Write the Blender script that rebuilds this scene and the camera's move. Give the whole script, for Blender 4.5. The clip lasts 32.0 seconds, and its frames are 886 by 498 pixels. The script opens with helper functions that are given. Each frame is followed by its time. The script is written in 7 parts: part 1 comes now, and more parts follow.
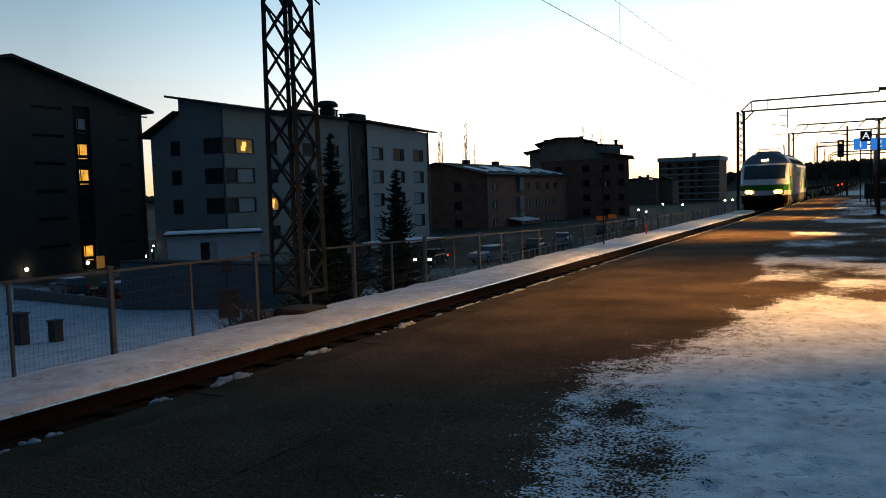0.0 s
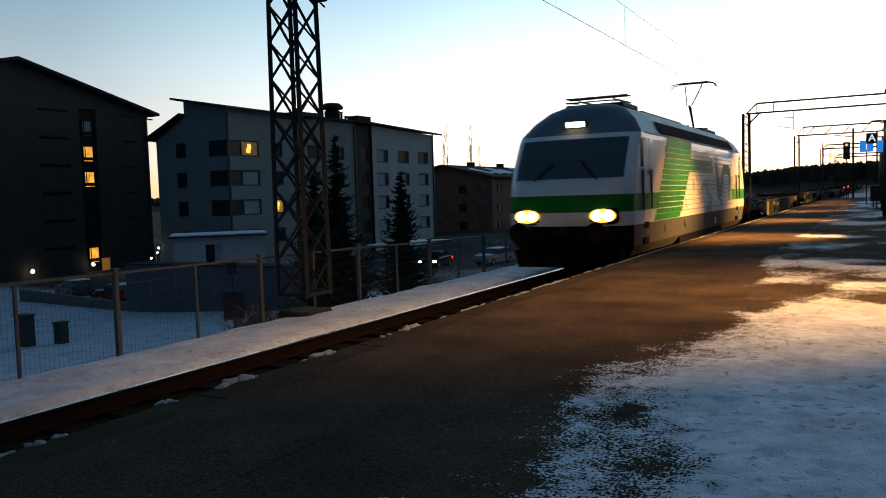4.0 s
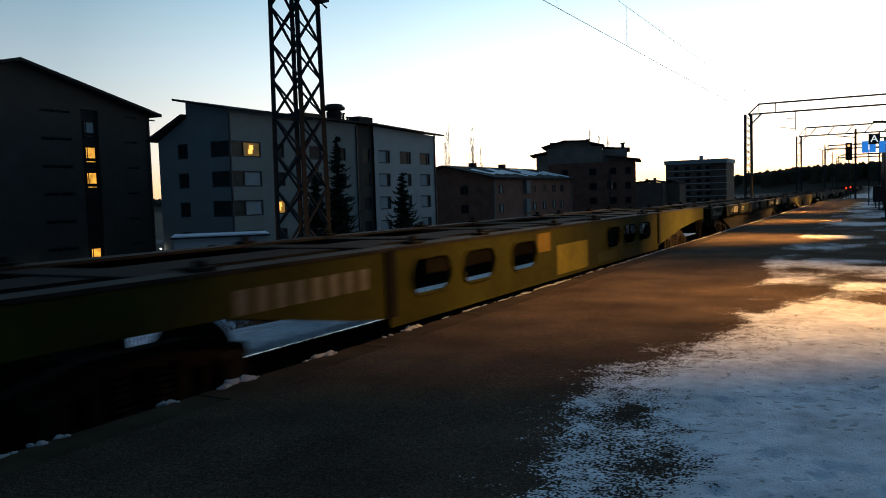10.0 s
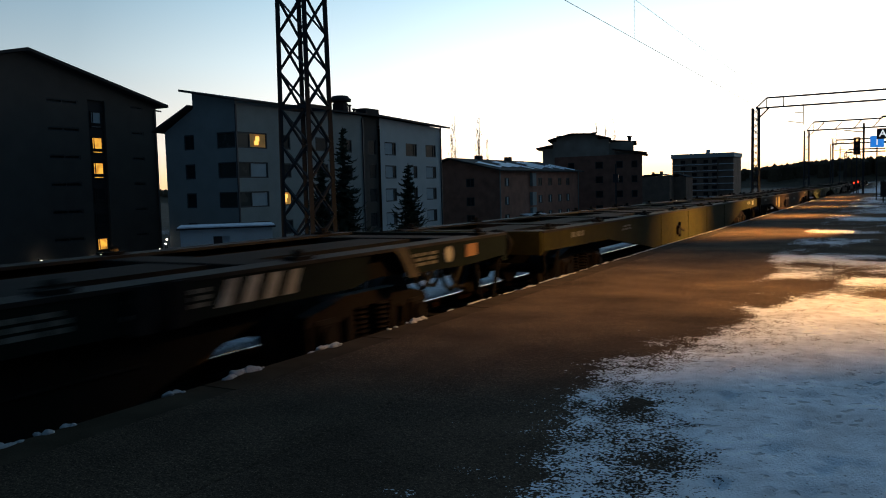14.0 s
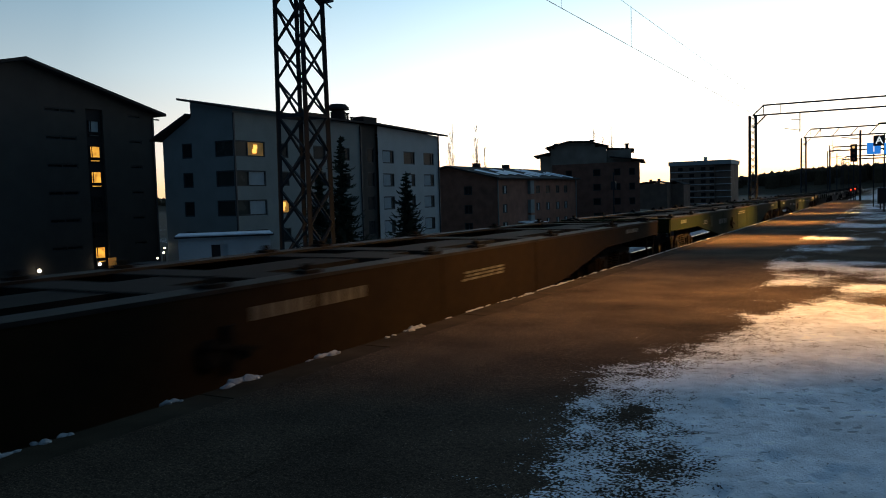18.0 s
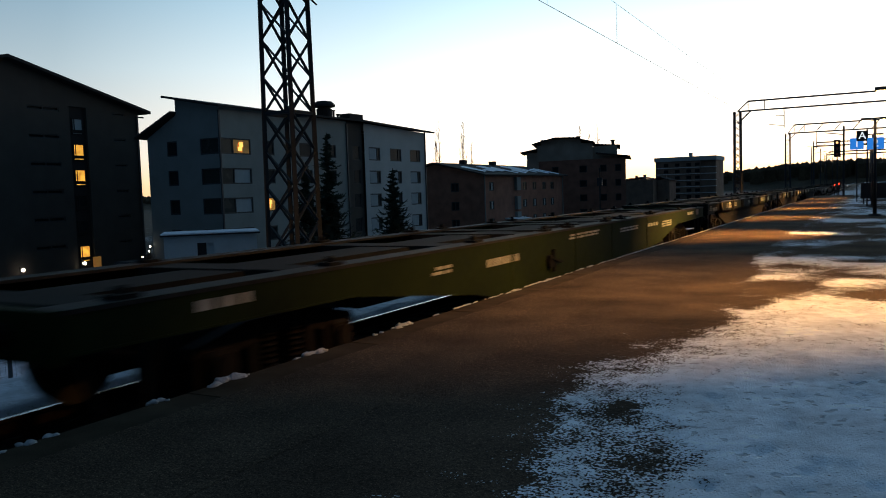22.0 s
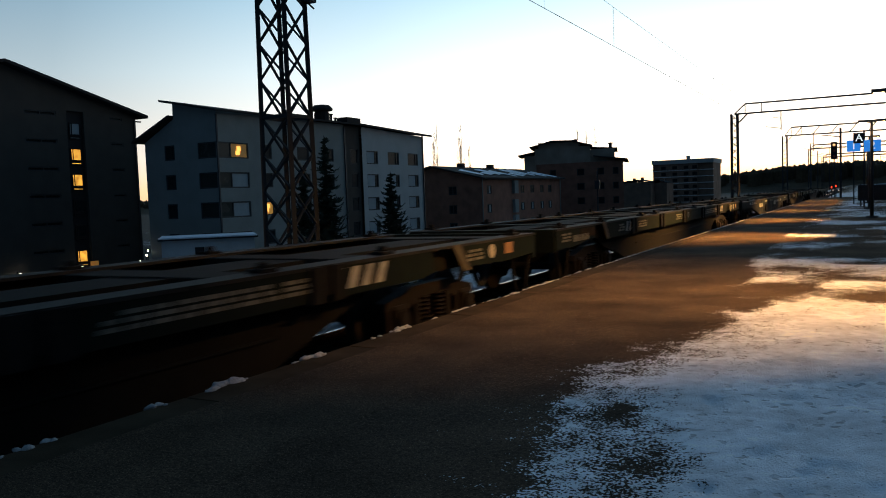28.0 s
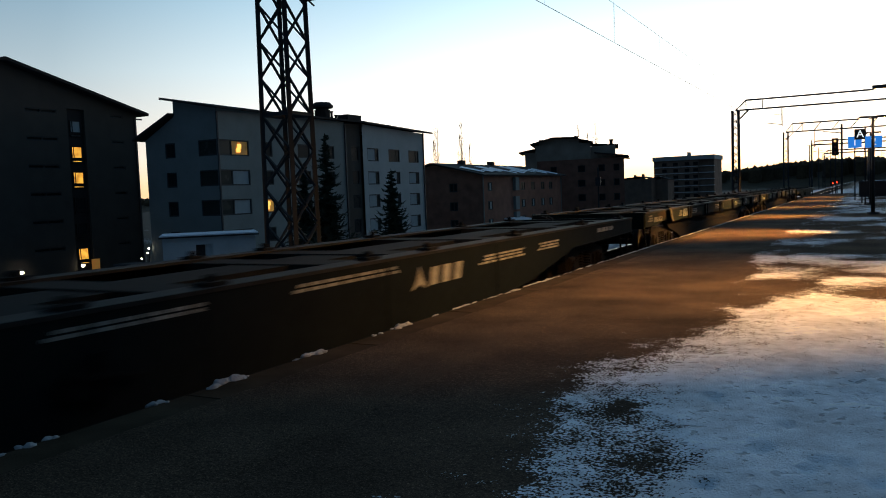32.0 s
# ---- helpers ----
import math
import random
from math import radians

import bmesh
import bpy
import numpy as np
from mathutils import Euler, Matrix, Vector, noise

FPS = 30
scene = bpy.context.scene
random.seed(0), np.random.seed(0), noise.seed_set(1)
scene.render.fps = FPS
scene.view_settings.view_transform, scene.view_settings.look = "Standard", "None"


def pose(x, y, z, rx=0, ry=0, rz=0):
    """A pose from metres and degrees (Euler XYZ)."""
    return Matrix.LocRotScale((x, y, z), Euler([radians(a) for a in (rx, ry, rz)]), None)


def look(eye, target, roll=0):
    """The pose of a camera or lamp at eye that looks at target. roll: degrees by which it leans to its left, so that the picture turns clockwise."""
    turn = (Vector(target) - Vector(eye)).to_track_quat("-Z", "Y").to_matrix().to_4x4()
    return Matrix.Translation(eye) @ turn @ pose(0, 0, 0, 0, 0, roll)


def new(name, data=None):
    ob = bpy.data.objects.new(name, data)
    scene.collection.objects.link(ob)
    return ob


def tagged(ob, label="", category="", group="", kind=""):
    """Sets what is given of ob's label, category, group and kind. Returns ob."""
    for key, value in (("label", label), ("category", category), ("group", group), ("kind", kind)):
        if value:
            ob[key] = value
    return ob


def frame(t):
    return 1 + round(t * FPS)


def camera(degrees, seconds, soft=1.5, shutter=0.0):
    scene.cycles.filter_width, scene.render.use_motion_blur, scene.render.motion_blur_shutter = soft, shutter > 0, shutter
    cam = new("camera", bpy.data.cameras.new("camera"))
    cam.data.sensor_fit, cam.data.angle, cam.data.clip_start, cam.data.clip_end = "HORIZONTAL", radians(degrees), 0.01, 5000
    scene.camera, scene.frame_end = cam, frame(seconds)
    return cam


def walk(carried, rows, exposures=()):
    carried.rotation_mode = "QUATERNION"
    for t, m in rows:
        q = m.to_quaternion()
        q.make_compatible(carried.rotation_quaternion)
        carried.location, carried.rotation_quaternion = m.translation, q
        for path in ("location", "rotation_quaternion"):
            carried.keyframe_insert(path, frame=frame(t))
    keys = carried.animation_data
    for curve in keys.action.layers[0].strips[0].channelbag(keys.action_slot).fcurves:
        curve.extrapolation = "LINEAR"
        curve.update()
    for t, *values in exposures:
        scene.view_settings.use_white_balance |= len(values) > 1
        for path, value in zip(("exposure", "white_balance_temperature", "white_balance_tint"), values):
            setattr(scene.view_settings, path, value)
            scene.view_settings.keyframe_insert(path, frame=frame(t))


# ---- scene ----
cam = camera(58.5, 32.0, soft=1.0, shutter=0.45)
walk(cam, [
    (0, pose(0, 0, 1.343, 86.033, 1.829, 28.255)),
    (0.5, pose(0, 0, 1.343, 86.130, 1.735, 28.293)),
    (1, pose(0, 0, 1.343, 86.297, 1.648, 28.364)),
    (1.5, pose(0, 0, 1.343, 86.446, 1.844, 28.520)),
    (2, pose(0, 0, 1.343, 86.341, 2.042, 28.639)),
    (2.5, pose(0, 0, 1.343, 86.265, 1.876, 28.677)),
    (3, pose(0, 0, 1.343, 86.167, 1.897, 28.610)),
    (3.5, pose(0, 0, 1.343, 86.148, 1.838, 28.620)),
    (5.5, pose(0, 0, 1.343, 86.510, 1.677, 28.477)),
    (6, pose(0, 0, 1.343, 86.378, 1.542, 28.354)),
    (6.5, pose(0, 0, 1.343, 86.212, 1.502, 28.290)),
    (7, pose(0, 0, 1.343, 86.056, 1.335, 28.274)),
    (7.5, pose(0, 0, 1.343, 86.016, 1.279, 28.319)),
    (8, pose(0, 0, 1.343, 86.013, 1.253, 28.345)),
    (8.5, pose(0, 0, 1.343, 86.043, 1.341, 28.377)),
    (9, pose(0, 0, 1.343, 86.032, 1.539, 28.392)),
    (9.5, pose(0, 0, 1.343, 86.141, 1.867, 28.550)),
    (10, pose(0, 0, 1.343, 86.263, 1.828, 28.731)),
    (10.5, pose(0, 0, 1.343, 86.228, 1.915, 28.923)),
    (11, pose(0, 0, 1.343, 86.084, 1.979, 29.326)),
    (11.5, pose(0, 0, 1.343, 85.975, 1.527, 29.325)),
    (12, pose(0, 0, 1.343, 85.907, 1.355, 29.073)),
    (12.5, pose(0, 0, 1.343, 85.835, 1.435, 29.037)),
    (13, pose(0, 0, 1.343, 85.692, 1.564, 29.051)),
    (13.5, pose(0, 0, 1.343, 85.604, 1.499, 29.109)),
    (14, pose(0, 0, 1.343, 85.728, 1.487, 29.150)),
    (14.5, pose(0, 0, 1.343, 85.954, 1.523, 29.037)),
    (16.5, pose(0, 0, 1.343, 85.970, 1.486, 28.740)),
    (17, pose(0, 0, 1.343, 86.143, 1.544, 28.813)),
    (17.5, pose(0, 0, 1.343, 86.266, 1.468, 28.926)),
    (18, pose(0, 0, 1.343, 86.289, 1.633, 29.001)),
    (18.5, pose(0, 0, 1.343, 86.349, 1.569, 28.758)),
    (19, pose(0, 0, 1.343, 86.242, 1.523, 28.539)),
    (19.5, pose(0, 0, 1.343, 86.185, 1.676, 28.495)),
    (20, pose(0, 0, 1.343, 86.342, 1.758, 28.401)),
    (20.5, pose(0, 0, 1.343, 86.503, 1.788, 28.261)),
    (21, pose(0, 0, 1.343, 86.380, 1.829, 28.072)),
    (21.5, pose(0, 0, 1.343, 86.151, 1.882, 28.095)),
    (22, pose(0, 0, 1.343, 86.036, 1.892, 28.048)),
    (22.5, pose(0, 0, 1.343, 86.057, 1.880, 28.014)),
    (23, pose(0, 0, 1.343, 86.194, 1.900, 27.977)),
    (23.5, pose(0, 0, 1.343, 86.445, 1.971, 28.063)),
    (24, pose(0, 0, 1.343, 86.483, 2.030, 28.223)),
    (24.5, pose(0, 0, 1.343, 86.222, 2.020, 28.355)),
    (25, pose(0, 0, 1.343, 86.092, 2.060, 28.471)),
    (25.5, pose(0, 0, 1.343, 86.047, 2.083, 28.419)),
    (27.5, pose(0, 0, 1.343, 86.380, 2.228, 28.102)),
    (28, pose(0, 0, 1.343, 86.273, 2.068, 27.889)),
    (28.5, pose(0, 0, 1.343, 86.100, 2.082, 27.990)),
    (29, pose(0, 0, 1.343, 86.092, 1.900, 27.996)),
    (29.5, pose(0, 0, 1.343, 86.178, 2.041, 27.970)),
    (30, pose(0, 0, 1.343, 86.301, 1.976, 27.953)),
    (30.5, pose(0, 0, 1.343, 86.262, 2.002, 27.973)),
    (31, pose(0, 0, 1.343, 86.185, 1.974, 28.000)),
    (31.5, pose(0, 0, 1.343, 86.170, 2.015, 27.996)),
    (32, pose(0, 0, 1.343, 86.065, 2.185, 27.944)),
])

# ---- light ----
world = bpy.data.worlds.new("dusk_sky")
scene.world = world
world.use_nodes = True
wn, wl = world.node_tree.nodes, world.node_tree.links
wn.clear()
# clear winter dusk: pale and warm low down, deep blue overhead, brightest towards the set sun
SUNSET = Vector((-0.07, 1.0, 0.0)).normalized()
sky_at = wn.new("ShaderNodeTexCoord")
height = wn.new("ShaderNodeSeparateXYZ")
wl.new(sky_at.outputs["Generated"], height.inputs[0])
low = wn.new("ShaderNodeMath")
low.operation = "POWER"
low.use_clamp = True
low.inputs[1].default_value = 0.5
clampz = wn.new("ShaderNodeMath")
clampz.operation = "MAXIMUM"
clampz.inputs[1].default_value = 0.0
wl.new(height.outputs["Z"], clampz.inputs[0])
wl.new(clampz.outputs[0], low.inputs[0])


def ramp(source, stops):
    node = wn.new("ShaderNodeValToRGB")
    el = node.color_ramp.elements
    while len(el) < len(stops):
        el.new(0.5)
    for e, (pos, color) in zip(el, stops):
        e.position, e.color = pos, (*color, 1)
    wl.new(source, node.inputs[0])
    return node.outputs["Color"]


def up(deg):
    return math.sin(radians(deg)) ** 0.5


by_height = ramp(low.outputs[0], [
    (up(0.0), (0.90, 0.50, 0.22)), (up(1.2), (0.94, 0.68, 0.40)), (up(3.2), (0.82, 0.75, 0.65)), (up(9.0), (0.50, 0.62, 0.69)),
    (up(17.0), (0.19, 0.38, 0.55)), (up(34.0), (0.090, 0.185, 0.320)), (up(90.0), (0.026, 0.056, 0.098))])
facing = wn.new("ShaderNodeVectorMath")
facing.operation = "DOT_PRODUCT"
facing.inputs[1].default_value = SUNSET
wl.new(sky_at.outputs["Generated"], facing.inputs[0])
half = wn.new("ShaderNodeMath")
half.operation = "MULTIPLY_ADD"
half.inputs[1].default_value, half.inputs[2].default_value = 0.5, 0.5
wl.new(facing.outputs["Value"], half.inputs[0])
by_side = ramp(half.outputs[0], [(0.0, (0.10, 0.10, 0.10)), (0.5, (0.14, 0.14, 0.14)), (0.76, (0.29, 0.29, 0.29)), (0.82, (0.34, 0.34, 0.335)), (0.93, (0.66, 0.62, 0.58)), (1.0, (1.0, 0.90, 0.80))])
sky_mix = wn.new("ShaderNodeVectorMath")
sky_mix.operation = "MULTIPLY"
wl.new(by_height, sky_mix.inputs[0])
wl.new(by_side, sky_mix.inputs[1])
# the half of the sky away from the sunset: even, dim and blue
east = ramp(low.outputs[0], [(up(0.0), (0.0054, 0.0074, 0.0100)), (up(10.0), (0.0080, 0.0122, 0.0168)), (up(34.0), (0.0120, 0.0280, 0.050)), (up(90.0), (0.0160, 0.0395, 0.071))])
turn = ramp(half.outputs[0], [(0.45, (0, 0, 0)), (0.74, (1, 1, 1))])
sky_all = wn.new("ShaderNodeMix")
sky_all.data_type = "RGBA"
wl.new(turn, sky_all.inputs["Factor"])
wl.new(east, sky_all.inputs[6])
wl.new(sky_mix.outputs[0], sky_all.inputs[7])
bg = wn.new("ShaderNodeBackground")
bg.inputs[1].default_value = 2.85
wout = wn.new("ShaderNodeOutputWorld")
wl.new(sky_all.outputs[2], bg.inputs[0])
wl.new(bg.outputs[0], wout.inputs[0])
scene.view_settings.exposure = 0.0

LAMP_X, LAMP_TOP = 0.3, 3.6
LAMP_Z = LAMP_TOP
LAMP_Y = (10.6, 22.9, 33.8, 45.4, 57.9, 69.5)


def lamp_x(y):
    return LAMP_X + (2.3 if y < 15 else (0.36 if y < 30 else 0.0))


def platform_light(y):
    data = bpy.data.lights.new("platform_light", "AREA")
    data.shape, data.size, data.size_y = "RECTANGLE", 0.4, 0.24
    tall = 2.4 if y < 15 else 0.0
    data.energy, data.color = (250.0 if tall else 290.0), (1.0, 0.48, 0.12)
    data.spread = radians(81 if tall else 70)
    ob = new("platform_light", data)
    x = lamp_x(y) - 0.36
    ob.matrix_world = look((x, y, LAMP_Z + tall - 0.17), (x - 4.6 if tall else x - 4.0, y + (0.1 if tall else -0.6), 0))
    return ob


for lamp_y in LAMP_Y:
    platform_light(lamp_y)


# ---- materials ----
def mat(name, color, rough=0.6, metal=0.0, vary=0.25, scale=3.0, fine=40.0, bump=0.15, spec=0.2, emit=0.0, island=0.0, coat=0.0):
    m = bpy.data.materials.new(name)
    m.use_nodes = True
    n, l = m.node_tree.nodes, m.node_tree.links
    p = n["Principled BSDF"]
    p.inputs["Roughness"].default_value, p.inputs["Metallic"].default_value = rough, metal
    p.inputs["Specular IOR Level"].default_value = spec
    p.inputs["Coat Weight"].default_value = coat
    co = n.new("ShaderNodeTexCoord")
    big, small = n.new("ShaderNodeTexNoise"), n.new("ShaderNodeTexNoise")
    big.inputs["Scale"].default_value, small.inputs["Scale"].default_value = scale, fine
    big.inputs["Detail"].default_value, small.inputs["Detail"].default_value = 5, 3
    l.new(co.outputs["Object"], big.inputs["Vector"])
    l.new(co.outputs["Object"], small.inputs["Vector"])
    add = n.new("ShaderNodeMath")
    add.operation = "MULTIPLY_ADD"
    l.new(small.outputs[0], add.inputs[0])
    add.inputs[1].default_value = 0.5
    l.new(big.outputs[0], add.inputs[2])
    rng = n.new("ShaderNodeMapRange")
    rng.inputs["From Min"].default_value, rng.inputs["From Max"].default_value = 0.45, 1.05
    rng.inputs["To Min"].default_value, rng.inputs["To Max"].default_value = 1 - vary, 1 + vary
    l.new(add.outputs[0], rng.inputs["Value"])
    mix = n.new("ShaderNodeVectorMath")
    mix.operation = "SCALE"
    mix.inputs[0].default_value = color[:3]
    last = rng.outputs[0]
    if island:
        rnd = n.new("ShaderNodeObjectInfo").outputs["Random"] if island > 0 else n.new("ShaderNodeNewGeometry").outputs["Random Per Island"]
        r2 = n.new("ShaderNodeMapRange")
        r2.inputs["To Min"].default_value, r2.inputs["To Max"].default_value = 1 - abs(island), 1 + abs(island)
        l.new(rnd, r2.inputs["Value"])
        mul = n.new("ShaderNodeMath")
        mul.operation = "MULTIPLY"
        l.new(r2.outputs[0], mul.inputs[0])
        l.new(last, mul.inputs[1])
        last = mul.outputs[0]
    l.new(last, mix.inputs["Scale"])
    l.new(mix.outputs[0], p.inputs["Base Color"])
    rr = n.new("ShaderNodeMapRange")
    rr.inputs["To Min"].default_value, rr.inputs["To Max"].default_value = max(0.02, rough - 0.12), min(1, rough + 0.12)
    l.new(big.outputs[0], rr.inputs["Value"])
    l.new(rr.outputs[0], p.inputs["Roughness"])
    if bump:
        b = n.new("ShaderNodeBump")
        b.inputs["Strength"].default_value, b.inputs["Distance"].default_value = bump, 0.02
        l.new(add.outputs[0], b.inputs["Height"])
        l.new(b.outputs[0], p.inputs["Normal"])
    if emit:
        p.inputs["Emission Color"].default_value = (*color[:3], 1)
        p.inputs["Emission Strength"].default_value = emit
    return m


def glass(name, color=(0.02, 0.025, 0.03), rough=0.06):
    m = mat(name, color, rough, vary=0.1, bump=0.0, spec=0.8)
    return m


def cover_mat(name, base, top, level, fine, soft, base_rough, top_rough, base_bump, base_spec=0.1, wear=0.82, patch=0.0):
    """Two surfaces mixed by the mesh's own 'cover' attribute, broken up by fine noise."""
    m = bpy.data.materials.new(name)
    m.use_nodes = True
    n, l = m.node_tree.nodes, m.node_tree.links
    p = n["Principled BSDF"]
    co = n.new("ShaderNodeTexCoord")
    at = n.new("ShaderNodeAttribute")
    at.attribute_name = "cover"

    def tex(scale, detail=4):
        t = n.new("ShaderNodeTexNoise")
        t.inputs["Scale"].default_value, t.inputs["Detail"].default_value = scale, detail
        l.new(co.outputs["Object"], t.inputs["Vector"])
        return t.outputs[0]

    def op(kind, a, b):
        o = n.new("ShaderNodeMath")
        o.operation = kind
        for i, v in enumerate((a, b)):
            if isinstance(v, (int, float)):
                o.inputs[i].default_value = v
            else:
                l.new(v, o.inputs[i])
        return o.outputs[0]

    def band(v, lo, hi, a, b):
        r = n.new("ShaderNodeMapRange")
        for k, x in zip(("From Min", "From Max", "To Min", "To Max"), (lo, hi, a, b)):
            r.inputs[k].default_value = x
        l.new(v, r.inputs["Value"])
        return r.outputs[0]

    grit = tex(fine, 5)
    mid = tex(9.0)
    big = tex(0.9)
    k = op("ADD", at.outputs["Fac"], op("MULTIPLY", op("SUBTRACT", grit, 0.5), 2.7))
    k = op("ADD", k, op("ADD", op("MULTIPLY", op("SUBTRACT", mid, 0.5), 1.1), op("MULTIPLY", op("SUBTRACT", tex(3.2, 6), 0.5), patch)))
    mask = band(k, level - soft, level + soft, 0, 1)

    def tone(color, a, b, s):
        v = n.new("ShaderNodeVectorMath")
        v.operation = "SCALE"
        v.inputs[0].default_value = color
        l.new(op("MULTIPLY", band(big, 0.3, 0.7, a, b), band(s, 0.3, 0.7, a, b)), v.inputs["Scale"])
        return v.outputs[0]

    mix = n.new("ShaderNodeMix")
    mix.data_type = "RGBA"
    l.new(mask, mix.inputs["Factor"])
    grain = n.new("ShaderNodeVectorMath")
    grain.operation = "SCALE"
    l.new(tone(base, 0.55, 1.45, tex(95, 3)), grain.inputs[0])
    l.new(op("MULTIPLY", band(tex(120, 1), 0.60, 0.72, 1.0, 1.0 + 2.2 * patch), band(tex(38, 3), 0.30, 0.55, 1.0 - 0.45 * patch, 1.0)), grain.inputs["Scale"])
    l.new(grain.outputs[0], mix.inputs[6])
    crust = n.new("ShaderNodeVectorMath")
    crust.operation = "SCALE"
    l.new(tone(top, 0.84, 1.10, mid), crust.inputs[0])
    l.new(band(tex(2.4, 6), 0.36, 0.60, wear, 1.06), crust.inputs["Scale"])
    crumbs = op("MULTIPLY", band(tex(46, 2), 0.66, 0.70, 0, 1), band(tex(1.7, 3), 0.42, 0.60, 0, 1))
    dents = op("MULTIPLY", band(tex(13, 1), 0.62, 0.68, 0, 1), band(tex(1.3, 2), 0.42, 0.56, 0, 1))
    # crumbs are grit; the dents get the shade of a hollow painted in
    grit_and_shade = n.new("ShaderNodeVectorMath")
    grit_and_shade.operation = "SCALE"
    l.new(crust.outputs[0], grit_and_shade.inputs[0])
    l.new(op("MULTIPLY", band(crumbs, 0, 1, 1, 0.30), band(dents, 0, 1, 1, 0.60)), grit_and_shade.inputs["Scale"])
    l.new(grit_and_shade.outputs[0], mix.inputs[7])
    l.new(mix.outputs[2], p.inputs["Base Color"])
    l.new(band(mask, 0, 1, base_rough, top_rough), p.inputs["Roughness"])
    l.new(band(mask, 0, 1, base_spec, 0.15), p.inputs["Specular IOR Level"])
    b = n.new("ShaderNodeBump")
    b.inputs["Strength"].default_value, b.inputs["Distance"].default_value = base_bump, 0.012
    l.new(op("ADD", op("MULTIPLY", op("SUBTRACT", mask, op("MULTIPLY", dents, mask)), 1.2), op("ADD", op("MULTIPLY", tex(70, 4), 1.1), op("MULTIPLY", mid, 0.8))), b.inputs["Height"])
    l.new(b.outputs[0], p.inputs["Normal"])
    return m


M_PLATFORM = cover_mat("platform_asphalt_and_snow", (0.068, 0.049, 0.034), (0.84, 0.89, 0.95), 0.5, 58, 0.03, 0.95, 0.7, 0.7, base_spec=0.03, wear=0.86, patch=0.9)
M_OLDASPHALT = cover_mat("older_asphalt_strip", (0.073, 0.053, 0.036), (0.84, 0.89, 0.95), 0.5, 58, 0.03, 0.95, 0.7, 0.7, base_spec=0.03, wear=0.80, patch=0.9)
# dirty lump snow, greyed further to put the passing train's shade into it
M_LUMPSNOW = mat("dirty_shaded_snow", (0.40, 0.40, 0.40), 0.7, vary=0.3, scale=6, fine=40, bump=0.8)
M_SNOW = mat("snow", (0.80, 0.82, 0.85), 0.65, vary=0.06, scale=1.5, fine=14, bump=0.6)
M_OLDSNOW = mat("gritty_old_snow", (0.34, 0.34, 0.345), 0.8, vary=0.3, scale=7, fine=40, bump=0.6)
M_GROUND = cover_mat("ground_snow_and_earth", (0.05, 0.045, 0.035), (0.62, 0.67, 0.74), 0.5, 6, 0.2, 0.9, 0.65, 0.4)
M_CONCRETE = mat("concrete", (0.30, 0.29, 0.27), 0.85, vary=0.3, scale=1.2, fine=30)
M_EDGE = mat("platform_edge_concrete", (0.16, 0.15, 0.14), 0.85, vary=0.35, scale=2, fine=40)
# trench shade is put into the near-black ballast, rust and sleeper colours
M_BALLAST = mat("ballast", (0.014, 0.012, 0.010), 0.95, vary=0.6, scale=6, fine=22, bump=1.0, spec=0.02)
M_RAILSTEEL = mat("rail_head_steel", (0.62, 0.62, 0.62), 0.16, 1.0, vary=0.08)
M_RUST = mat("shaded_rail_rust", (0.014, 0.009, 0.008), 0.9, vary=0.4, scale=8, spec=0.04)
M_SLEEPER = mat("shaded_sleeper_concrete", (0.015, 0.013, 0.011), 0.9, vary=0.4, spec=0.02)
M_GALV = mat("galvanised_steel", (0.26, 0.27, 0.28), 0.5, 0.7, vary=0.25, scale=5)
M_FENCE = mat("weathered_fence_steel", (0.085, 0.095, 0.105), 0.7, 0.0, vary=0.25, scale=5)
M_MASTSTEEL = mat("weathered_mast_steel", (0.026, 0.031, 0.036), 0.75, 0.0, vary=0.35, scale=3)
M_DARKSTEEL = mat("dark_steel", (0.05, 0.05, 0.055), 0.6, 0.5, vary=0.3)
M_WIRE = mat("copper_wire", (0.09, 0.075, 0.06), 0.5, 0.8, vary=0.2)
M_WHITE = mat("white_body_paint", (0.86, 0.86, 0.86), 0.30, vary=0.06, scale=0.8, fine=10, bump=0.02, spec=0.5, coat=0.6)
M_GREEN = mat("green_body_paint", (0.010, 0.19, 0.014), 0.42, vary=0.06, scale=0.8, fine=10, bump=0.02, spec=0.25)
M_GREY = mat("grey_skirt_paint", (0.075, 0.075, 0.072), 0.55, vary=0.2, scale=1.5, fine=14, bump=0.05)
M_ROOFGREY = mat("roof_grey_paint", (0.15, 0.18, 0.22), 0.4, vary=0.12, scale=1.2)
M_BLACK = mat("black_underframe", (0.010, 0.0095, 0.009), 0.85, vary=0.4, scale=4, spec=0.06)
M_GLASS = glass("dark_glass")
M_RUBBER = mat("black_rubber", (0.02, 0.02, 0.02), 0.7, vary=0.1)
M_HEADLAMP = mat("headlamp_glow", (1.0, 0.62, 0.15), 0.3, vary=0, bump=0, emit=8)
# dimmer orange glow that imitates the halo round the headlamps
M_LAMPHALO = mat("headlamp_halo_glow", (1.0, 0.45, 0.05), 0.3, vary=0, bump=0, emit=2.0)
# grey for the painted recess shade at the handrails, and for door seams
M_RECESS = mat("recess_shade_and_seam_grey", (0.28, 0.29, 0.30), 0.5, vary=0.12)
# rib grooves are white too; this grey paints the shade inside them
M_GROOVESHADE = mat("groove_shade_grey", (0.20, 0.20, 0.20), 0.7, vary=0.1)
M_TOPLAMP = mat("top_headlamp_glow", (1.0, 0.76, 0.36), 0.3, vary=0, bump=0, emit=9.0)
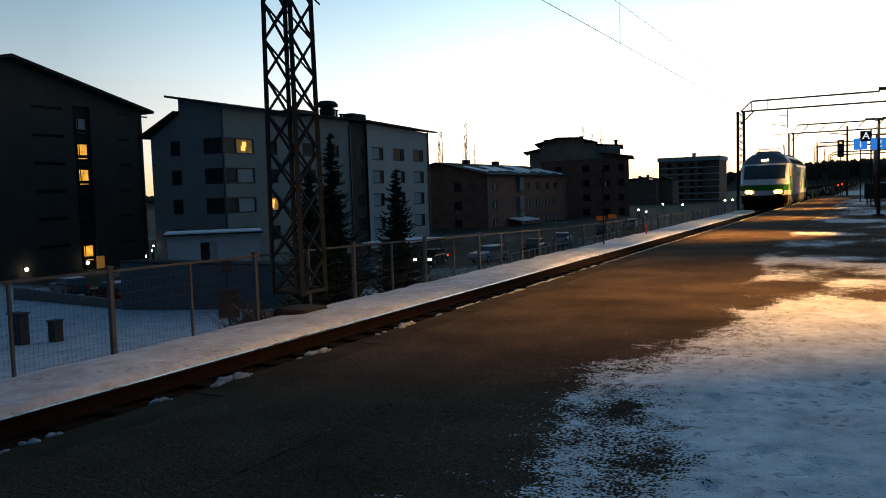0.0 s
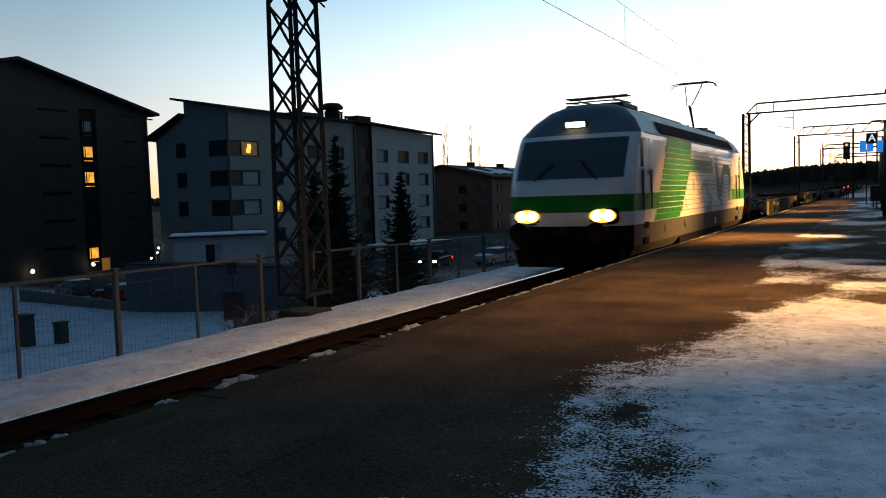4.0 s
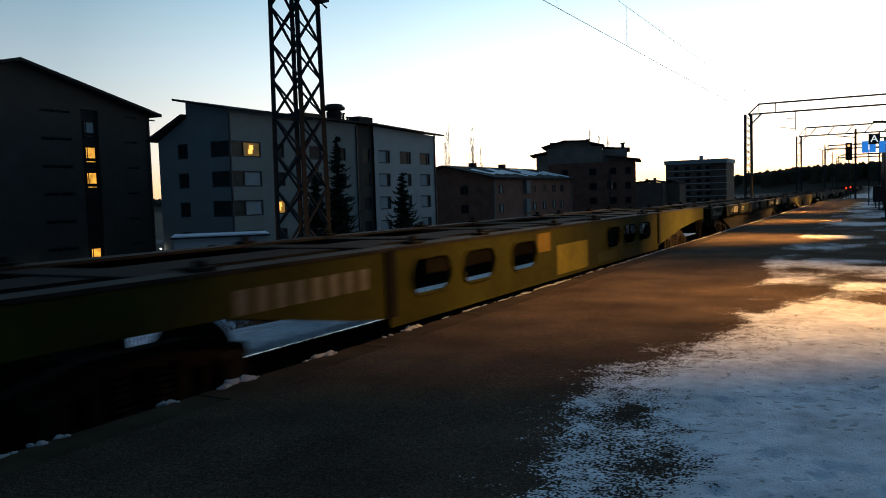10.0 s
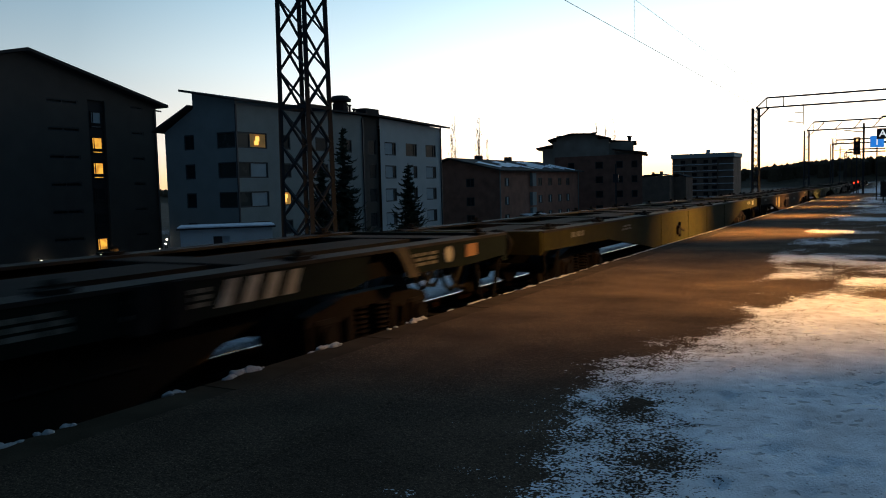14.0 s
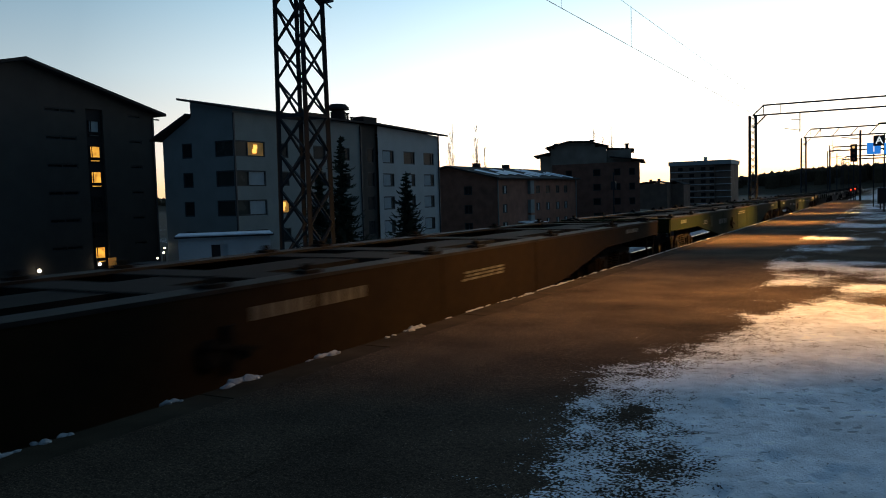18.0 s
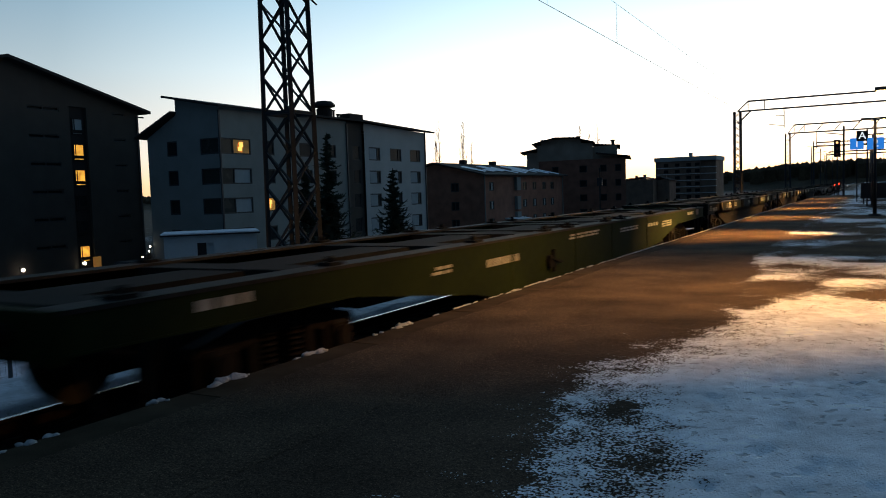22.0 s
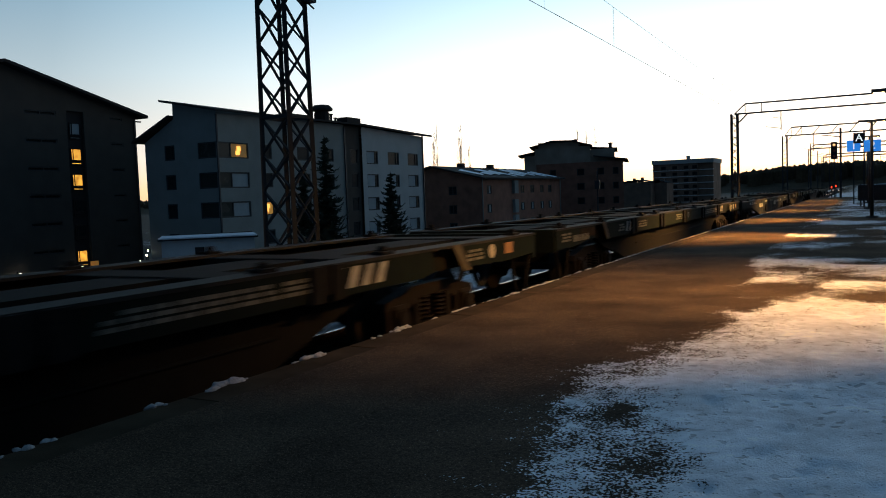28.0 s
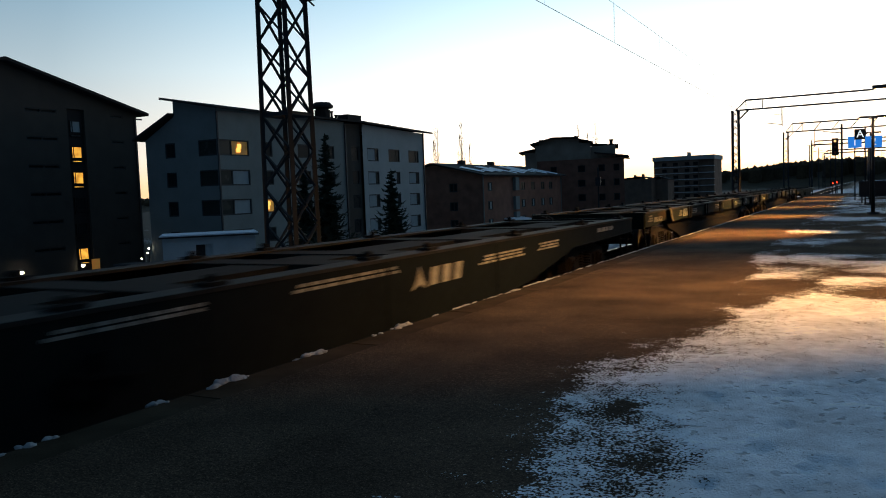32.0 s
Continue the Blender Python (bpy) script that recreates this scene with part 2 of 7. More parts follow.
M_INSUL = mat("brown_insulator", (0.10, 0.045, 0.03), 0.35, vary=0.1)


# ---- mesh helpers ----
def part(name, bm, material, parent=None, label="", smooth=False):
    me = bpy.data.meshes.new(name)
    bm.normal_update()
    bm.to_mesh(me)
    bm.free()
    for q in (material if isinstance(material, (list, tuple)) else [material]):
        me.materials.append(q)
    if smooth:
        me.polygons.foreach_set("use_smooth", [True] * len(me.polygons))
    ob = new(name, me)
    if parent is not None:
        ob.parent = parent
    if label:
        ob["label"] = label
    return ob


def shared(name, me, m, parent):
    ob = new(name, me)
    ob.parent = parent
    ob.matrix_basis = m
    return ob


def thing(name, x, y, z, label, category, group="", kind="", rz=0):
    ob = new(name)
    ob.matrix_basis = pose(x, y, z, 0, 0, rz)
    ob.empty_display_size = 0.3
    return tagged(ob, label, category, group, kind)


def box(bm, x0, x1, y0, y1, z0, z1, bevel=0.0, mi=0):
    r = bmesh.ops.create_cube(bm, size=1, matrix=Matrix.Translation(((x0 + x1) / 2, (y0 + y1) / 2, (z0 + z1) / 2)) @ Matrix.Diagonal((x1 - x0, y1 - y0, z1 - z0, 1)))
    vs = r["verts"]
    if bevel:
        es = {e for v in vs for e in v.link_edges}
        g = bmesh.ops.bevel(bm, geom=list(es), offset=bevel, segments=1, affect="EDGES")
        vs = g["verts"]
    if mi:
        for fc in {fc for v in vs for fc in v.link_faces}:
            fc.material_index = mi
    return vs


def bar(bm, a, b, w, w2=None, up=(0, 0, 1)):
    """A square bar from a to b."""
    a, b = Vector(a), Vector(b)
    d = b - a
    q = d.to_track_quat("Z", "Y").to_matrix().to_4x4()
    bmesh.ops.create_cube(bm, size=1, matrix=Matrix.Translation((a + b) / 2) @ q @ Matrix.Diagonal((w, w2 or w, d.length, 1)))


def rod(bm, a, b, r, r2=None, seg=8):
    a, b = Vector(a), Vector(b)
    d = b - a
    q = d.to_track_quat("Z", "Y").to_matrix().to_4x4()
    bmesh.ops.create_cone(bm, cap_ends=True, segments=seg, radius1=r, radius2=r if r2 is None else r2, depth=d.length, matrix=Matrix.Translation((a + b) / 2) @ q)


def prism(bm, pts, x0, x1, mi=0):
    """A (y, z) polygon drawn out from x0 to x1."""
    a = [bm.verts.new((x0, y, z)) for y, z in pts]
    b = [bm.verts.new((x1, y, z)) for y, z in pts]
    fs = [bm.faces.new(a), bm.faces.new(b[::-1])]
    n = len(pts)
    for i in range(n):
        fs.append(bm.faces.new((a[i], b[i], b[(i + 1) % n], a[(i + 1) % n])))
    for fc in fs:
        fc.material_index = mi
    bmesh.ops.recalc_face_normals(bm, faces=fs)


def lathe(bm, x, y, profile, seg):
    """A turned solid on an upright axis from (radius, height) rings."""
    rings = [[bm.verts.new((x + r * math.cos(2 * math.pi * k / seg), y + r * math.sin(2 * math.pi * k / seg), z)) for k in range(seg)] for r, z in profile]
    for a, b in zip(rings, rings[1:]):
        for k in range(seg):
            bm.faces.new((a[k], a[(k + 1) % seg], b[(k + 1) % seg], b[k]))
    bm.faces.new(rings[0][::-1])
    bm.faces.new(rings[-1])


def mesh_of(bm, name, material):
    me = bpy.data.meshes.new(name)
    bm.normal_update()
    bm.to_mesh(me)
    bm.free()
    me.materials.append(material)
    return me


def smooth01(a, b, v):
    t = min(1.0, max(0.0, (v - a) / (b - a)))
    return t * t * (3 - 2 * t)


def wob(x, y, s, seed=0.0):
    return noise.noise(Vector((x * s, y * s, seed)))


# ---- ground ----
EDGE, TRACK, RAILTOP = -4.24, -6.19, -0.583


def ground_z(x, y):
    if x > -4.4:
        far = smooth01(86, 110, y)
        z = -1.35 + 0.75 * far
        if x > 12:
            z += 0.4 * smooth01(12, 25, x)
        return z
    if x > -7.2:
        return -0.86
    if x > -9.8:
        z = -0.62 + 0.05 * wob(x, y, 1.3) + 0.03 * wob(x, y, 4.0, 3) - 0.1 * max(0, -x - 8.2)
        z -= 0.2 * smooth01(-7.35, -7.2, x) * 1.1
        return z - 0.16 * smooth01(9.2, 9.8, -x)
    t = -x
    z = -0.95 - 3.5 * smooth01(9.7, 14.5, t) - 0.4 * smooth01(14, 26, t) - 0.7 * smooth01(26, 45, t) + 0.10 * wob(x, y, 0.3)
    z += 1.3 * smooth01(70, 105, y) * smooth01(20, 45, t)
    return z


def build_ground():
    bm = bmesh.new()
    xs = [-1400, -900, -500, -300, -200, -140, -100] + [-80 + 4 * i for i in range(14)] + [-25 + 1.5 * i for i in range(10)] + [-10.2 + 0.2 * i for i in range(17)]
    xs += [-6.9, -6.2, -5.4, -4.5, -4.3, 0, 6, 12, 18, 25, 60, 150, 400, 1400]
    ys = [-600, -200, -80, -30, -12, -6] + [-2 + 0.4 * i for i in range(96)] + [37 + 1.5 * i for i in range(40)] + [98 + 8 * i for i in range(20)] + [280, 340, 420, 520, 700, 1000, 1600, 2400]
    cov = bm.verts.layers.float.new("cover")
    g = []
    for x in xs:
        row = []
        for y in ys:
            v = bm.verts.new((x, y, ground_z(x, y)))
            c = 1.5 if x < -7.25 else (0.0 if x < -4.4 else 0.9)
            if x < -22:
                c = 0.75 + 0.55 * (1 - smooth01(38, 48, y)) + 0.5 * wob(x, y, 0.07)
                street = smooth01(22, 25, -x) * smooth01(40, 48, y) * (1 - smooth01(260, 330, y))
                c -= street * (0.85 - 0.8 * wob(x, y * 0.5, 0.16, 3))
            if y > 150 and x < -3.5:
                c -= 1.2 * smooth01(150, 200, y)
            if -14.5 < x < -10.4:
                c = 1.35 + 0.3 * wob(x, y, 0.8)
            v[cov] = c
            row.append(v)
        g.append(row)
    for i in range(len(xs) - 1):
        for j in range(len(ys) - 1):
            bm.faces.new((g[i][j], g[i + 1][j], g[i + 1][j + 1], g[i][j + 1]))
    ob = part("ground", bm, M_GROUND, smooth=True)
    tagged(ob, "snow-covered ground falling away behind the railway fence", "ground", kind="structure")


build_ground()


SNOW_EDGE = ((-20, -1.2), (3.3, -1.37), (3.7, -1.46), (4.4, -1.60), (4.9, -1.74), (5.9, -1.86), (6.3, -1.52), (7.06, -1.35), (7.54, -1.24), (8.08, -1.11), (9.25, -1.46), (9.9, -1.40),
             (11.35, -1.56), (12.9, -1.49), (16, -1.89), (19, -1.90), (21, -1.97), (24.9, -1.73), (30.3, -1.93), (40, -1.85), (53, -1.84), (66, -1.5), (100, -1.2))
BARE = ((-1.32, 4.71, 0.13, 0.26, 0.8), (-1.04, 4.10, 0.22, 0.36, 0.42), (-0.86, 3.70, 0.26, 0.36, 0.40), (-1.50, 5.85, 0.22, 0.3, 0.35), (-1.20, 9.28, 0.20, 0.42, 0.75),
        (-1.00, 11.2, 0.24, 0.60, 0.75), (-0.60, 11.5, 0.16, 0.5, 0.55), (0.15, 10.5, 0.60, 0.38, 1.1), (-1.05, 11.15, 0.28, 0.55, 0.9), (-0.40, 11.0, 0.34, 0.38, 0.8), (-0.2, 12.6, 0.8, 0.35, 0.7), (-1.15, 9.6, 0.25, 0.35, 0.7), (-0.62, 17.3, 0.75, 1.3, 1.2), (0.35, 18.0, 0.9, 1.6, 1.1), (0.0, 14.9, 0.7, 0.35, 0.8), (-0.9, 13.9, 0.5, 0.4, 0.6), (-0.85, 21.0, 0.45, 1.0, 0.9),
        (-0.3, 21.4, 0.9, 0.7, 0.9), (0.6, 24.5, 0.7, 1.2, 0.9), (-0.4, 28.0, 0.8, 0.7, 0.8), (0.3, 33.0, 0.8, 1.5, 0.8))
TUFTS = ((-1.70, 6.75, 0.17, 0.22, 0.62), (-1.78, 3.3, 0.10, 0.08, 0.6), (-1.9, 2.9, 0.12, 0.06, 0.55), (-2.2, 11.0, 0.07, 0.2, 0.55), (-1.95, 13.2, 0.07, 0.2, 0.5))


def snow_cover(x, y):
    """How much trodden snow lies on the platform, 0 to 1."""
    for (y0, e0), (y1, e1) in zip(SNOW_EDGE, SNOW_EDGE[1:]):
        if y <= y1:
            edge = e0 + (e1 - e0) * (y - y0) / (y1 - y0)
            break
    edge += 0.07 * wob(1, y, 1.6) + 0.05 * wob(2, y, 4.0)
    d = x - edge
    near = 1 - smooth01(5.5, 9, y)
    c = smooth01(-0.16, 0.14, d) * (0.86 - 0.22 * near) + 0.22 * near * smooth01(0.1, 0.95, d) + 0.34 * smooth01(0.25, 1.2, d)
    c += 0.20 * wob(x, y, 1.3, 5) * (1 - 0.3 * smooth01(0.6, 1.6, d)) + 0.12 * wob(x, y, 3.3, 8)
    for bx, by, wx, wy, k in BARE:
        q = ((x - bx) / wx) ** 2 + ((y - by) / wy) ** 2
        if q < 9:
            c -= k * math.exp(-q)
    for bx, by, wx, wy, k in TUFTS:
        q = ((x - bx) / wx) ** 2 + ((y - by) / wy) ** 2
        if q < 9:
            c += k * math.exp(-q)
    c -= 0.35 * (1 - smooth01(-0.4, -0.1, d)) + 0.62 * smooth01(8.8, 10.2, y) * (1 - smooth01(13, 15, y)) * (0.75 - 1.3 * wob(x, y * 0.7, 1.3, 21))
    far = smooth01(12, 18, y)
    return c - far * (0.74 - 1.1 * wob(x * 0.6, y * 0.35, 0.9, 11) - 0.55 * wob(x, y * 0.5, 2.2, 12))


def build_platform():
    bm = bmesh.new()
    cov = bm.verts.layers.float.new("cover")
    steps = [(random.uniform(-1.1, 1.1), random.uniform(3.2, 12), random.uniform(0.035, 0.06), random.uniform(0.04, 0.07)) for _ in range(170)]
    xs = [-2.76 + 0.14 * i for i in range(5)] + [-2.2 + 0.04 * i for i in range(85)] + [1.2 + 0.5 * i for i in range(20)]
    near_steps = {j: [q for q in steps if abs(q[1] - j) < 1.0] for j in range(0, 16)}
    ys = [-14, -8, -4, -1, 0.5] + [1.5 + 0.05 * i for i in range(200)] + [11.5 + 0.22 * i for i in range(100)] + [33.6 + 0.8 * i for i in range(48)] + [72 + 2.0 * i for i in range(8)]
    g = []
    for x in xs:
        row = []
        for y in ys:
            c = snow_cover(x, y)
            lift = 0.022 * smooth01(0.45, 1.1, c) + (0.006 * wob(x, y, 2.7, 4) + 0.004 * wob(x, y, 9.0, 6)) * smooth01(0.4, 0.9, c)
            if y < 13:
                for fx, fy, fw, fl in near_steps.get(round(y), ()):
                    q = ((x - fx) / fw) ** 2 + ((y - fy) / fl) ** 2
                    if q < 4:
                        lift -= 0.026 * math.exp(-q) * smooth01(0.5, 1.0, c) - 0.006 * math.exp(-(q - 2) ** 2)
            v = bm.verts.new((x, y, 0.004 * wob(x, y, 0.5) + lift - 0.006))
            v[cov] = c
            row.append(v)
        g.append(row)
    for i in range(len(xs) - 1):
        for j in range(len(ys) - 1):
            bm.faces.new((g[i][j], g[i + 1][j], g[i + 1][j + 1], g[i][j + 1]))
    strip = bmesh.new()
    bare = strip.verts.layers.float.new("cover")
    g = [[strip.verts.new((x, y, -0.003 + 0.004 * wob(x, y, 0.5))) for y in [-14 + 0.5 * i for i in range(200)]] for x in (EDGE + 0.32, -3.6, -3.2, -2.95, -2.77, -2.75)]
    for a, b in zip(g, g[1:]):
        for i in range(len(a) - 1):
            strip.faces.new((a[i], b[i], b[i + 1], a[i + 1]))
    for v in strip.verts:
        v[bare] = -1.6
    tagged(part("platform_edge_strip", strip, M_OLDASPHALT, smooth=True), "older paler asphalt strip along the platform edge", "platform", kind="structure")
    tagged(part("platform_surface", bm, M_PLATFORM, smooth=True), "worn asphalt platform with patches of trodden snow", "platform", kind="structure")
    bm = bmesh.new()
    box(bm, EDGE + 0.3, 10.7, -14, 86, -1.5, -0.05)
    tagged(part("platform_base", bm, M_CONCRETE), "concrete body of the railway platform", "platform", kind="structure")


build_platform()


def edge_stones():
    root = thing("platform_edge", 0, 0, 0, "row of dark concrete edge slabs along the platform", "platform edge", kind="structure")
    bm = bmesh.new()
    box(bm, EDGE, EDGE + 0.335, -0.997, 0.997, -0.30, 0.0, bevel=0.010)
    me = mesh_of(bm, "edge_slab", mat("edge_slab", (0.050, 0.038, 0.025), 0.95, vary=0.5, scale=2.5, fine=95, island=0.12, spec=0.02))
    for i in range(50):
        shared("edge_slab", me, pose(random.uniform(-0.008, 0.008), -13 + 2.0 * i, random.uniform(-0.004, 0.003)), root)
    bm = bmesh.new()
    box(bm, EDGE + 0.12, EDGE + 0.33, -14, 87, -1.5, -0.30)
    part("edge_wall", bm, M_CONCRETE, root)
    # lumps of snow left on the lip
    ball = bmesh.new()
    bmesh.ops.create_icosphere(ball, subdivisions=2, radius=1)
    ball_v = [v.co.copy() for v in ball.verts]
    ball_f = [[v.index for v in f.verts] for f in ball.faces]
    ball.free()
    bm = bmesh.new()
    y = 0.5
    while y < 60:
        ln = random.choice((0.08, 0.14, 0.24, 0.30, 0.36)) * random.uniform(0.8, 1.2) * (1 + 0.03 * y)
        w = min(0.055 if y < 7 else 0.03, 0.02 + 0.14 * ln) * random.uniform(0.9, 1.2)
        if wob(0, y, 0.8, 9) > -0.3 or y > 9:
            for k in range(max(1, int(ln / 0.045))):
                q = random.uniform(-0.5, 0.5) * ln
                s = w * random.uniform(0.4, 1.0) * (1 - abs(q) / ln)
                m = Matrix.Translation((EDGE + random.uniform(-0.03, 0.04), y + q, -0.005)) @ Matrix.Diagonal((s, s * random.uniform(1.0, 1.9) * (1.0 if y < 7 else 3.0), s * random.uniform(0.45, 0.75) * (1.0 if y < 7 else 0.5), 1))
                base = [m @ p for p in ball_v]
                vs = [bm.verts.new(p + 0.55 * s * noise.noise_vector(p * 26)) for p in base]
                for f in ball_f:
                    bm.faces.new([vs[i] for i in f])
        y += ln * (1 if y < 9 else 0.75) + random.uniform(0.02, 0.6) * (1 if y < 9 else 0.12)
    tagged(part("snow_lumps", bm, M_LUMPSNOW, smooth=True), "small lumps of snow along the platform lip", "snow", kind="stuff")


edge_stones()


# ---- track ----
def build_track():
    for side in (-1, 1):
        xc = TRACK + side * 0.797
        bm = bmesh.new()
        z = RAILTOP
        prof = [(-0.075, z - 0.172), (0.075, z - 0.172), (0.075, z - 0.16), (0.012, z - 0.14), (0.010, z - 0.05), (0.036, z - 0.035), (0.036, z - 0.006), (0.028, z), (-0.028, z), (-0.036, z - 0.006), (-0.036, z - 0.035), (-0.010, z - 0.05), (-0.012, z - 0.14), (-0.075, z - 0.16)]
        rings = [[bm.verts.new((xc + px, y, pz)) for px, pz in prof] for y in (-60, 0, 40, 120, 420)]
        n = len(prof)
        for a, b in zip(rings, rings[1:]):
            for i in range(n):
                fc = bm.faces.new((a[i], a[(i + 1) % n], b[(i + 1) % n], b[i]))
                fc.material_index = 1 if i == 7 else 0
        bmesh.ops.recalc_face_normals(bm, faces=bm.faces)
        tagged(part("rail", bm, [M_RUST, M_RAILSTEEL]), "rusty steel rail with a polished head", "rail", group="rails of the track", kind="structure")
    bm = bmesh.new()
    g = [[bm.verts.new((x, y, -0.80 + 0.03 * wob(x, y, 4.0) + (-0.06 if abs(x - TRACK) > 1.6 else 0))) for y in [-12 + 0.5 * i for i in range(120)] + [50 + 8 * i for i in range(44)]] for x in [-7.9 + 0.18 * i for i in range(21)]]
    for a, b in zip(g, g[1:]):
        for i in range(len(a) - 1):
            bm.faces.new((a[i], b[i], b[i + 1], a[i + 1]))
    tagged(part("ballast_bed", bm, M_BALLAST), "crushed-stone ballast between the rails, coloured dark for trench shade", "ballast", kind="stuff")
    root = thing("sleepers", TRACK, 0, 0, "concrete sleepers under the rails", "sleepers", kind="structure")
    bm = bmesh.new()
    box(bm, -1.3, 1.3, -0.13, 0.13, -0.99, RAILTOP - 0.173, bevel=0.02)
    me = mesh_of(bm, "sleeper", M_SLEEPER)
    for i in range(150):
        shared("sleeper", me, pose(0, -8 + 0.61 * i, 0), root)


build_track()


# ---- fence ----
def build_fence():
    root = thing("railway_fence", -9.6, 0, 0, "galvanised wire-mesh fence along the railway on snowy ground", "fence", kind="")
    n = 44
    tops = []
    for i in range(n):
        y = -3.0 + 1.525 * i
        base = ground_z(-9.6, y) - 0.25
        top = max(0.41 - 0.012 * (y - 6) - 0.012 * max(0, y - 14) + 0.012 * max(0, y - 26), -0.3)
        tops.append((y, top))
        bm = bmesh.new()
        r = 0.036 if i % 2 else 0.022
        box(bm, -r, r, y - r, y + r, base, top + (0.06 if i % 2 else 0.0), bevel=0.006)
        if i % 2:
            box(bm, -r - 0.01, r + 0.01, y - r - 0.01, y + r + 0.01, top + 0.05, top + 0.075)
        part("post", bm, M_FENCE, root)
    for (y0, z0), (y1, z1) in zip(tops, tops[1:]):
        bm = bmesh.new()
        bar(bm, (0, y0, z0), (0, y1, z1), 0.035)
        part("top_rail", bm, M_FENCE, root)
        bm = bmesh.new()
        b0 = -0.95
        k = 22
        for j in range(1, k):
            y = y0 + (y1 - y0) * j / k
            z = z0 + (z1 - z0) * j / k
            bar(bm, (0.012, y, b0), (0.012, y, z), 0.0020)
        for j in range(8):
            zz = b0 + (z0 - b0) * j / 8
            bar(bm, (0.017, y0, zz), (0.017, y1, zz), 0.0025)
        part("mesh_panel", bm, M_FENCE, root)


build_fence()


# ---- lattice masts and gantries ----
def lattice(bm, x, y, z0, z1, a0, a1, leg, brace, step):
    def corner(i, z):
        t = (z - z0) / (z1 - z0)
        a = (a0 + (a1 - a0) * t) / 2
        return Vector((x + (-a, a, a, -a)[i], y + (-a, -a, a, a)[i], z))
    for i in range(4):
        bar(bm, corner(i, z0), corner(i, z1), leg)
    n = max(1, round((z1 - z0) / step))
    for k in range(n):
        za, zb = z0 + (z1 - z0) * k / n, z0 + (z1 - z0) * (k + 1) / n
        for i in range(4):
            j = (i + 1) % 4
            bar(bm, corner(i, za), corner(j, zb), brace, brace * 0.4)
            bar(bm, corner(j, za), corner(i, zb), brace, brace * 0.4)


M_FOOTING = mat("dark_footing_concrete", (0.045, 0.036, 0.028), 0.9, vary=0.35, scale=2, fine=30)


def catenary_mast():
    root = thing("catenary_mast", -9.0, 11.2, 0, "tall galvanised lattice mast on a concrete footing", "mast")
    bm = bmesh.new()
    lattice(bm, 0, 0, -0.35, 8.6, 0.66, 0.52, 0.075, 0.05, 0.62)
    part("lattice", bm, M_MASTSTEEL, root)
    for z in (-0.30, 2.85):
        bm = bmesh.new()
        a = 0.33 if z < 0 else 0.30
        for p, q in (((-a, -a), (a, -a)), ((a, -a), (a, a)), ((a, a), (-a, a)), ((-a, a), (-a, -a))):
            bar(bm, (*p, z), (*q, z), 0.06)
        part("collar", bm, M_MASTSTEEL, root)
    bm = bmesh.new()
    box(bm, -0.36, 0.36, -0.36, 0.36, -1.4, -0.60, bevel=0.04)
    part("footing", bm, M_FOOTING, root)
    bm = bmesh.new()
    box(bm, 0.24, 0.46, 0.22, 0.42, 4.86, 4.98, bevel=0.01)
    bar(bm, (0.30, 0.30, 4.9), (0.44, 0.36, 4.75), 0.03)
    part("clamp", bm, M_DARKSTEEL, root)


catenary_mast()


def gantry(name, y, low, top, x0, x1, a, truss=False):
    root = thing(name, 0, y, 0, "steel lattice portal carrying the overhead line across the tracks", "gantry", group="portals over the tracks")
    for x in (x0, x1):
        bm = bmesh.new()
        lattice(bm, x, 0, -0.9, low, a, a * 0.9, 0.11, 0.07, 0.55)
        part("leg", bm, M_DARKSTEEL, root)
    bm = bmesh.new()
    th = 0.11 + 0.0011 * max(0, y - 60)
    bar(bm, (x0, 0, low), (x1, 0, low), th)
    bar(bm, (x0 + 0.8, 0, top), (x1 - 0.8, 0, top), th)
    bar(bm, (x0, 0, low), (x0 + 0.8, 0, top), 0.09)
    bar(bm, (x1, 0, low), (x1 - 0.8, 0, top), 0.09)
    bar(bm, (x0 + 0.8, 0, low), (x0 + 0.8, 0, top), 0.06)
    bar(bm, (x0 + 2.0, 0, low), (x0 + 2.0, 0, top), 0.06)
    bar(bm, (x0, 0, low - 1.0), (x0 + 1.0, 0, low), 0.10)
    part("beam", bm, M_DARKSTEEL, root)
    if truss:
        x = x0 + 1.2
        while x < x1 - 1.5:
            bm = bmesh.new()
            bar(bm, (x, 0, low), (x + 0.9, 0, top), 0.11)
            part("truss_bar", bm, M_DARKSTEEL, root)
            x += 2.1
    for x in (TRACK, TRACK + 9.5):
        bm = bmesh.new()
        bar(bm, (x + 0.6, 0, low), (x + 0.6, 0, 5.6), 0.07)
        bar(bm, (x + 0.6, 0, 5.75), (x - 0.5, 0, 5.95), 0.05)
        bar(bm, (x + 0.6, 0, 6.55), (x, 0, 6.6), 0.05)
        part("registration_arm", bm, M_DARKSTEEL, root)
    return root


gantry("catenary_gantry", 67.0, 7.1, 7.85, -9.0, 9.4, 0.5)
gantry("catenary_gantry", 113.0, 7.75, 8.8, -9.0, 10.4, 0.6, True)
gantry("catenary_gantry", 168.0, 8.1, 8.8, -9.0, 10.4, 0.5)
gantry("catenary_gantry", 225.0, 8.1, 8.8, -9.0, 10.4, 0.5)


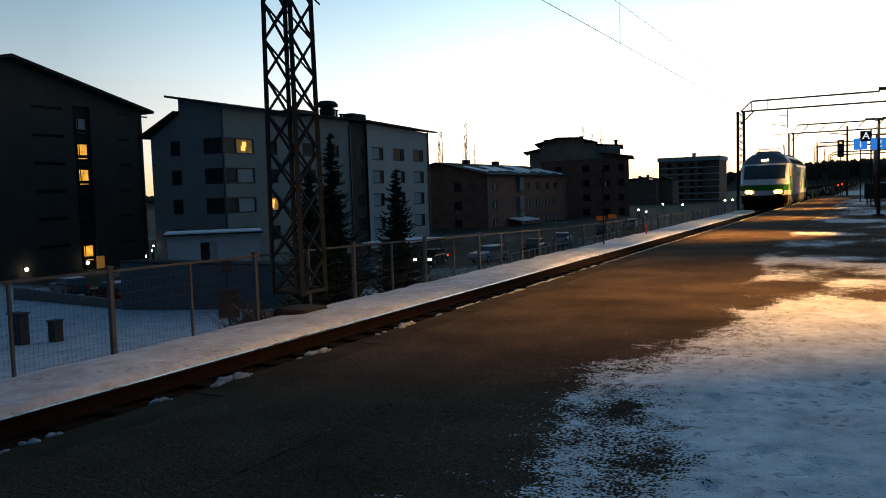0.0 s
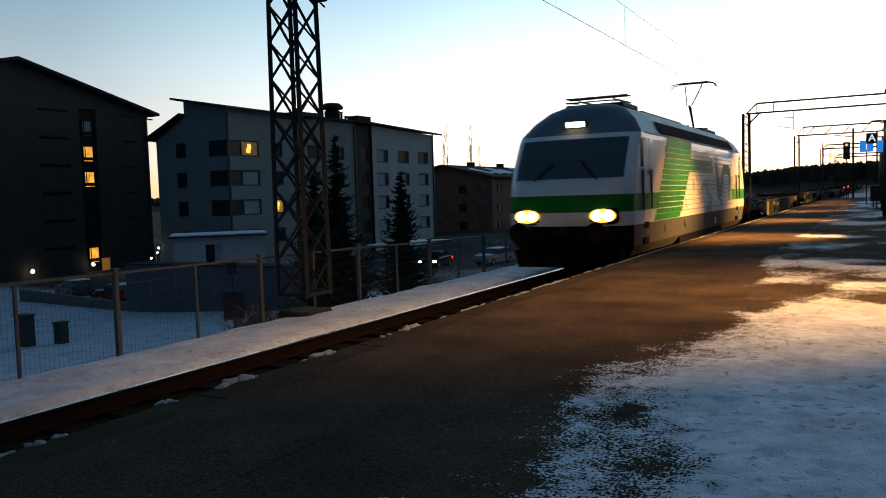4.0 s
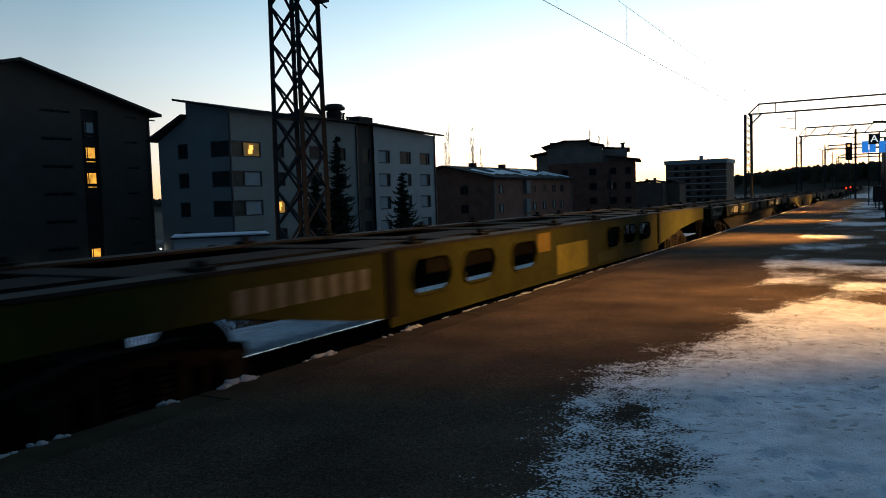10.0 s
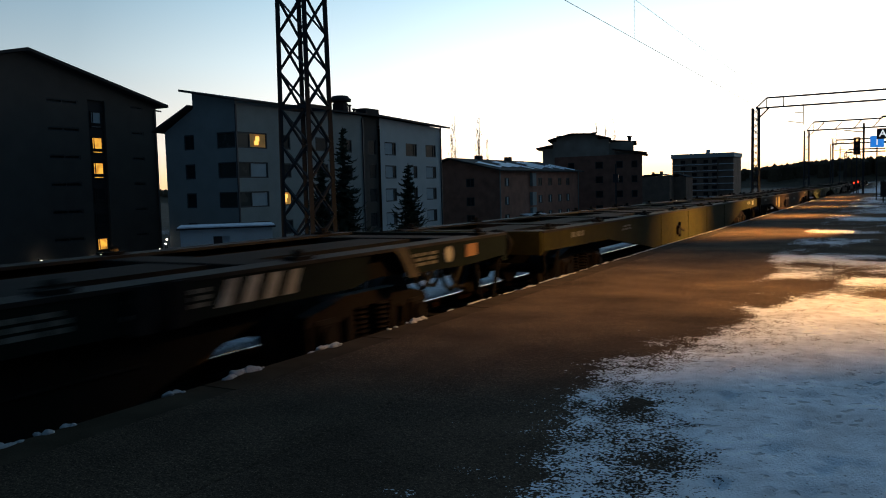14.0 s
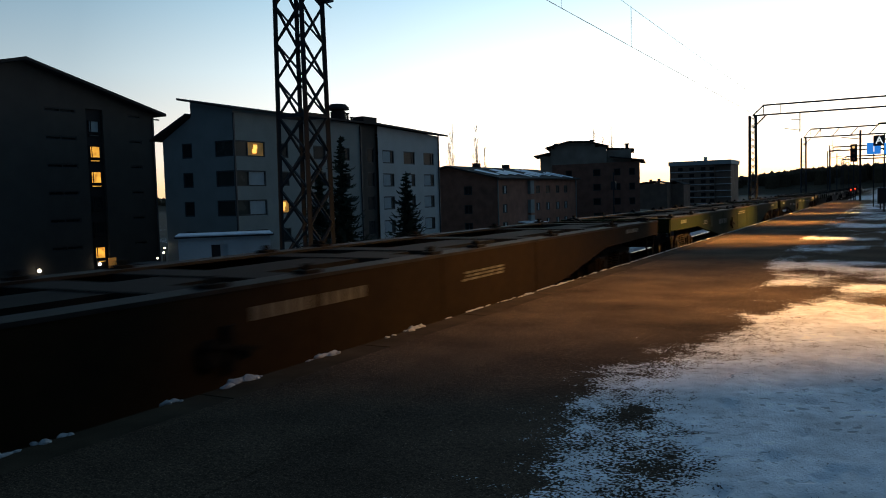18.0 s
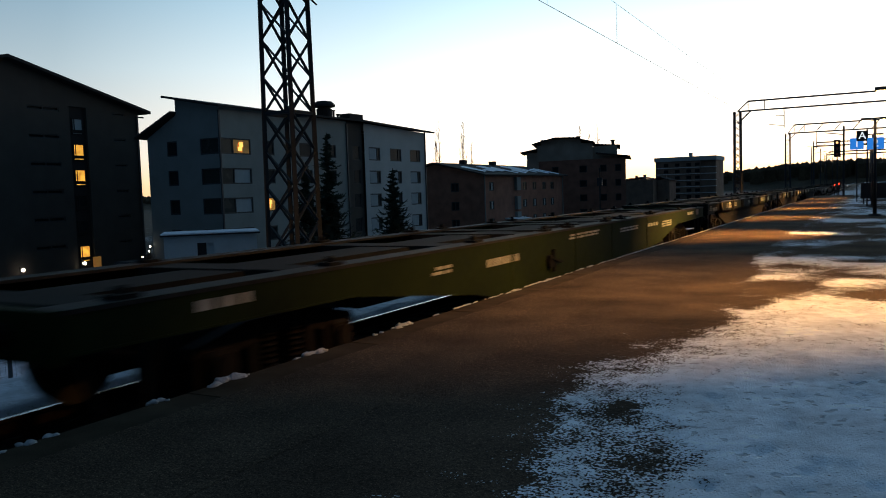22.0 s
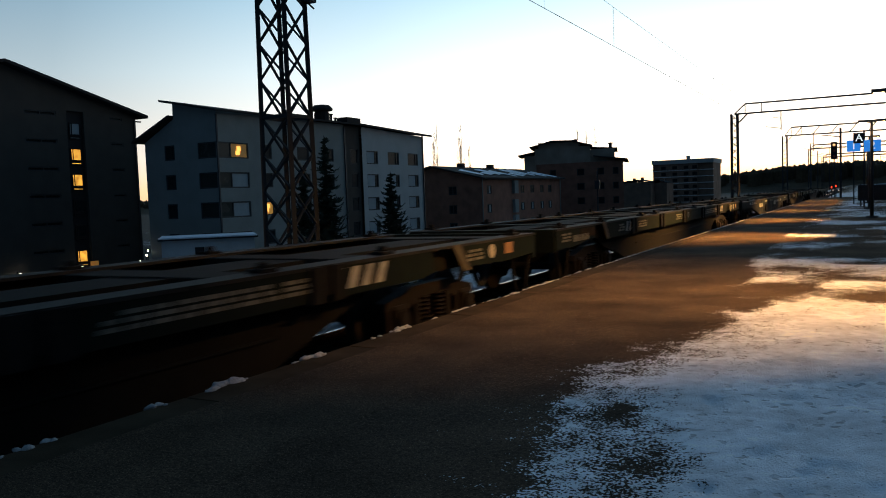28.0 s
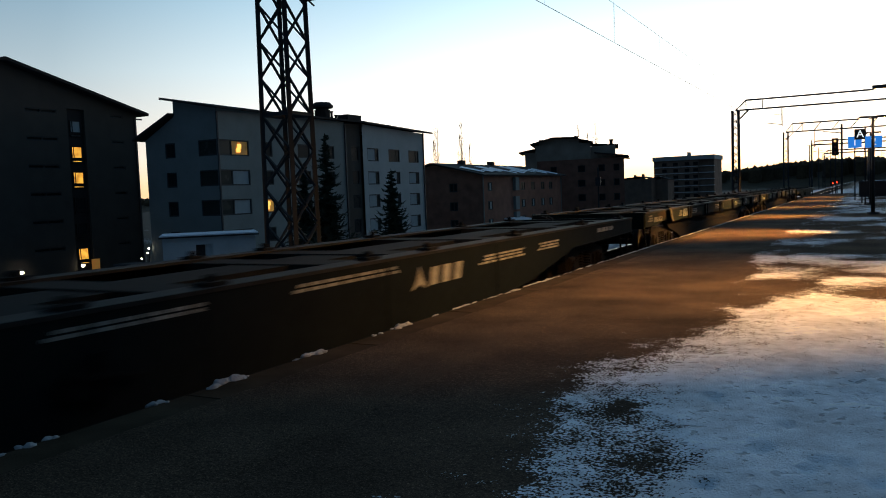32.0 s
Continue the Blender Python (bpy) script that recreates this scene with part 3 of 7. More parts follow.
def wires():
    for x, off in ((TRACK, 0.0), (TRACK + 9.5, 30.0)):
        root = thing("overhead_line", x, 0, 0, "contact wire and messenger wire hung over the track", "overhead line", group="overhead lines")
        bm = bmesh.new()
        pts = [-20, 11.2, 67, 113, 168, 225, 300]
        for a, b in zip(pts, pts[1:]):
            rod(bm, (0, a, 5.42), (0, b, 5.42), 0.0075, seg=5)
        part("contact_wire", bm, M_WIRE, root)
        bm = bmesh.new()
        drops = []
        for a, b in zip(pts, pts[1:]):
            n = 10
            q = [(0, a + (b - a) * k / n, 6.6 - 0.14 * (1 - (2 * k / n - 1) ** 2)) for k in range(n + 1)]
            for p0, p1 in zip(q, q[1:]):
                rod(bm, p0, p1, 0.0055, seg=5)
            drops += q[1:-1]
        part("messenger_wire", bm, M_WIRE, root)
        drops.append((0, 22.3, 6.55))
        for p in drops:
            bm = bmesh.new()
            rod(bm, p, (0, p[1], 5.42), 0.003, seg=4)
            part("dropper", bm, M_WIRE, root)


wires()


def unseen_walls():
    """Plain unseen walls, added to close the platform behind the viewer."""
    bm = bmesh.new()
    box(bm, 9.4, 9.8, -34, 20, -0.05, 7.5)
    tagged(part("wall_east", bm, M_ADDEDWALL), "plain dark brick wall, unseen, added to close the platform", "wall", kind="structure")
    bm = bmesh.new()
    box(bm, -4.0, 9.39, -34.4, -34, -1.5, 7.5)
    tagged(part("wall_south", bm, M_ADDEDWALL), "plain dark brick wall, unseen, added to close the platform", "wall", kind="structure")


M_ADDEDWALL = mat("dark_added_wall_brick", (0.10, 0.06, 0.045), 0.9, vary=0.3, scale=1.0, fine=12)
unseen_walls()


# ---- platform furniture ----
M_SIGNBLUE = mat("sign_blue", (0.03, 0.24, 0.80), 0.35, vary=0.05, bump=0, emit=0.75)
M_SIGNWHITE = mat("sign_white", (0.85, 0.87, 0.9), 0.4, vary=0.03, bump=0, emit=0.9)
M_SIGNBLACK = mat("sign_black", (0.02, 0.02, 0.022), 0.4, vary=0.05, bump=0)
M_LAMPGLOW = mat("sodium_lamp_glow", (1.0, 0.55, 0.2), 0.4, vary=0, bump=0, emit=25)
M_POST = mat("dark_painted_post", (0.035, 0.035, 0.038), 0.5, 0.3, vary=0.2)


def text_part(name, body, size, m, parent, material):
    cu = bpy.data.curves.new(name, "FONT")
    cu.body, cu.size, cu.extrude = body, size, 0.004
    cu.align_x, cu.align_y = "CENTER", "CENTER"
    cu.materials.append(material)
    tmp = new(name, cu)
    me = bpy.data.meshes.new_from_object(tmp.evaluated_get(bpy.context.evaluated_depsgraph_get()))
    bpy.data.objects.remove(tmp)
    if not me.materials:
        me.materials.append(material)
    ob = new(name, me)
    ob.parent = parent
    ob.matrix_basis = m
    return ob


def platform_lamp(y):
    LAMP_Z = LAMP_TOP + (2.4 if y < 15 else 0.0)
    root = thing("platform_lamp", lamp_x(y), y, 0, "dark steel platform lamp with flat heads, lit orange", "lamp post", group="lamps along the platform")
    bm = bmesh.new()
    rod(bm, (0, 0, 0), (0, 0, LAMP_Z + 0.05), 0.07, 0.05, seg=12)
    part("pole", bm, M_POST, root, smooth=True)
    bm = bmesh.new()
    rod(bm, (0, 0, 0), (0, 0, 0.08), 0.22, 0.2, seg=16)
    part("base", bm, M_POST, root)
    bm = bmesh.new()
    bar(bm, (-0.26, 0, LAMP_Z + 0.03), (0.26, 0, LAMP_Z + 0.03), 0.05)
    part("arm", bm, M_POST, root)
    for sx in (-0.30, 0.30):
        bm = bmesh.new()
        prism(bm, [(-0.16, 0), (0.16, 0), (0.12, 0.09), (-0.12, 0.09)], sx - 0.17, sx + 0.17)
        bmesh.ops.translate(bm, vec=(0, 0, LAMP_Z - 0.03), verts=bm.verts)
        head = part("lamp_head", bm, M_POST, root)
        bm = bmesh.new()
        box(bm, sx - 0.13, sx + 0.13, -0.11, 0.11, LAMP_Z - 0.05, LAMP_Z - 0.034)
        part("lens", bm, M_LAMPGLOW, head)


for lamp_y in LAMP_Y:
    platform_lamp(lamp_y)


def sign(name, x, y, z, w, h, body, board, ink, label, side=0.0):
    root = thing(name, x, y, 0, label, "sign")
    bm = bmesh.new()
    box(bm, -w / 2, w / 2, -0.03, 0.03, z - h / 2, z + h / 2, bevel=0.01)
    part("board", bm, board, root)
    text_part("numeral", body, h * 0.95, Matrix.Translation((0, -0.033, z)) @ pose(0, 0, 0, 90), root, ink)
    bm = bmesh.new()
    bar(bm, (side, 0.08, 0), (side, 0.08, z + h / 2 + 0.05), 0.07)
    part("post", bm, M_POST, root)
    return root


sign("platform_section_sign", -0.16, 44.9, 3.55, 0.52, 0.52, "A", M_SIGNBLACK, M_SIGNWHITE, "black square platform section sign with a white letter A", side=0.22)
sign("track_number_sign", -0.50, 56.5, 3.65, 0.78, 0.72, "1", M_SIGNBLUE, M_SIGNWHITE, "blue track number sign with a white numeral one")
sign("track_number_sign", 0.42, 44.2, 3.12, 0.74, 0.56, "2", M_SIGNBLUE, M_SIGNWHITE, "blue track number sign with a white numeral two")



def low_board():
    root = thing("platform_board", 0.7, 50.0, 0, "dark low board on two posts beside the platform", "board")
    bm = bmesh.new()
    box(bm, -0.95, 1.6, -0.05, 0.05, 0.32, 1.2, bevel=0.02)
    part("panel", bm, M_POST, root)
    for x in (-0.8, 1.4):
        bm = bmesh.new()
        bar(bm, (x, 0.09, 0), (x, 0.09, 1.25), 0.07)
        part("post", bm, M_POST, root)


low_board()
M_RED = mat("red_signal_glow", (1.0, 0.05, 0.02), 0.4, vary=0, bump=0, emit=3.5)
M_AMBERGLOW = mat("amber_signal_glow", (1.0, 0.55, 0.2), 0.4, vary=0, bump=0, emit=1.2)
M_AMBER = mat("dim_signal_lens", (0.25, 0.06, 0.03), 0.3, vary=0, bump=0)


def signal(x, y, z, w, h, lit, name="railway_signal", glow=None):
    root = thing(name, x, y, 0, "black railway colour-light signal on a slim post", "signal", group="railway signals")
    bm = bmesh.new()
    box(bm, -w / 2, w / 2, -0.05, 0.05, z - h / 2, z + h / 2, bevel=0.02)
    part("backboard", bm, M_SIGNBLACK, root)
    bm = bmesh.new()
    bar(bm, (0, 0.12, -0.9), (0, 0.12, z), 0.10)
    part("post", bm, M_DARKSTEEL, root)
    k = 3
    for i in range(k):
        bm = bmesh.new()
        zz = z + h * (0.33 - 0.33 * i)
        rod(bm, (0, -0.05, zz), (0, -0.16, zz), w * 0.2, seg=14)
        part("lens_hood", bm, (glow or M_RED) if i == lit else M_AMBER, root)


signal(-2.57, 90.0, 4.65, 0.62, 1.75, 0, glow=M_AMBERGLOW)
signal(-2.95, 95.0, 0.95, 0.35, 0.5, 1, "shunting_signal")
signal(-2.55, 95.0, 1.05, 0.35, 0.5, 1, "shunting_signal")


# ---- far railway furniture ----
def far_pole(x, y, top, arms):
    root = thing("line_pole", x, y, 0, "slim dark catenary pole far down the line", "pole", group="poles down the line")
    bm = bmesh.new()
    bar(bm, (0, 0, -0.9), (0, 0, top), 0.18)
    part("pole", bm, M_DARKSTEEL, root)
    for z, l in arms:
        bm = bmesh.new()
        bar(bm, (0, 0, z), (l, 0, z + 0.25), 0.08)
        part("arm", bm, M_DARKSTEEL, root)


for x, y, top, arms in ((-1.8, 82, 6.4, ((5.6, -1.6),)), (-7.9, 150, 8.2, ((6.2, 2.0), (7.4, 2.0))), (7.5, 120, 8.4, ((6.0, -2.0),)), (7.5, 165, 8.4, ((6.0, -2.0),)), (7.2, 215, 8.4, ((6.0, -2.0),)), (-8.6, 190, 8.4, ((6.0, 2.0), (7.2, 2.0))), (-9, 270, 8.4, ((6.0, 2.0),)), (4.8, 96, 7.8, ((5.7, -2.0), (6.8, -2.0)))):
    far_pole(x, y, top, arms)


# ---- buildings ----
M_PLASTERGREY = mat("grey_plaster", (0.24, 0.265, 0.26), 0.9, vary=0.12, scale=0.6, fine=8, bump=0.1)
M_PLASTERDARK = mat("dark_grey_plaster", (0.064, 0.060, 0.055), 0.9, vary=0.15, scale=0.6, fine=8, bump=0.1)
M_PLASTERLIGHT = mat("light_plaster", (0.42, 0.455, 0.46), 0.9, vary=0.10, scale=0.6, fine=8, bump=0.1)
M_PLASTEREND = mat("end_plaster", (0.21, 0.23, 0.225), 0.9, vary=0.12, scale=0.6, fine=8, bump=0.1)
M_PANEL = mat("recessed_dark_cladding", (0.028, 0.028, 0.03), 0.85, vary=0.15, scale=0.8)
M_BRICK = mat("red_brick", (0.25, 0.125, 0.09), 0.9, vary=0.3, scale=0.8, fine=6, bump=0.2)
M_BRICKDARK = mat("dark_brown_brick", (0.22, 0.15, 0.115), 0.9, vary=0.3, scale=0.4, fine=4, bump=0.1)
M_ROOF = mat("dark_sheet_roof", (0.045, 0.042, 0.042), 0.8, 0.0, vary=0.25, scale=0.8, spec=0.05)
M_BALCONYGLASS = mat("dark_green_balcony_glass", (0.030, 0.038, 0.036), 0.25, vary=0.15, scale=0.7, bump=0, spec=0.15)
M_FRAME = mat("window_frame_paint", (0.045, 0.048, 0.05), 0.6, vary=0.1)
M_PANE = mat("window_pane", (0.018, 0.023, 0.026), 0.3, vary=0.1, bump=0.0, spec=0.05)
M_BLIND = mat("pale_blind_behind_glass", (0.33, 0.39, 0.42), 0.8, vary=0.12, scale=1.0, bump=0, spec=0.02)
M_LITDIM = mat("dim_door_glow", (1.0, 0.45, 0.10), 0.5, vary=0.3, scale=0.9, fine=3, bump=0, emit=0.12)
M_LITWARM = mat("warm_lit_room_glow", (1.0, 0.50, 0.10), 0.5, vary=0.6, scale=1.6, fine=4, bump=0, emit=0.22)


def room_glow(name, color, lo, hi, scale):
    """A lit room behind glass, brighter and dimmer in soft patches."""
    m = mat(name, color, 0.5, vary=0.3, scale=0.9, bump=0, emit=1.0)
    n, l = m.node_tree.nodes, m.node_tree.links
    t, r = n.new("ShaderNodeTexNoise"), n.new("ShaderNodeMapRange")
    t.inputs["Scale"].default_value, t.inputs["Detail"].default_value = scale, 2
    l.new(n.new("ShaderNodeTexCoord").outputs["Object"], t.inputs["Vector"])
    l.new(t.outputs[0], r.inputs["Value"])
    for k, x in zip(("From Min", "From Max", "To Min", "To Max"), (0.35, 0.65, lo, hi)):
        r.inputs[k].default_value = x
    l.new(r.outputs[0], n["Principled BSDF"].inputs["Emission Strength"])
    return m


M_LIT = room_glow("lit_window_glow", (1.0, 0.46, 0.06), 0.45, 1.25, 1.6)
M_LITROOM = room_glow("dim_lit_room", (1.0, 0.50, 0.13), 0.01, 0.10, 1.2)
M_TABLELAMP = mat("table_lamp_glow", (1.0, 0.52, 0.10), 0.5, vary=0, bump=0, emit=1.6)
M_PIPE = mat("dark_downpipe", (0.06, 0.06, 0.065), 0.5, 0.3, vary=0.15)
M_ROOFSNOW = mat("thin_roof_snow", (0.82, 0.85, 0.90), 0.7, vary=0.12, scale=0.8, fine=6)


class Face:
    """An upright facade: a start corner and a direction along it; seen from the side to its right."""

    def __init__(self, x, y, dx, dy):
        self.o, self.d = Vector((x, y, 0)), Vector((dx, dy, 0)).normalized()
        self.n = Vector((self.d.y, -self.d.x, 0))

    def at(self, u, z, out=0.0):
        return self.o + self.d * u + self.n * out + Vector((0, 0, z))

    def block(self, bm, u0, u1, z0, z1, o0, o1):
        vs = [self.at(u, z, o) for u in (u0, u1) for o in (o0, o1) for z in (z0, z1)]
        v = [bm.verts.new(p) for p in vs]
        fs = [bm.faces.new([v[i] for i in q]) for q in ((0, 1, 3, 2), (4, 6, 7, 5), (0, 4, 5, 1), (2, 3, 7, 6), (0, 2, 6, 4), (1, 5, 7, 3))]
        bmesh.ops.recalc_face_normals(bm, faces=fs)


def pierced(bm, face, u0, u1, z0, z1, holes, depth=0.18):
    us = sorted({u0, u1, *[h[0] for h in holes], *[h[1] for h in holes]})
    zs = sorted({z0, z1, *[h[2] for h in holes], *[h[3] for h in holes]})
    cache = {}

    def v(u, z):
        if (u, z) not in cache:
            cache[(u, z)] = bm.verts.new(face.at(u, z))
        return cache[(u, z)]
    for a, b in zip(us, us[1:]):
        for c, d in zip(zs, zs[1:]):
            if any(h[0] <= (a + b) / 2 <= h[1] and h[2] <= (c + d) / 2 <= h[3] for h in holes):
                continue
            bm.faces.new((v(a, c), v(b, c), v(b, d), v(a, d)))
    for h in holes:
        ring = [(h[0], h[2]), (h[1], h[2]), (h[1], h[3]), (h[0], h[3])]
        for p, q in zip(ring, ring[1:] + ring[:1]):
            bm.faces.new([bm.verts.new(w) for w in (face.at(*p), face.at(*p, -depth), face.at(*q, -depth), face.at(*q))])


def window(root, face, h, pane, depth=0.18, split=(), label=""):
    u0, u1, z0, z1 = h
    bm = bmesh.new()
    w = 0.13
    face.block(bm, u0, u1, z0, z0 + w, -depth, -0.05)
    face.block(bm, u0, u1, z1 - w, z1, -depth, -0.05)
    face.block(bm, u0, u0 + w, z0 + w, z1 - w, -depth, -0.05)
    face.block(bm, u1 - w, u1, z0 + w, z1 - w, -depth, -0.05)
    for s in split:
        us = u0 + (u1 - u0) * s
        face.block(bm, us - w / 2, us + w / 2, z0 + w, z1 - w, -depth, -0.06)
    fr = part("window", bm, M_FRAME, root, label)
    cuts = [0, *split, 1]
    panes = pane if isinstance(pane, (list, tuple)) else [pane] * (len(cuts) - 1)
    for a, b, m in zip(cuts, cuts[1:], panes):
        bm = bmesh.new()
        face.block(bm, u0 + (u1 - u0) * a + 0.035, u0 + (u1 - u0) * b - 0.035, z0 + 0.05, z1 - 0.05, -depth + 0.02, -depth + 0.05)
        part("pane", bm, m, fr)
    return fr


def slab(bm, pts, thick):
    """A sheet over four corner points, with a thickness below it."""
    top = [bm.verts.new(p) for p in pts]
    bot = [bm.verts.new(Vector(p) - Vector((0, 0, thick))) for p in pts]
    n = len(pts)
    fs = [bm.faces.new(top), bm.faces.new(bot[::-1])] + [bm.faces.new((top[i], bot[i], bot[(i + 1) % n], top[(i + 1) % n])) for i in range(n)]
    bmesh.ops.recalc_face_normals(bm, faces=fs)


def shell(bm, pts, z0, tops):
    """Outer walls round a plan without the faces that are pierced; tops: height at each corner."""
    for i in range(len(pts) - 1):
        j = i + 1
        a, b = pts[i], pts[j]
        bm.faces.new([bm.verts.new(p) for p in ((*a, z0), (*b, z0), (*b, tops[j]), (*a, tops[i]))])


def tower_block():
    """The nearest slab block: a broad gable towards the railway with a dark stair strip."""
    root = thing("apartment_block", -74, 57, -6.2, "dark grey plastered apartment block with a lit stairwell strip", "apartment building", group="apartment buildings")
    inv = Matrix.Translation((74, -57, 6.2))
    f = Face(-74, 33, 0, 1)
    base = -6.6
    y0, peak, y1 = 33.0, 48.8, 64.8
    zp, ze = 15.9, 11.9
    strip = (55.8 - 33, 57.9 - 33)
    holes = []
    for k in range(6):
        z = 11.45 - 2.85 * k
        holes += [(51.0 - 33, 54.6 - 33, z - 0.25, z + 0.25), (61.2 - 33, 62.9 - 33, z - 0.2, z + 0.2)]
    for k in range(1, 6):
        holes += [(41.0 - 33, 43.5 - 33, 11.0 - 2.85 * k, 12.2 - 2.85 * k)]
    holes.append((strip[0], strip[1], -6.0, 11.88))
    bm = bmesh.new()
    pierced(bm, f, 0, y1 - 33, base, ze, holes, 0.35)
    a = [bm.verts.new(p) for p in ((-74, y0, ze), (-74, y1, ze), (-74, peak, zp))]
    bm.faces.new(a)
    shell(bm, [(-74, y1), (-92, y1), (-92, y0), (-74, y0)], base, [ze] * 4)
    bmesh.ops.remove_doubles(bm, verts=bm.verts, dist=0.001)
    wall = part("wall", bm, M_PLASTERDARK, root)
    wall.matrix_parent_inverse = inv
    bm = bmesh.new()
    slab(bm, [(-73.0, peak, zp + 0.35), (-73.0, y1 + 1.0, ze + 0.1), (-93, y1 + 1.0, ze + 0.1), (-93, peak, zp + 0.35)], 0.3)
    slab(bm, [(-73.0, peak, zp + 0.35), (-93, peak, zp + 0.35), (-93, y0 - 1.0, ze + 0.1), (-73.0, y0 - 1.0, ze + 0.1)], 0.3)
    part("roof", bm, M_ROOF, root).matrix_parent_inverse = inv
    bm = bmesh.new()
    f.block(bm, y1 - 33 - 0.35, y1 - 33 - 0.22, -6, ze - 0.6, 0.02, 0.14)
    f.block(bm, y1 - 33 - 0.35, y1 - 33 + 0.7, ze - 0.65, ze - 0.5, 0.02, 0.14)
    part("downpipe", bm, M_PIPE, root).matrix_parent_inverse = inv
    for k, h in enumerate(holes[:-1]):
        w = window(root, f, h, M_PANE, 0.35, () if h[1] - h[0] < 2 else (0.5,))
        w.matrix_parent_inverse = inv
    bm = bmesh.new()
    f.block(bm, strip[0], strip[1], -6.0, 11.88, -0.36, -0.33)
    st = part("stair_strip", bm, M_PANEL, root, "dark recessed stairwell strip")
    st.matrix_parent_inverse = inv
    lit = {1, 2, 5}
    for k in range(6):
        z = 10.35 - 2.72 * k
        for h, tag in (((strip[0] + 0.42, strip[0] + 1.78, z - 0.98, z + 0.35), "stair_window"), ((strip[0] + 0.42, strip[0] + 1.78, z - 1.40, z - 1.12), "lower_light")):
            bm = bmesh.new()
            w = 0.10
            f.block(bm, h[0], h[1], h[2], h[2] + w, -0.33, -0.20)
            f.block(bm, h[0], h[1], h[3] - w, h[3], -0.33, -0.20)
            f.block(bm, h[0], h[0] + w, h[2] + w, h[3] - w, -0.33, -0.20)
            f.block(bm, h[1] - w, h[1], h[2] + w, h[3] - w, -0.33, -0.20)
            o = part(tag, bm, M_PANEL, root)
            o.matrix_parent_inverse = inv
            bm = bmesh.new()
            f.block(bm, h[0] + w, h[1] - w, h[2] + w, h[3] - w, -0.329, -0.30)
            part("pane", bm, M_LIT if k in lit else (M_BLIND if k == 0 else M_PANE), o)
            if tag == "stair_window":
                bm = bmesh.new()
                f.block(bm, h[0] + 0.28, h[0] + 0.34, h[2] + w, h[3] - w, -0.298, -0.22)
                part("mullion", bm, M_PANEL, o)
    bm = bmesh.new()
    f.block(bm, 57.6 - 33, 58.6 - 33, -6.2, -4.2, 0.0, 0.06)
    part("door", bm, M_LITDIM, root, "dimly lit entrance door").matrix_parent_inverse = inv


tower_block()


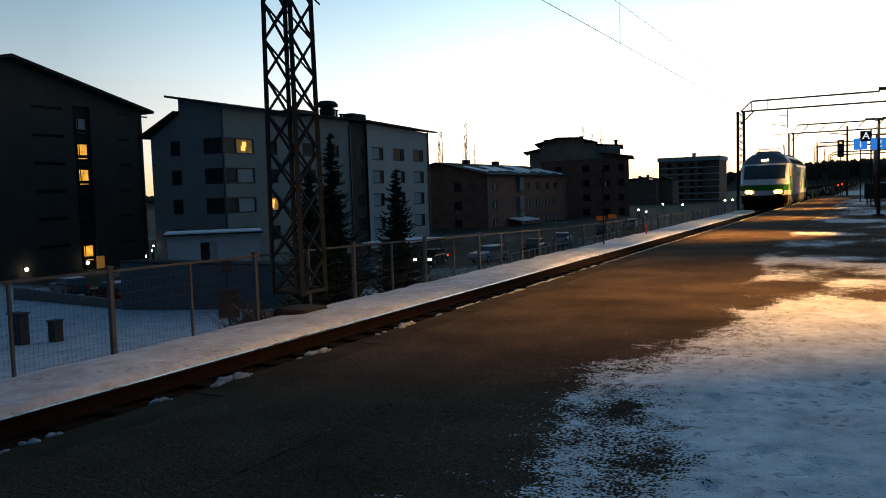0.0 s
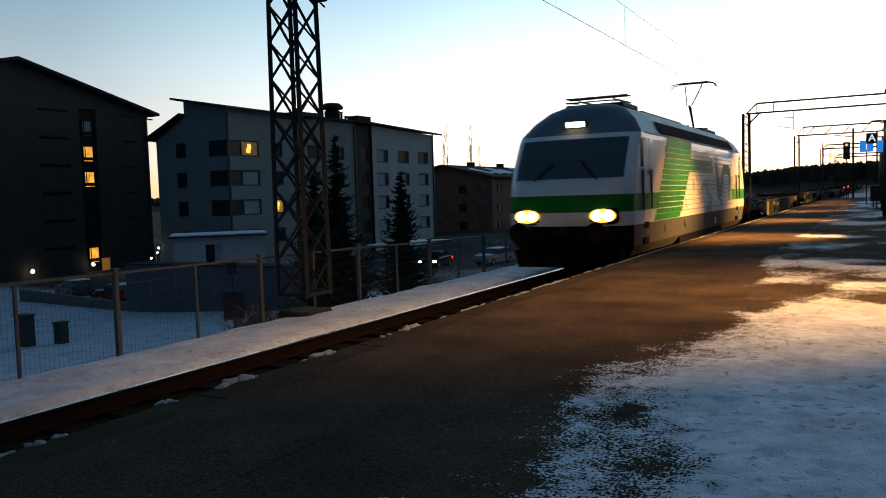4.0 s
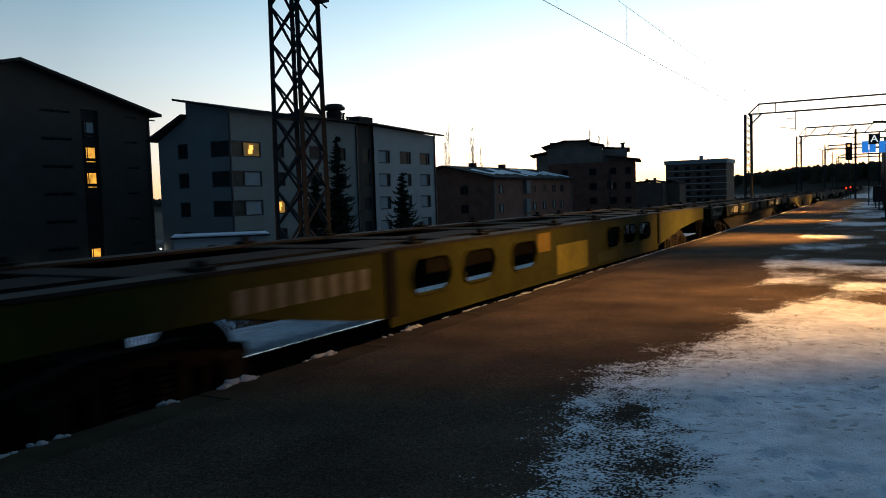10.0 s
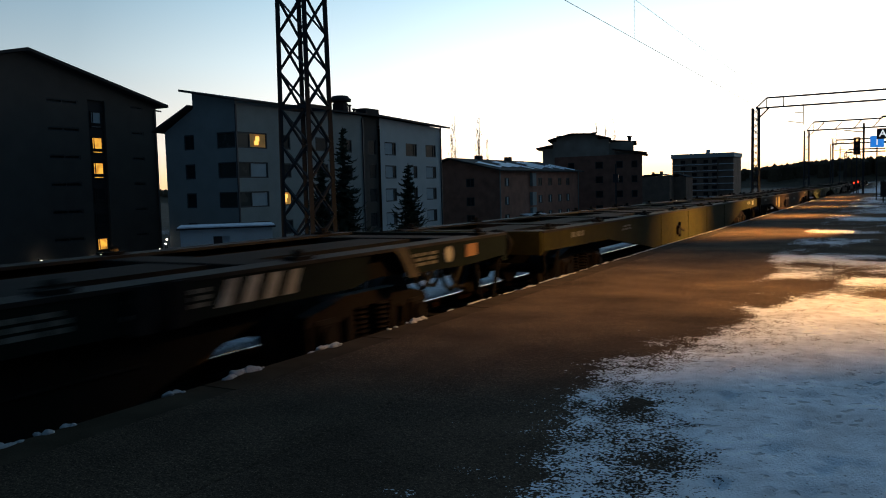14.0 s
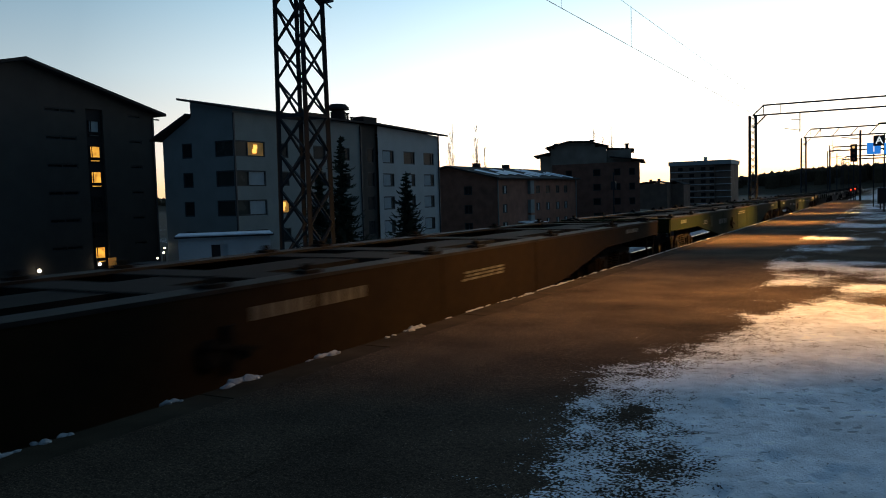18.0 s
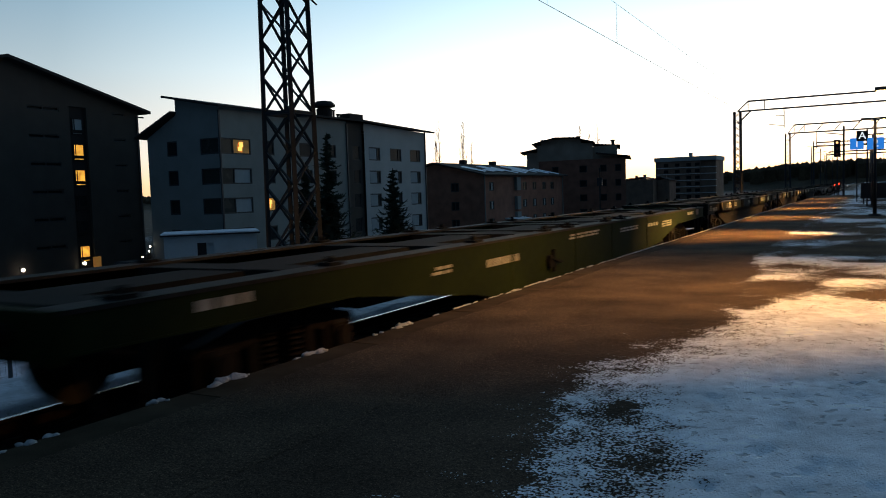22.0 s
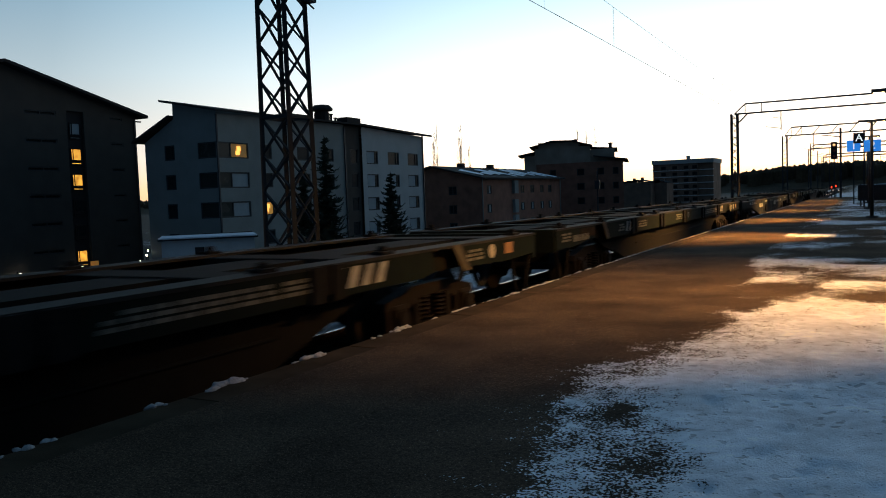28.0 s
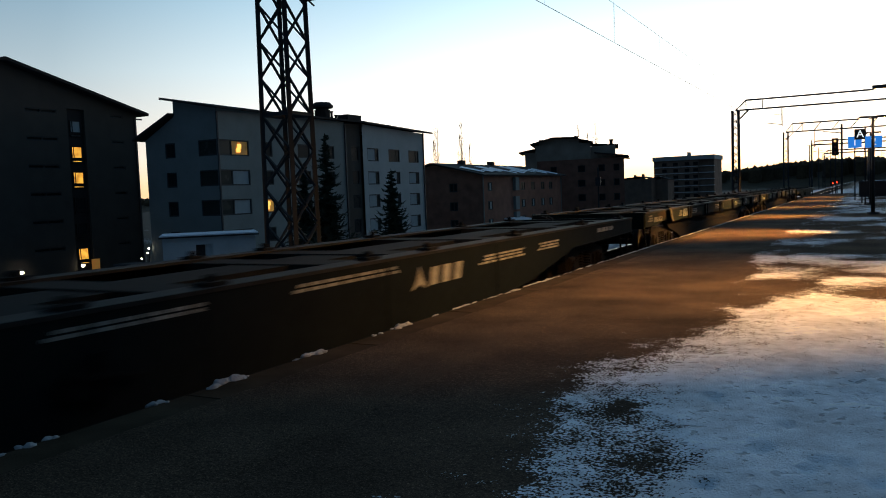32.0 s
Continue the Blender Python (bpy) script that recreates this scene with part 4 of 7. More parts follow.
def grey_block():
    """The long pale block along the railway, with mono-pitched roofs."""
    root = thing("apartment_block", -58, 78, -5.2, "pale grey apartment block with dark window bands and sheet roof", "apartment building", group="apartment buildings")
    inv = Matrix.Translation((58, -78, 5.2))
    f = Face(-54.7, 57.4, 0, 1)
    o = 57.4
    rows = (6.72, 3.8, 0.9, -2.1)
    base = -6.4
    bays = {}
    main, tail = [], []
    for r, z in enumerate(rows):
        main.append((0.12, 61.8 - o, z - 0.78, z + 0.78))
        main.append((69.6 - o, 71.8 - o, z - 0.75, z + 0.75))
        main.append((63.6 - o, 65.4 - o, z - 0.75, z + 0.75))
        main.append((74.6 - o, 76.4 - o, z - 0.75, z + 0.75))
        tail.append((83.4 - o, 86.0 - o, z - 0.85, z + 0.8))
        tail.append((88.4 - o, 91.2 - o, z - 0.85, z + 0.8))
        tail.append((93.5 - o, 96.3 - o, z - 0.85, z + 0.8))
    strip = [(80.3 - o, 81.9 - o, z - 0.9, z + 0.95) for z in rows]
    z1 = 10.0
    bm = bmesh.new()
    pierced(bm, f, 0, 78.6 - o, base, z1 + 0.42, main)
    bmesh.ops.remove_doubles(bm, verts=bm.verts, dist=0.001)
    part("wall", bm, M_PLASTERGREY, root).matrix_parent_inverse = inv
    bm = bmesh.new()
    f2 = Face(-54.7, 57.4, 0, 1)
    pierced(bm, f2, 82.4 - o, 97.9 - o, base, z1 - 0.05, tail)
    bm.faces.new([bm.verts.new(f2.at(u, z)) for u, z in ((82.4 - o, z1 - 0.05), (97.9 - o, z1 - 0.05), (82.4 - o, z1 + 0.4))])
    shell(bm, [(-54.7, 97.9), (-64.5, 97.9)], base, [z1 - 0.05, z1 - 0.05])
    bmesh.ops.remove_doubles(bm, verts=bm.verts, dist=0.001)
    part("wall", bm, M_PLASTERLIGHT, root).matrix_parent_inverse = inv
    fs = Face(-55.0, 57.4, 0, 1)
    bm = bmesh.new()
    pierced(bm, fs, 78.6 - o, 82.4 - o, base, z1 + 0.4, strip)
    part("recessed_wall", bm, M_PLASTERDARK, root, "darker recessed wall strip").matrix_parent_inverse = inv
    # end wall towards the viewer, stepping down away from the railway
    fe = Face(-64.4, 57.4, 1, 0)
    ends = []
    for z in rows:
        ends.append((2.7, 4.1, z - 0.75, z + 0.75))
        ends.append((7.2, 9.6, z - 0.78, z + 0.78))
    bm = bmesh.new()
    pierced(bm, fe, 0, 9.7, base, 7.9, ends)
    for q in (((-64.4, 7.9), (-60.3, 7.9), (-60.3, 10.0)), ((-60.3, 7.9), (-54.7, 7.9), (-54.7, 10.45), (-60.3, 11.55))):
        bm.faces.new([bm.verts.new((x, 57.4, z)) for x, z in q])
    bm.faces.new([bm.verts.new(p) for p in ((-60.3, 57.4, 10.0), (-60.3, 57.4, 11.55), (-60.3, 97.9, 11.3), (-60.3, 97.9, 9.8))])
    bm.faces.new([bm.verts.new(p) for p in ((-64.4, 57.4, base), (-64.4, 57.4, 7.9), (-64.4, 97.9, 7.9), (-64.4, 97.9, base))])
    bmesh.ops.remove_doubles(bm, verts=bm.verts, dist=0.001)
    part("end_wall", bm, M_PLASTEREND, root).matrix_parent_inverse = inv
    bm = bmesh.new()
    slab(bm, [(-53.9, 56.6, z1 + 0.50), (-53.9, 82.0, z1 + 0.68), (-61.3, 82.0, 11.75), (-61.3, 56.6, 11.95)], 0.22)
    slab(bm, [(-53.9, 81.9, z1 + 0.66), (-53.9, 99.2, z1 + 0.16), (-61.3, 99.2, 11.3), (-61.3, 81.9, 11.6)], 0.22)
    slab(bm, [(-60.2, 56.6, 10.35), (-60.2, 99, 10.2), (-65.4, 99, 7.9), (-65.4, 56.6, 8.1)], 0.2)
    part("roof", bm, M_ROOF, root).matrix_parent_inverse = inv
    for group, ff in ((main, f), (tail, f2), (strip, fs)):
        for i, h in enumerate(group):
            wide = h[1] - h[0] > 4
            if wide:
                r = i // 4
                pane = [M_BALCONYGLASS, M_LITROOM if r == 0 else M_BLIND]
                split = (0.42,)
            elif group is main and i % 4 == 2 and i // 4 == 2:
                pane, split = [M_LITWARM], ()
            elif group is tail:
                pane = [M_PANE, M_PANE] if i in (1, 2, 10) else [M_BLIND, M_PANE]
                split = (0.76,)
            else:
                pane, split = [M_PANE], ()
            win = window(root, ff, h, pane, split=split)
            win.matrix_parent_inverse = inv
            if M_LITROOM in pane or M_LITWARM in pane:
                bm = bmesh.new()
                u = h[0] + (h[1] - h[0]) * (0.66 if wide else 0.4)
                ff.block(bm, u - 0.28, u + 0.28, h[2] + 0.35, h[2] + 0.75, -0.12, -0.08)
                ff.block(bm, u - 0.10, u + 0.42, h[2] + 0.75, h[2] + 1.2, -0.12, -0.08)
                part("window_lamp", bm, M_TABLELAMP, win, "warm lamp glowing behind the pane")
    for i, h in enumerate(ends):
        window(root, fe, h, M_BALCONYGLASS if h[0] > 5 else M_PANE).matrix_parent_inverse = inv
    for u in (0.0, 78.6 - o, 97.6 - o):
        bm = bmesh.new()
        f.block(bm, u - 0.1, u + 0.06, -6, z1 + 0.1, 0.03, 0.17)
        part("downpipe", bm, M_PIPE, root).matrix_parent_inverse = inv
    bm = bmesh.new()
    lathe(bm, -58.5, 79.6, [(0.95, 10.8), (0.95, 12.2), (0.8, 12.2), (0.8, 12.35), (1.35, 12.45), (1.35, 12.7), (0.95, 13.1), (0.6, 13.15)], 12)
    part("roof_vent", bm, M_ROOF, root, "capped roof ventilator").matrix_parent_inverse = inv
    for y, h2 in ((81.5, 12.1), (82.4, 11.7)):
        bm = bmesh.new()
        rod(bm, (-58.5, y, 10.8), (-58.5, y, h2), 0.15)
        rod(bm, (-58.5, y, h2), (-58.5, y, h2 + 0.12), 0.25)
        part("vent_pipe", bm, M_ROOF, root).matrix_parent_inverse = inv
    bm = bmesh.new()
    box(bm, -59, -57.4, 83.4, 86.4, 10.6, 11.9)
    part("roof_hatch", bm, M_ROOF, root).matrix_parent_inverse = inv


grey_block()


def brick_house():
    root = thing("brick_apartment_house", -58, 128, -5, "three-storey red brick apartment house with patchy snow on its roof", "apartment building", group="apartment buildings")
    inv = Matrix.Translation((58, -128, 5))
    f, fe = Face(-52, 111, 0, 1), Face(-69, 111, 1, 0)
    rows = (2.35, -0.6, -3.4)
    holes, ends = [], []
    for z in rows:
        for y in (113.0, 126.8, 131.4, 136.2, 140.4):
            holes.append((y - 111, y - 111 + 1.8, z - 0.72, z + 0.65))
        for x in (-57.7, -66.0):
            ends.append((x + 69, x + 69 + 1.4, z - 0.7, z + 0.65))
    bm = bmesh.new()
    pierced(bm, f, 0, 36, -6.5, 4.1, holes)
    pierced(bm, fe, 0, 17, -6.5, 4.1, ends)
    bm.faces.new([bm.verts.new(p) for p in ((-69, 111, 4.1), (-52, 111, 4.1), (-60.5, 111, 6.05))])
    shell(bm, [(-52, 147), (-69, 147), (-69, 111)], -6.5, [4.1] * 3)
    bmesh.ops.remove_doubles(bm, verts=bm.verts, dist=0.001)
    part("wall", bm, M_BRICK, root).matrix_parent_inverse = inv
    bm = bmesh.new()
    slab(bm, [(-51.2, 110.2, 4.18), (-51.2, 148, 4.3), (-60.5, 148, 6.4), (-60.5, 110.2, 6.4)], 0.2)
    slab(bm, [(-60.5, 110.2, 6.4), (-60.5, 148, 6.4), (-69.8, 148, 4.3), (-69.8, 110.2, 4.18)], 0.2)
    part("roof", bm, M_ROOF, root).matrix_parent_inverse = inv
    for i in range(9):
        bm = bmesh.new()
        ya = 113 + 3.9 * i
        t0, t1 = random.uniform(0.03, 0.3), random.uniform(0.5, 0.95)
        yb = ya + random.uniform(1.5, 3.6)
        pts = [(-51.2 - 9.3 * a, y, 4.32 + 2.12 * a) for a, y in ((t0, ya), (t0 + 0.1, yb), (t1, yb + 0.4), (t1 - 0.12, ya - 0.3))]
        slab(bm, pts, 0.02)
        part("snow_patch", bm, M_ROOFSNOW, root).matrix_parent_inverse = inv
    for y, x in ((121, -60.4), (133, -60.4)):
        bm = bmesh.new()
        box(bm, x - 0.5, x + 0.5, y - 0.6, y + 0.6, 5.8, 7.0)
        part("chimney", bm, M_ROOF, root).matrix_parent_inverse = inv
    for h in holes:
        window(root, f, h, [M_PANE, M_BLIND] if h[0] < 3 or h[2] < 0 else M_PANE, split=(0.45,)).matrix_parent_inverse = inv
    for h in ends:
        window(root, fe, h, M_PANE, split=(0.5,)).matrix_parent_inverse = inv
    for y in (111.15, 146.8):
        bm = bmesh.new()
        f.block(bm, y - 111, y - 111 + 0.15, -6, 4.5, 0.02, 0.16)
        part("downpipe", bm, M_PLASTERGREY, root).matrix_parent_inverse = inv
    for z in (2.6, -0.6, -3.2):
        bm = bmesh.new()
        f.block(bm, 12.2, 13.8, z - 1.0, z + 1.2, 0.0, 0.5)
        part("balcony", bm, M_PLASTERGREY, root).matrix_parent_inverse = inv
    bm = bmesh.new()
    slab(bm, [(-52, 119, -2.9), (-52, 126.5, -2.9), (-49.4, 126.5, -3.3), (-49.4, 119, -3.3)], 0.15)
    part("entrance_canopy", bm, M_ROOFSNOW, root).matrix_parent_inverse = inv


brick_house()


M_TOPFLOOR = mat("weathered_top_floor_plaster", (0.33, 0.28, 0.23), 0.9, vary=0.25, scale=0.5, fine=6)


def tall_brick_block():
    root = thing("brick_tower_block", -54, 170, -6, "tall dark brick apartment block with a set-back top floor", "apartment building", group="apartment buildings")
    inv = Matrix.Translation((54, -170, 6))
    bm = bmesh.new()
    f = Face(-61.8, 160, 1, 0)
    holes = []
    for z in (5.6, 2.6, -0.4, -3.4):
        holes += [(3.0, 4.4, z - 0.7, z + 0.7), (9.0, 10.6, z - 0.7, z + 0.7), (13.4, 14.8, z - 0.7, z + 0.7), (16.6, 17.8, z - 0.7, z + 0.7)]
    pierced(bm, f, 0, 18.8, -8, 7.6, holes)
    shell(bm, [(-43, 160), (-48.5, 180), (-61.8, 180), (-61.8, 160)], -8, [7.6] * 4)
    bmesh.ops.remove_doubles(bm, verts=bm.verts, dist=0.001)
    part("wall", bm, M_BRICK, root).matrix_parent_inverse = inv
    for h in holes:
        window(root, f, h, M_PANE).matrix_parent_inverse = inv
    bm = bmesh.new()
    for x0, x1, y0, y1, za, zb in ((-64.9, -59, 161, 172, -8, 9.6), (-62.3, -50.0, 160.5, 178, 7.6, 11.0), (-52.5, -45.0, 161, 176, 7.6, 10.2)):
        slab(bm, [(x0, y0, zb), (x1, y0, zb), (x1 * y1 / y0, y1, zb), (min(x0, x1 * y1 / y0 - 1), y1, zb)], zb - za)
    slab(bm, [(-61.5, 160.6, 12.2), (-52.5, 160.6, 12.0), (-56.5, 176, 12.0), (-61.5, 176, 12.2)], 1.3)
    part("top_floor", bm, M_TOPFLOOR, root, "pale plastered set-back top floor").matrix_parent_inverse = inv
    bm = bmesh.new()
    slab(bm, [(-66.0, 160, 9.8), (-62, 160, 10.4), (-66, 172, 10.4), (-70, 172, 9.8)], 0.2)
    part("roof", bm, M_ROOF, root).matrix_parent_inverse = inv
    bm = bmesh.new()
    slab(bm, [(-63.1, 159.5, 11.4), (-58, 159.5, 12.5), (-63, 175, 12.5), (-68, 175, 11.4)], 0.2)
    part("roof", bm, M_ROOF, root).matrix_parent_inverse = inv
    bm = bmesh.new()
    slab(bm, [(-58, 159.5, 12.5), (-52.4, 159.5, 12.25), (-57.5, 175, 12.25), (-63, 175, 12.5)], 0.2)
    part("roof", bm, M_ROOF, root).matrix_parent_inverse = inv
    bm = bmesh.new()
    slab(bm, [(-52.6, 159.5, 12.0), (-49.2, 159.5, 11.1), (-54, 175, 11.1), (-57.5, 175, 12.0)], 0.2)
    part("roof", bm, M_ROOF, root).matrix_parent_inverse = inv
    bm = bmesh.new()
    slab(bm, [(-49.9, 161, 10.75), (-44.4, 161, 10.3), (-48.5, 176, 10.3), (-54.0, 176, 10.75)], 0.2)
    part("roof", bm, M_ROOF, root).matrix_parent_inverse = inv
    bm = bmesh.new()
    slab(bm, [(-49.0, 159.2, 8.9), (-41.9, 159.2, 7.9), (-46.5, 178, 7.9), (-53.5, 178, 8.9)], 0.2)
    part("roof", bm, M_ROOF, root).matrix_parent_inverse = inv
    for x, z0, z1 in ((-54.5, 11.4, 12.6), (-47.0, 10.2, 11.4)):
        bm = bmesh.new()
        rod(bm, (x, 165, z0), (x, 165, z1), 0.35)
        rod(bm, (x, 165, z1), (x, 165, z1 + 0.2), 0.55)
        part("roof_vent", bm, M_ROOF, root).matrix_parent_inverse = inv


tall_brick_block()


M_BAND = mat("white_balcony_edge", (0.75, 0.77, 0.78), 0.8, vary=0.1)


def flat_block():
    root = thing("flat_roofed_block", -58, 300, -8, "distant flat-roofed block with pale balcony bands", "apartment building", group="apartment buildings")
    inv = Matrix.Translation((58, -300, 8))
    bm = bmesh.new()
    box(bm, -68, -52.2, 294, 312, -9, 10.4)
    box(bm, -52.2, -47, 295, 312, -9, 10.4)
    part("wall", bm, M_BRICKDARK, root).matrix_parent_inverse = inv
    bm = bmesh.new()
    box(bm, -68.4, -46.6, 293.6, 312.4, 10.4, 11.9)
    box(bm, -57.2, -56.2, 300, 302, 11.9, 13.4)
    part("parapet", bm, M_PLASTERLIGHT, root).matrix_parent_inverse = inv
    for z in (8.0, 5.7, 3.4, 1.1, -1.2, -3.5):
        for x0, x1, y in ((-68.1, -52.3, 293.7), (-52.2, -46.8, 294.6)):
            bm = bmesh.new()
            box(bm, x0, x1, y, y + 0.3, z - 0.1, z + 0.14)
            part("balcony_band", bm, M_BAND, root).matrix_parent_inverse = inv
        for x in (-65, -61, -57, -54):
            bm = bmesh.new()
            box(bm, x, x + 1.6, 293.9, 294.0, z + 0.5, z + 1.6)
            part("window", bm, M_PANE, root).matrix_parent_inverse = inv


flat_block()


def distant_houses():
    for x, y, w, d, h, top in ((-66, 262, 9, 12, 4.0, 0.9), (-60.5, 268, 6, 10, 3.6, 1.2), (-72.0, 275, 10, 10, 4.0, 0.8)):
        root = thing("distant_house", x, y, -8, "small dark house far down the street", "house", group="distant houses")
        bm = bmesh.new()
        box(bm, -w / 2, w / 2, 0, d, 0, h + 8)
        part("wall", bm, M_BRICKDARK, root)
        bm = bmesh.new()
        for s in (-1, 1):
            slab(bm, [(s * (w / 2 + 0.3), -0.3, h + 8), (0, -0.3, h + 8 + top), (0, d, h + 8 + top), (s * (w / 2 + 0.3), d, h + 8)], 0.2)
        part("roof", bm, M_ROOF, root)
        bm = bmesh.new()
        box(bm, 0.6, 1.4, 3, 4, h + 8, h + 9.6)
        part("chimney", bm, M_BRICKDARK, root)


distant_houses()


M_SLATEWALL = mat("slate_grey_wall", (0.10, 0.125, 0.14), 0.85, vary=0.12, scale=0.8, fine=12, bump=0.1)


def sheds():
    root = thing("garage_building", -36, 35.2, -5.5, "low slate-grey garage wall behind the snowy yard", "garage")
    inv = Matrix.Translation((36, -35.2, 5.5))
    f = Face(-43.0, 35.2, 1, 0)
    L = 13.6
    for k in range(6):
        bm = bmesh.new()
        f.block(bm, L / 6 * k + 0.015, L / 6 * (k + 1) - 0.015, -6.5, -2.45, -0.3, 0)
        part("wall_panel", bm, M_SLATEWALL, root).matrix_parent_inverse = inv
    bm = bmesh.new()
    f.block(bm, 0.01, L - 0.01, -6.5, -2.5, -1.6, -0.31)
    part("core", bm, M_SLATEWALL, root).matrix_parent_inverse = inv
    bm = bmesh.new()
    f.block(bm, -0.1, L + 0.1, -2.45, -2.36, -1.7, 0.06)
    part("coping", bm, M_ROOF, root).matrix_parent_inverse = inv
    root = thing("white_shed", -44, 44, -3.2, "small white flat-roofed shed with a dark doorway and snowy roof", "shed")
    inv = Matrix.Translation((44, -44, 3.2))
    a, b = Vector((-45.8, 41.8, 0)), Vector((-41.0, 46.5, 0))
    f = Face(a.x, a.y, b.x - a.x, b.y - a.y)
    L = (b - a).length
    bm = bmesh.new()
    pierced(bm, f, 0, L, -6.2, -1.15, [(2.35, 3.55, -3.3, -1.7)], 0.3)
    f.block(bm, 0, L, -6.2, -1.16, -5, -0.31)
    part("wall", bm, M_PLASTERLIGHT, root).matrix_parent_inverse = inv
    bm = bmesh.new()
    f.block(bm, 2.35, 3.0, -3.3, -1.7, -0.3, -0.22)
    part("door", bm, M_PANEL, root, "dark half-open door").matrix_parent_inverse = inv
    bm = bmesh.new()
    f.block(bm, -0.25, L + 0.25, -1.15, -1.02, -5.2, 0.3)
    part("roof", bm, M_ROOF, root).matrix_parent_inverse = inv
    bm = bmesh.new()
    f.block(bm, -0.2, L + 0.2, -1.02, -0.93, -5.1, 0.25)
    part("snow_layer", bm, M_ROOFSNOW, root).matrix_parent_inverse = inv


sheds()


# ---- trees ----
M_NEEDLE = mat("spruce_needles", (0.022, 0.034, 0.022), 0.8, vary=0.4, scale=2, fine=12, bump=0, island=-0.3)
M_BARK = mat("dark_bark", (0.05, 0.04, 0.032), 0.9, vary=0.3, scale=6)
M_TWIG = mat("bare_twigs", (0.10, 0.075, 0.055), 0.9, vary=0.2)


def spruce(x, y, height, width, seed):
    rng = random.Random(seed)
    z0 = ground_z(x, y)
    root = thing("spruce", x, y, z0, "dark green spruce tree standing in the snowy yard", "tree", group="spruces by the fence")
    bm = bmesh.new()
    rod(bm, (0, 0, -0.2), (0, 0, height * 0.97), 0.13, 0.015, seg=8)
    part("trunk", bm, M_BARK, root)
    bm = bmesh.new()
    whorls = int(height * 3.4)
    for i in range(whorls):
        t = i / whorls
        reach = width / 2 * (1 - t) ** 0.85 * rng.uniform(0.75, 1.2) + 0.10
        for k in range(max(7, int(24 * (1 - t) + 6))):
            az = rng.uniform(0, 2 * math.pi)
            r = reach * rng.uniform(0.40, 1.22)
            z = 0.5 + (height - 0.7) * (t + rng.uniform(-0.5, 0.5) / whorls)
            d = Vector((math.cos(az), math.sin(az), 0))
            s = Vector((-d.y, d.x, 0))
            droop = rng.uniform(0.25, 0.5) * r

            def along(a):
                return d * (r * a) + Vector((0, 0, z - droop * a + droop * 1.05 * a ** 3))
            m = 6
            for j in range(m):
                p0, p1 = along(j / m), along((j + 1.3) / m)
                w = (0.10 + 0.27 * r * (1 - 0.75 * j / m)) * rng.uniform(0.6, 1.2)
                dz = Vector((0, 0, rng.uniform(0.05, 0.16) * (1.2 - j / m)))
                bm.faces.new([bm.verts.new(p) for p in (p0 - s * w * 0.5 - dz, p1 - s * w * 0.15, p1 + s * w * 0.1, p0 + s * w * 0.5 - dz * 1.3)])
                for side in (-1, 1):
                    q = p0 + s * side * w * rng.uniform(0.6, 1.1) + d * w * rng.uniform(0.4, 0.9) - dz * 0.6
                    bm.faces.new([bm.verts.new(p) for p in (p0 + dz * 0.3, q, p0 - dz * 0.8)])
    part("crown", bm, M_NEEDLE, root)


spruce(-23.6, 32.2, 9.7, 4.0, 1)
spruce(-27.0, 34.8, 8.4, 3.8, 2)
spruce(-21.0, 34.1, 7.7, 3.9, 3)


def bare_tree(x, y, height, seed, name="bare_birch"):
    rng = random.Random(seed)
    z0 = ground_z(x, y)
    root = thing(name, x, y, z0, "thin leafless tree with upright twigs against the sky", "tree", group="bare trees")
    bm = bmesh.new()
    rod(bm, (0, 0, -0.2), (rng.uniform(-0.3, 0.3), 0, height), 0.12, 0.035, seg=6)
    part("trunk", bm, M_BARK, root)
    bm = bmesh.new()
    for i in range(13):
        z = height * rng.uniform(0.45, 0.97)
        az = rng.uniform(0, 6.28)
        l = (height - z) * 0.3 + 0.7
        a = Vector((0, 0, z))
        b = a + Vector((math.cos(az) * l * 0.28, math.sin(az) * l * 0.28, l))
        rod(bm, a, b, 0.035, 0.02, seg=4)
        for j in range(3):
            c = a.lerp(b, rng.uniform(0.3, 0.9))
            rod(bm, c, c + Vector((rng.uniform(-0.5, 0.5), rng.uniform(-0.5, 0.5), rng.uniform(0.4, 1.1))), 0.022, 0.015, seg=3)
    part("crown", bm, M_TWIG, root)


for i, (x, y, hgt) in enumerate(((-80.6, 150, 21.3), (-81.8, 151, 17.5), (-74.8, 150, 20.4), (-75.6, 151, 18.0), (-73.0, 150, 15.8), (-63.0, 192, 21.5), (-60.8, 192, 20.6), (-58.6, 192, 21.8))):
    bare_tree(x, y, hgt, 20 + i)


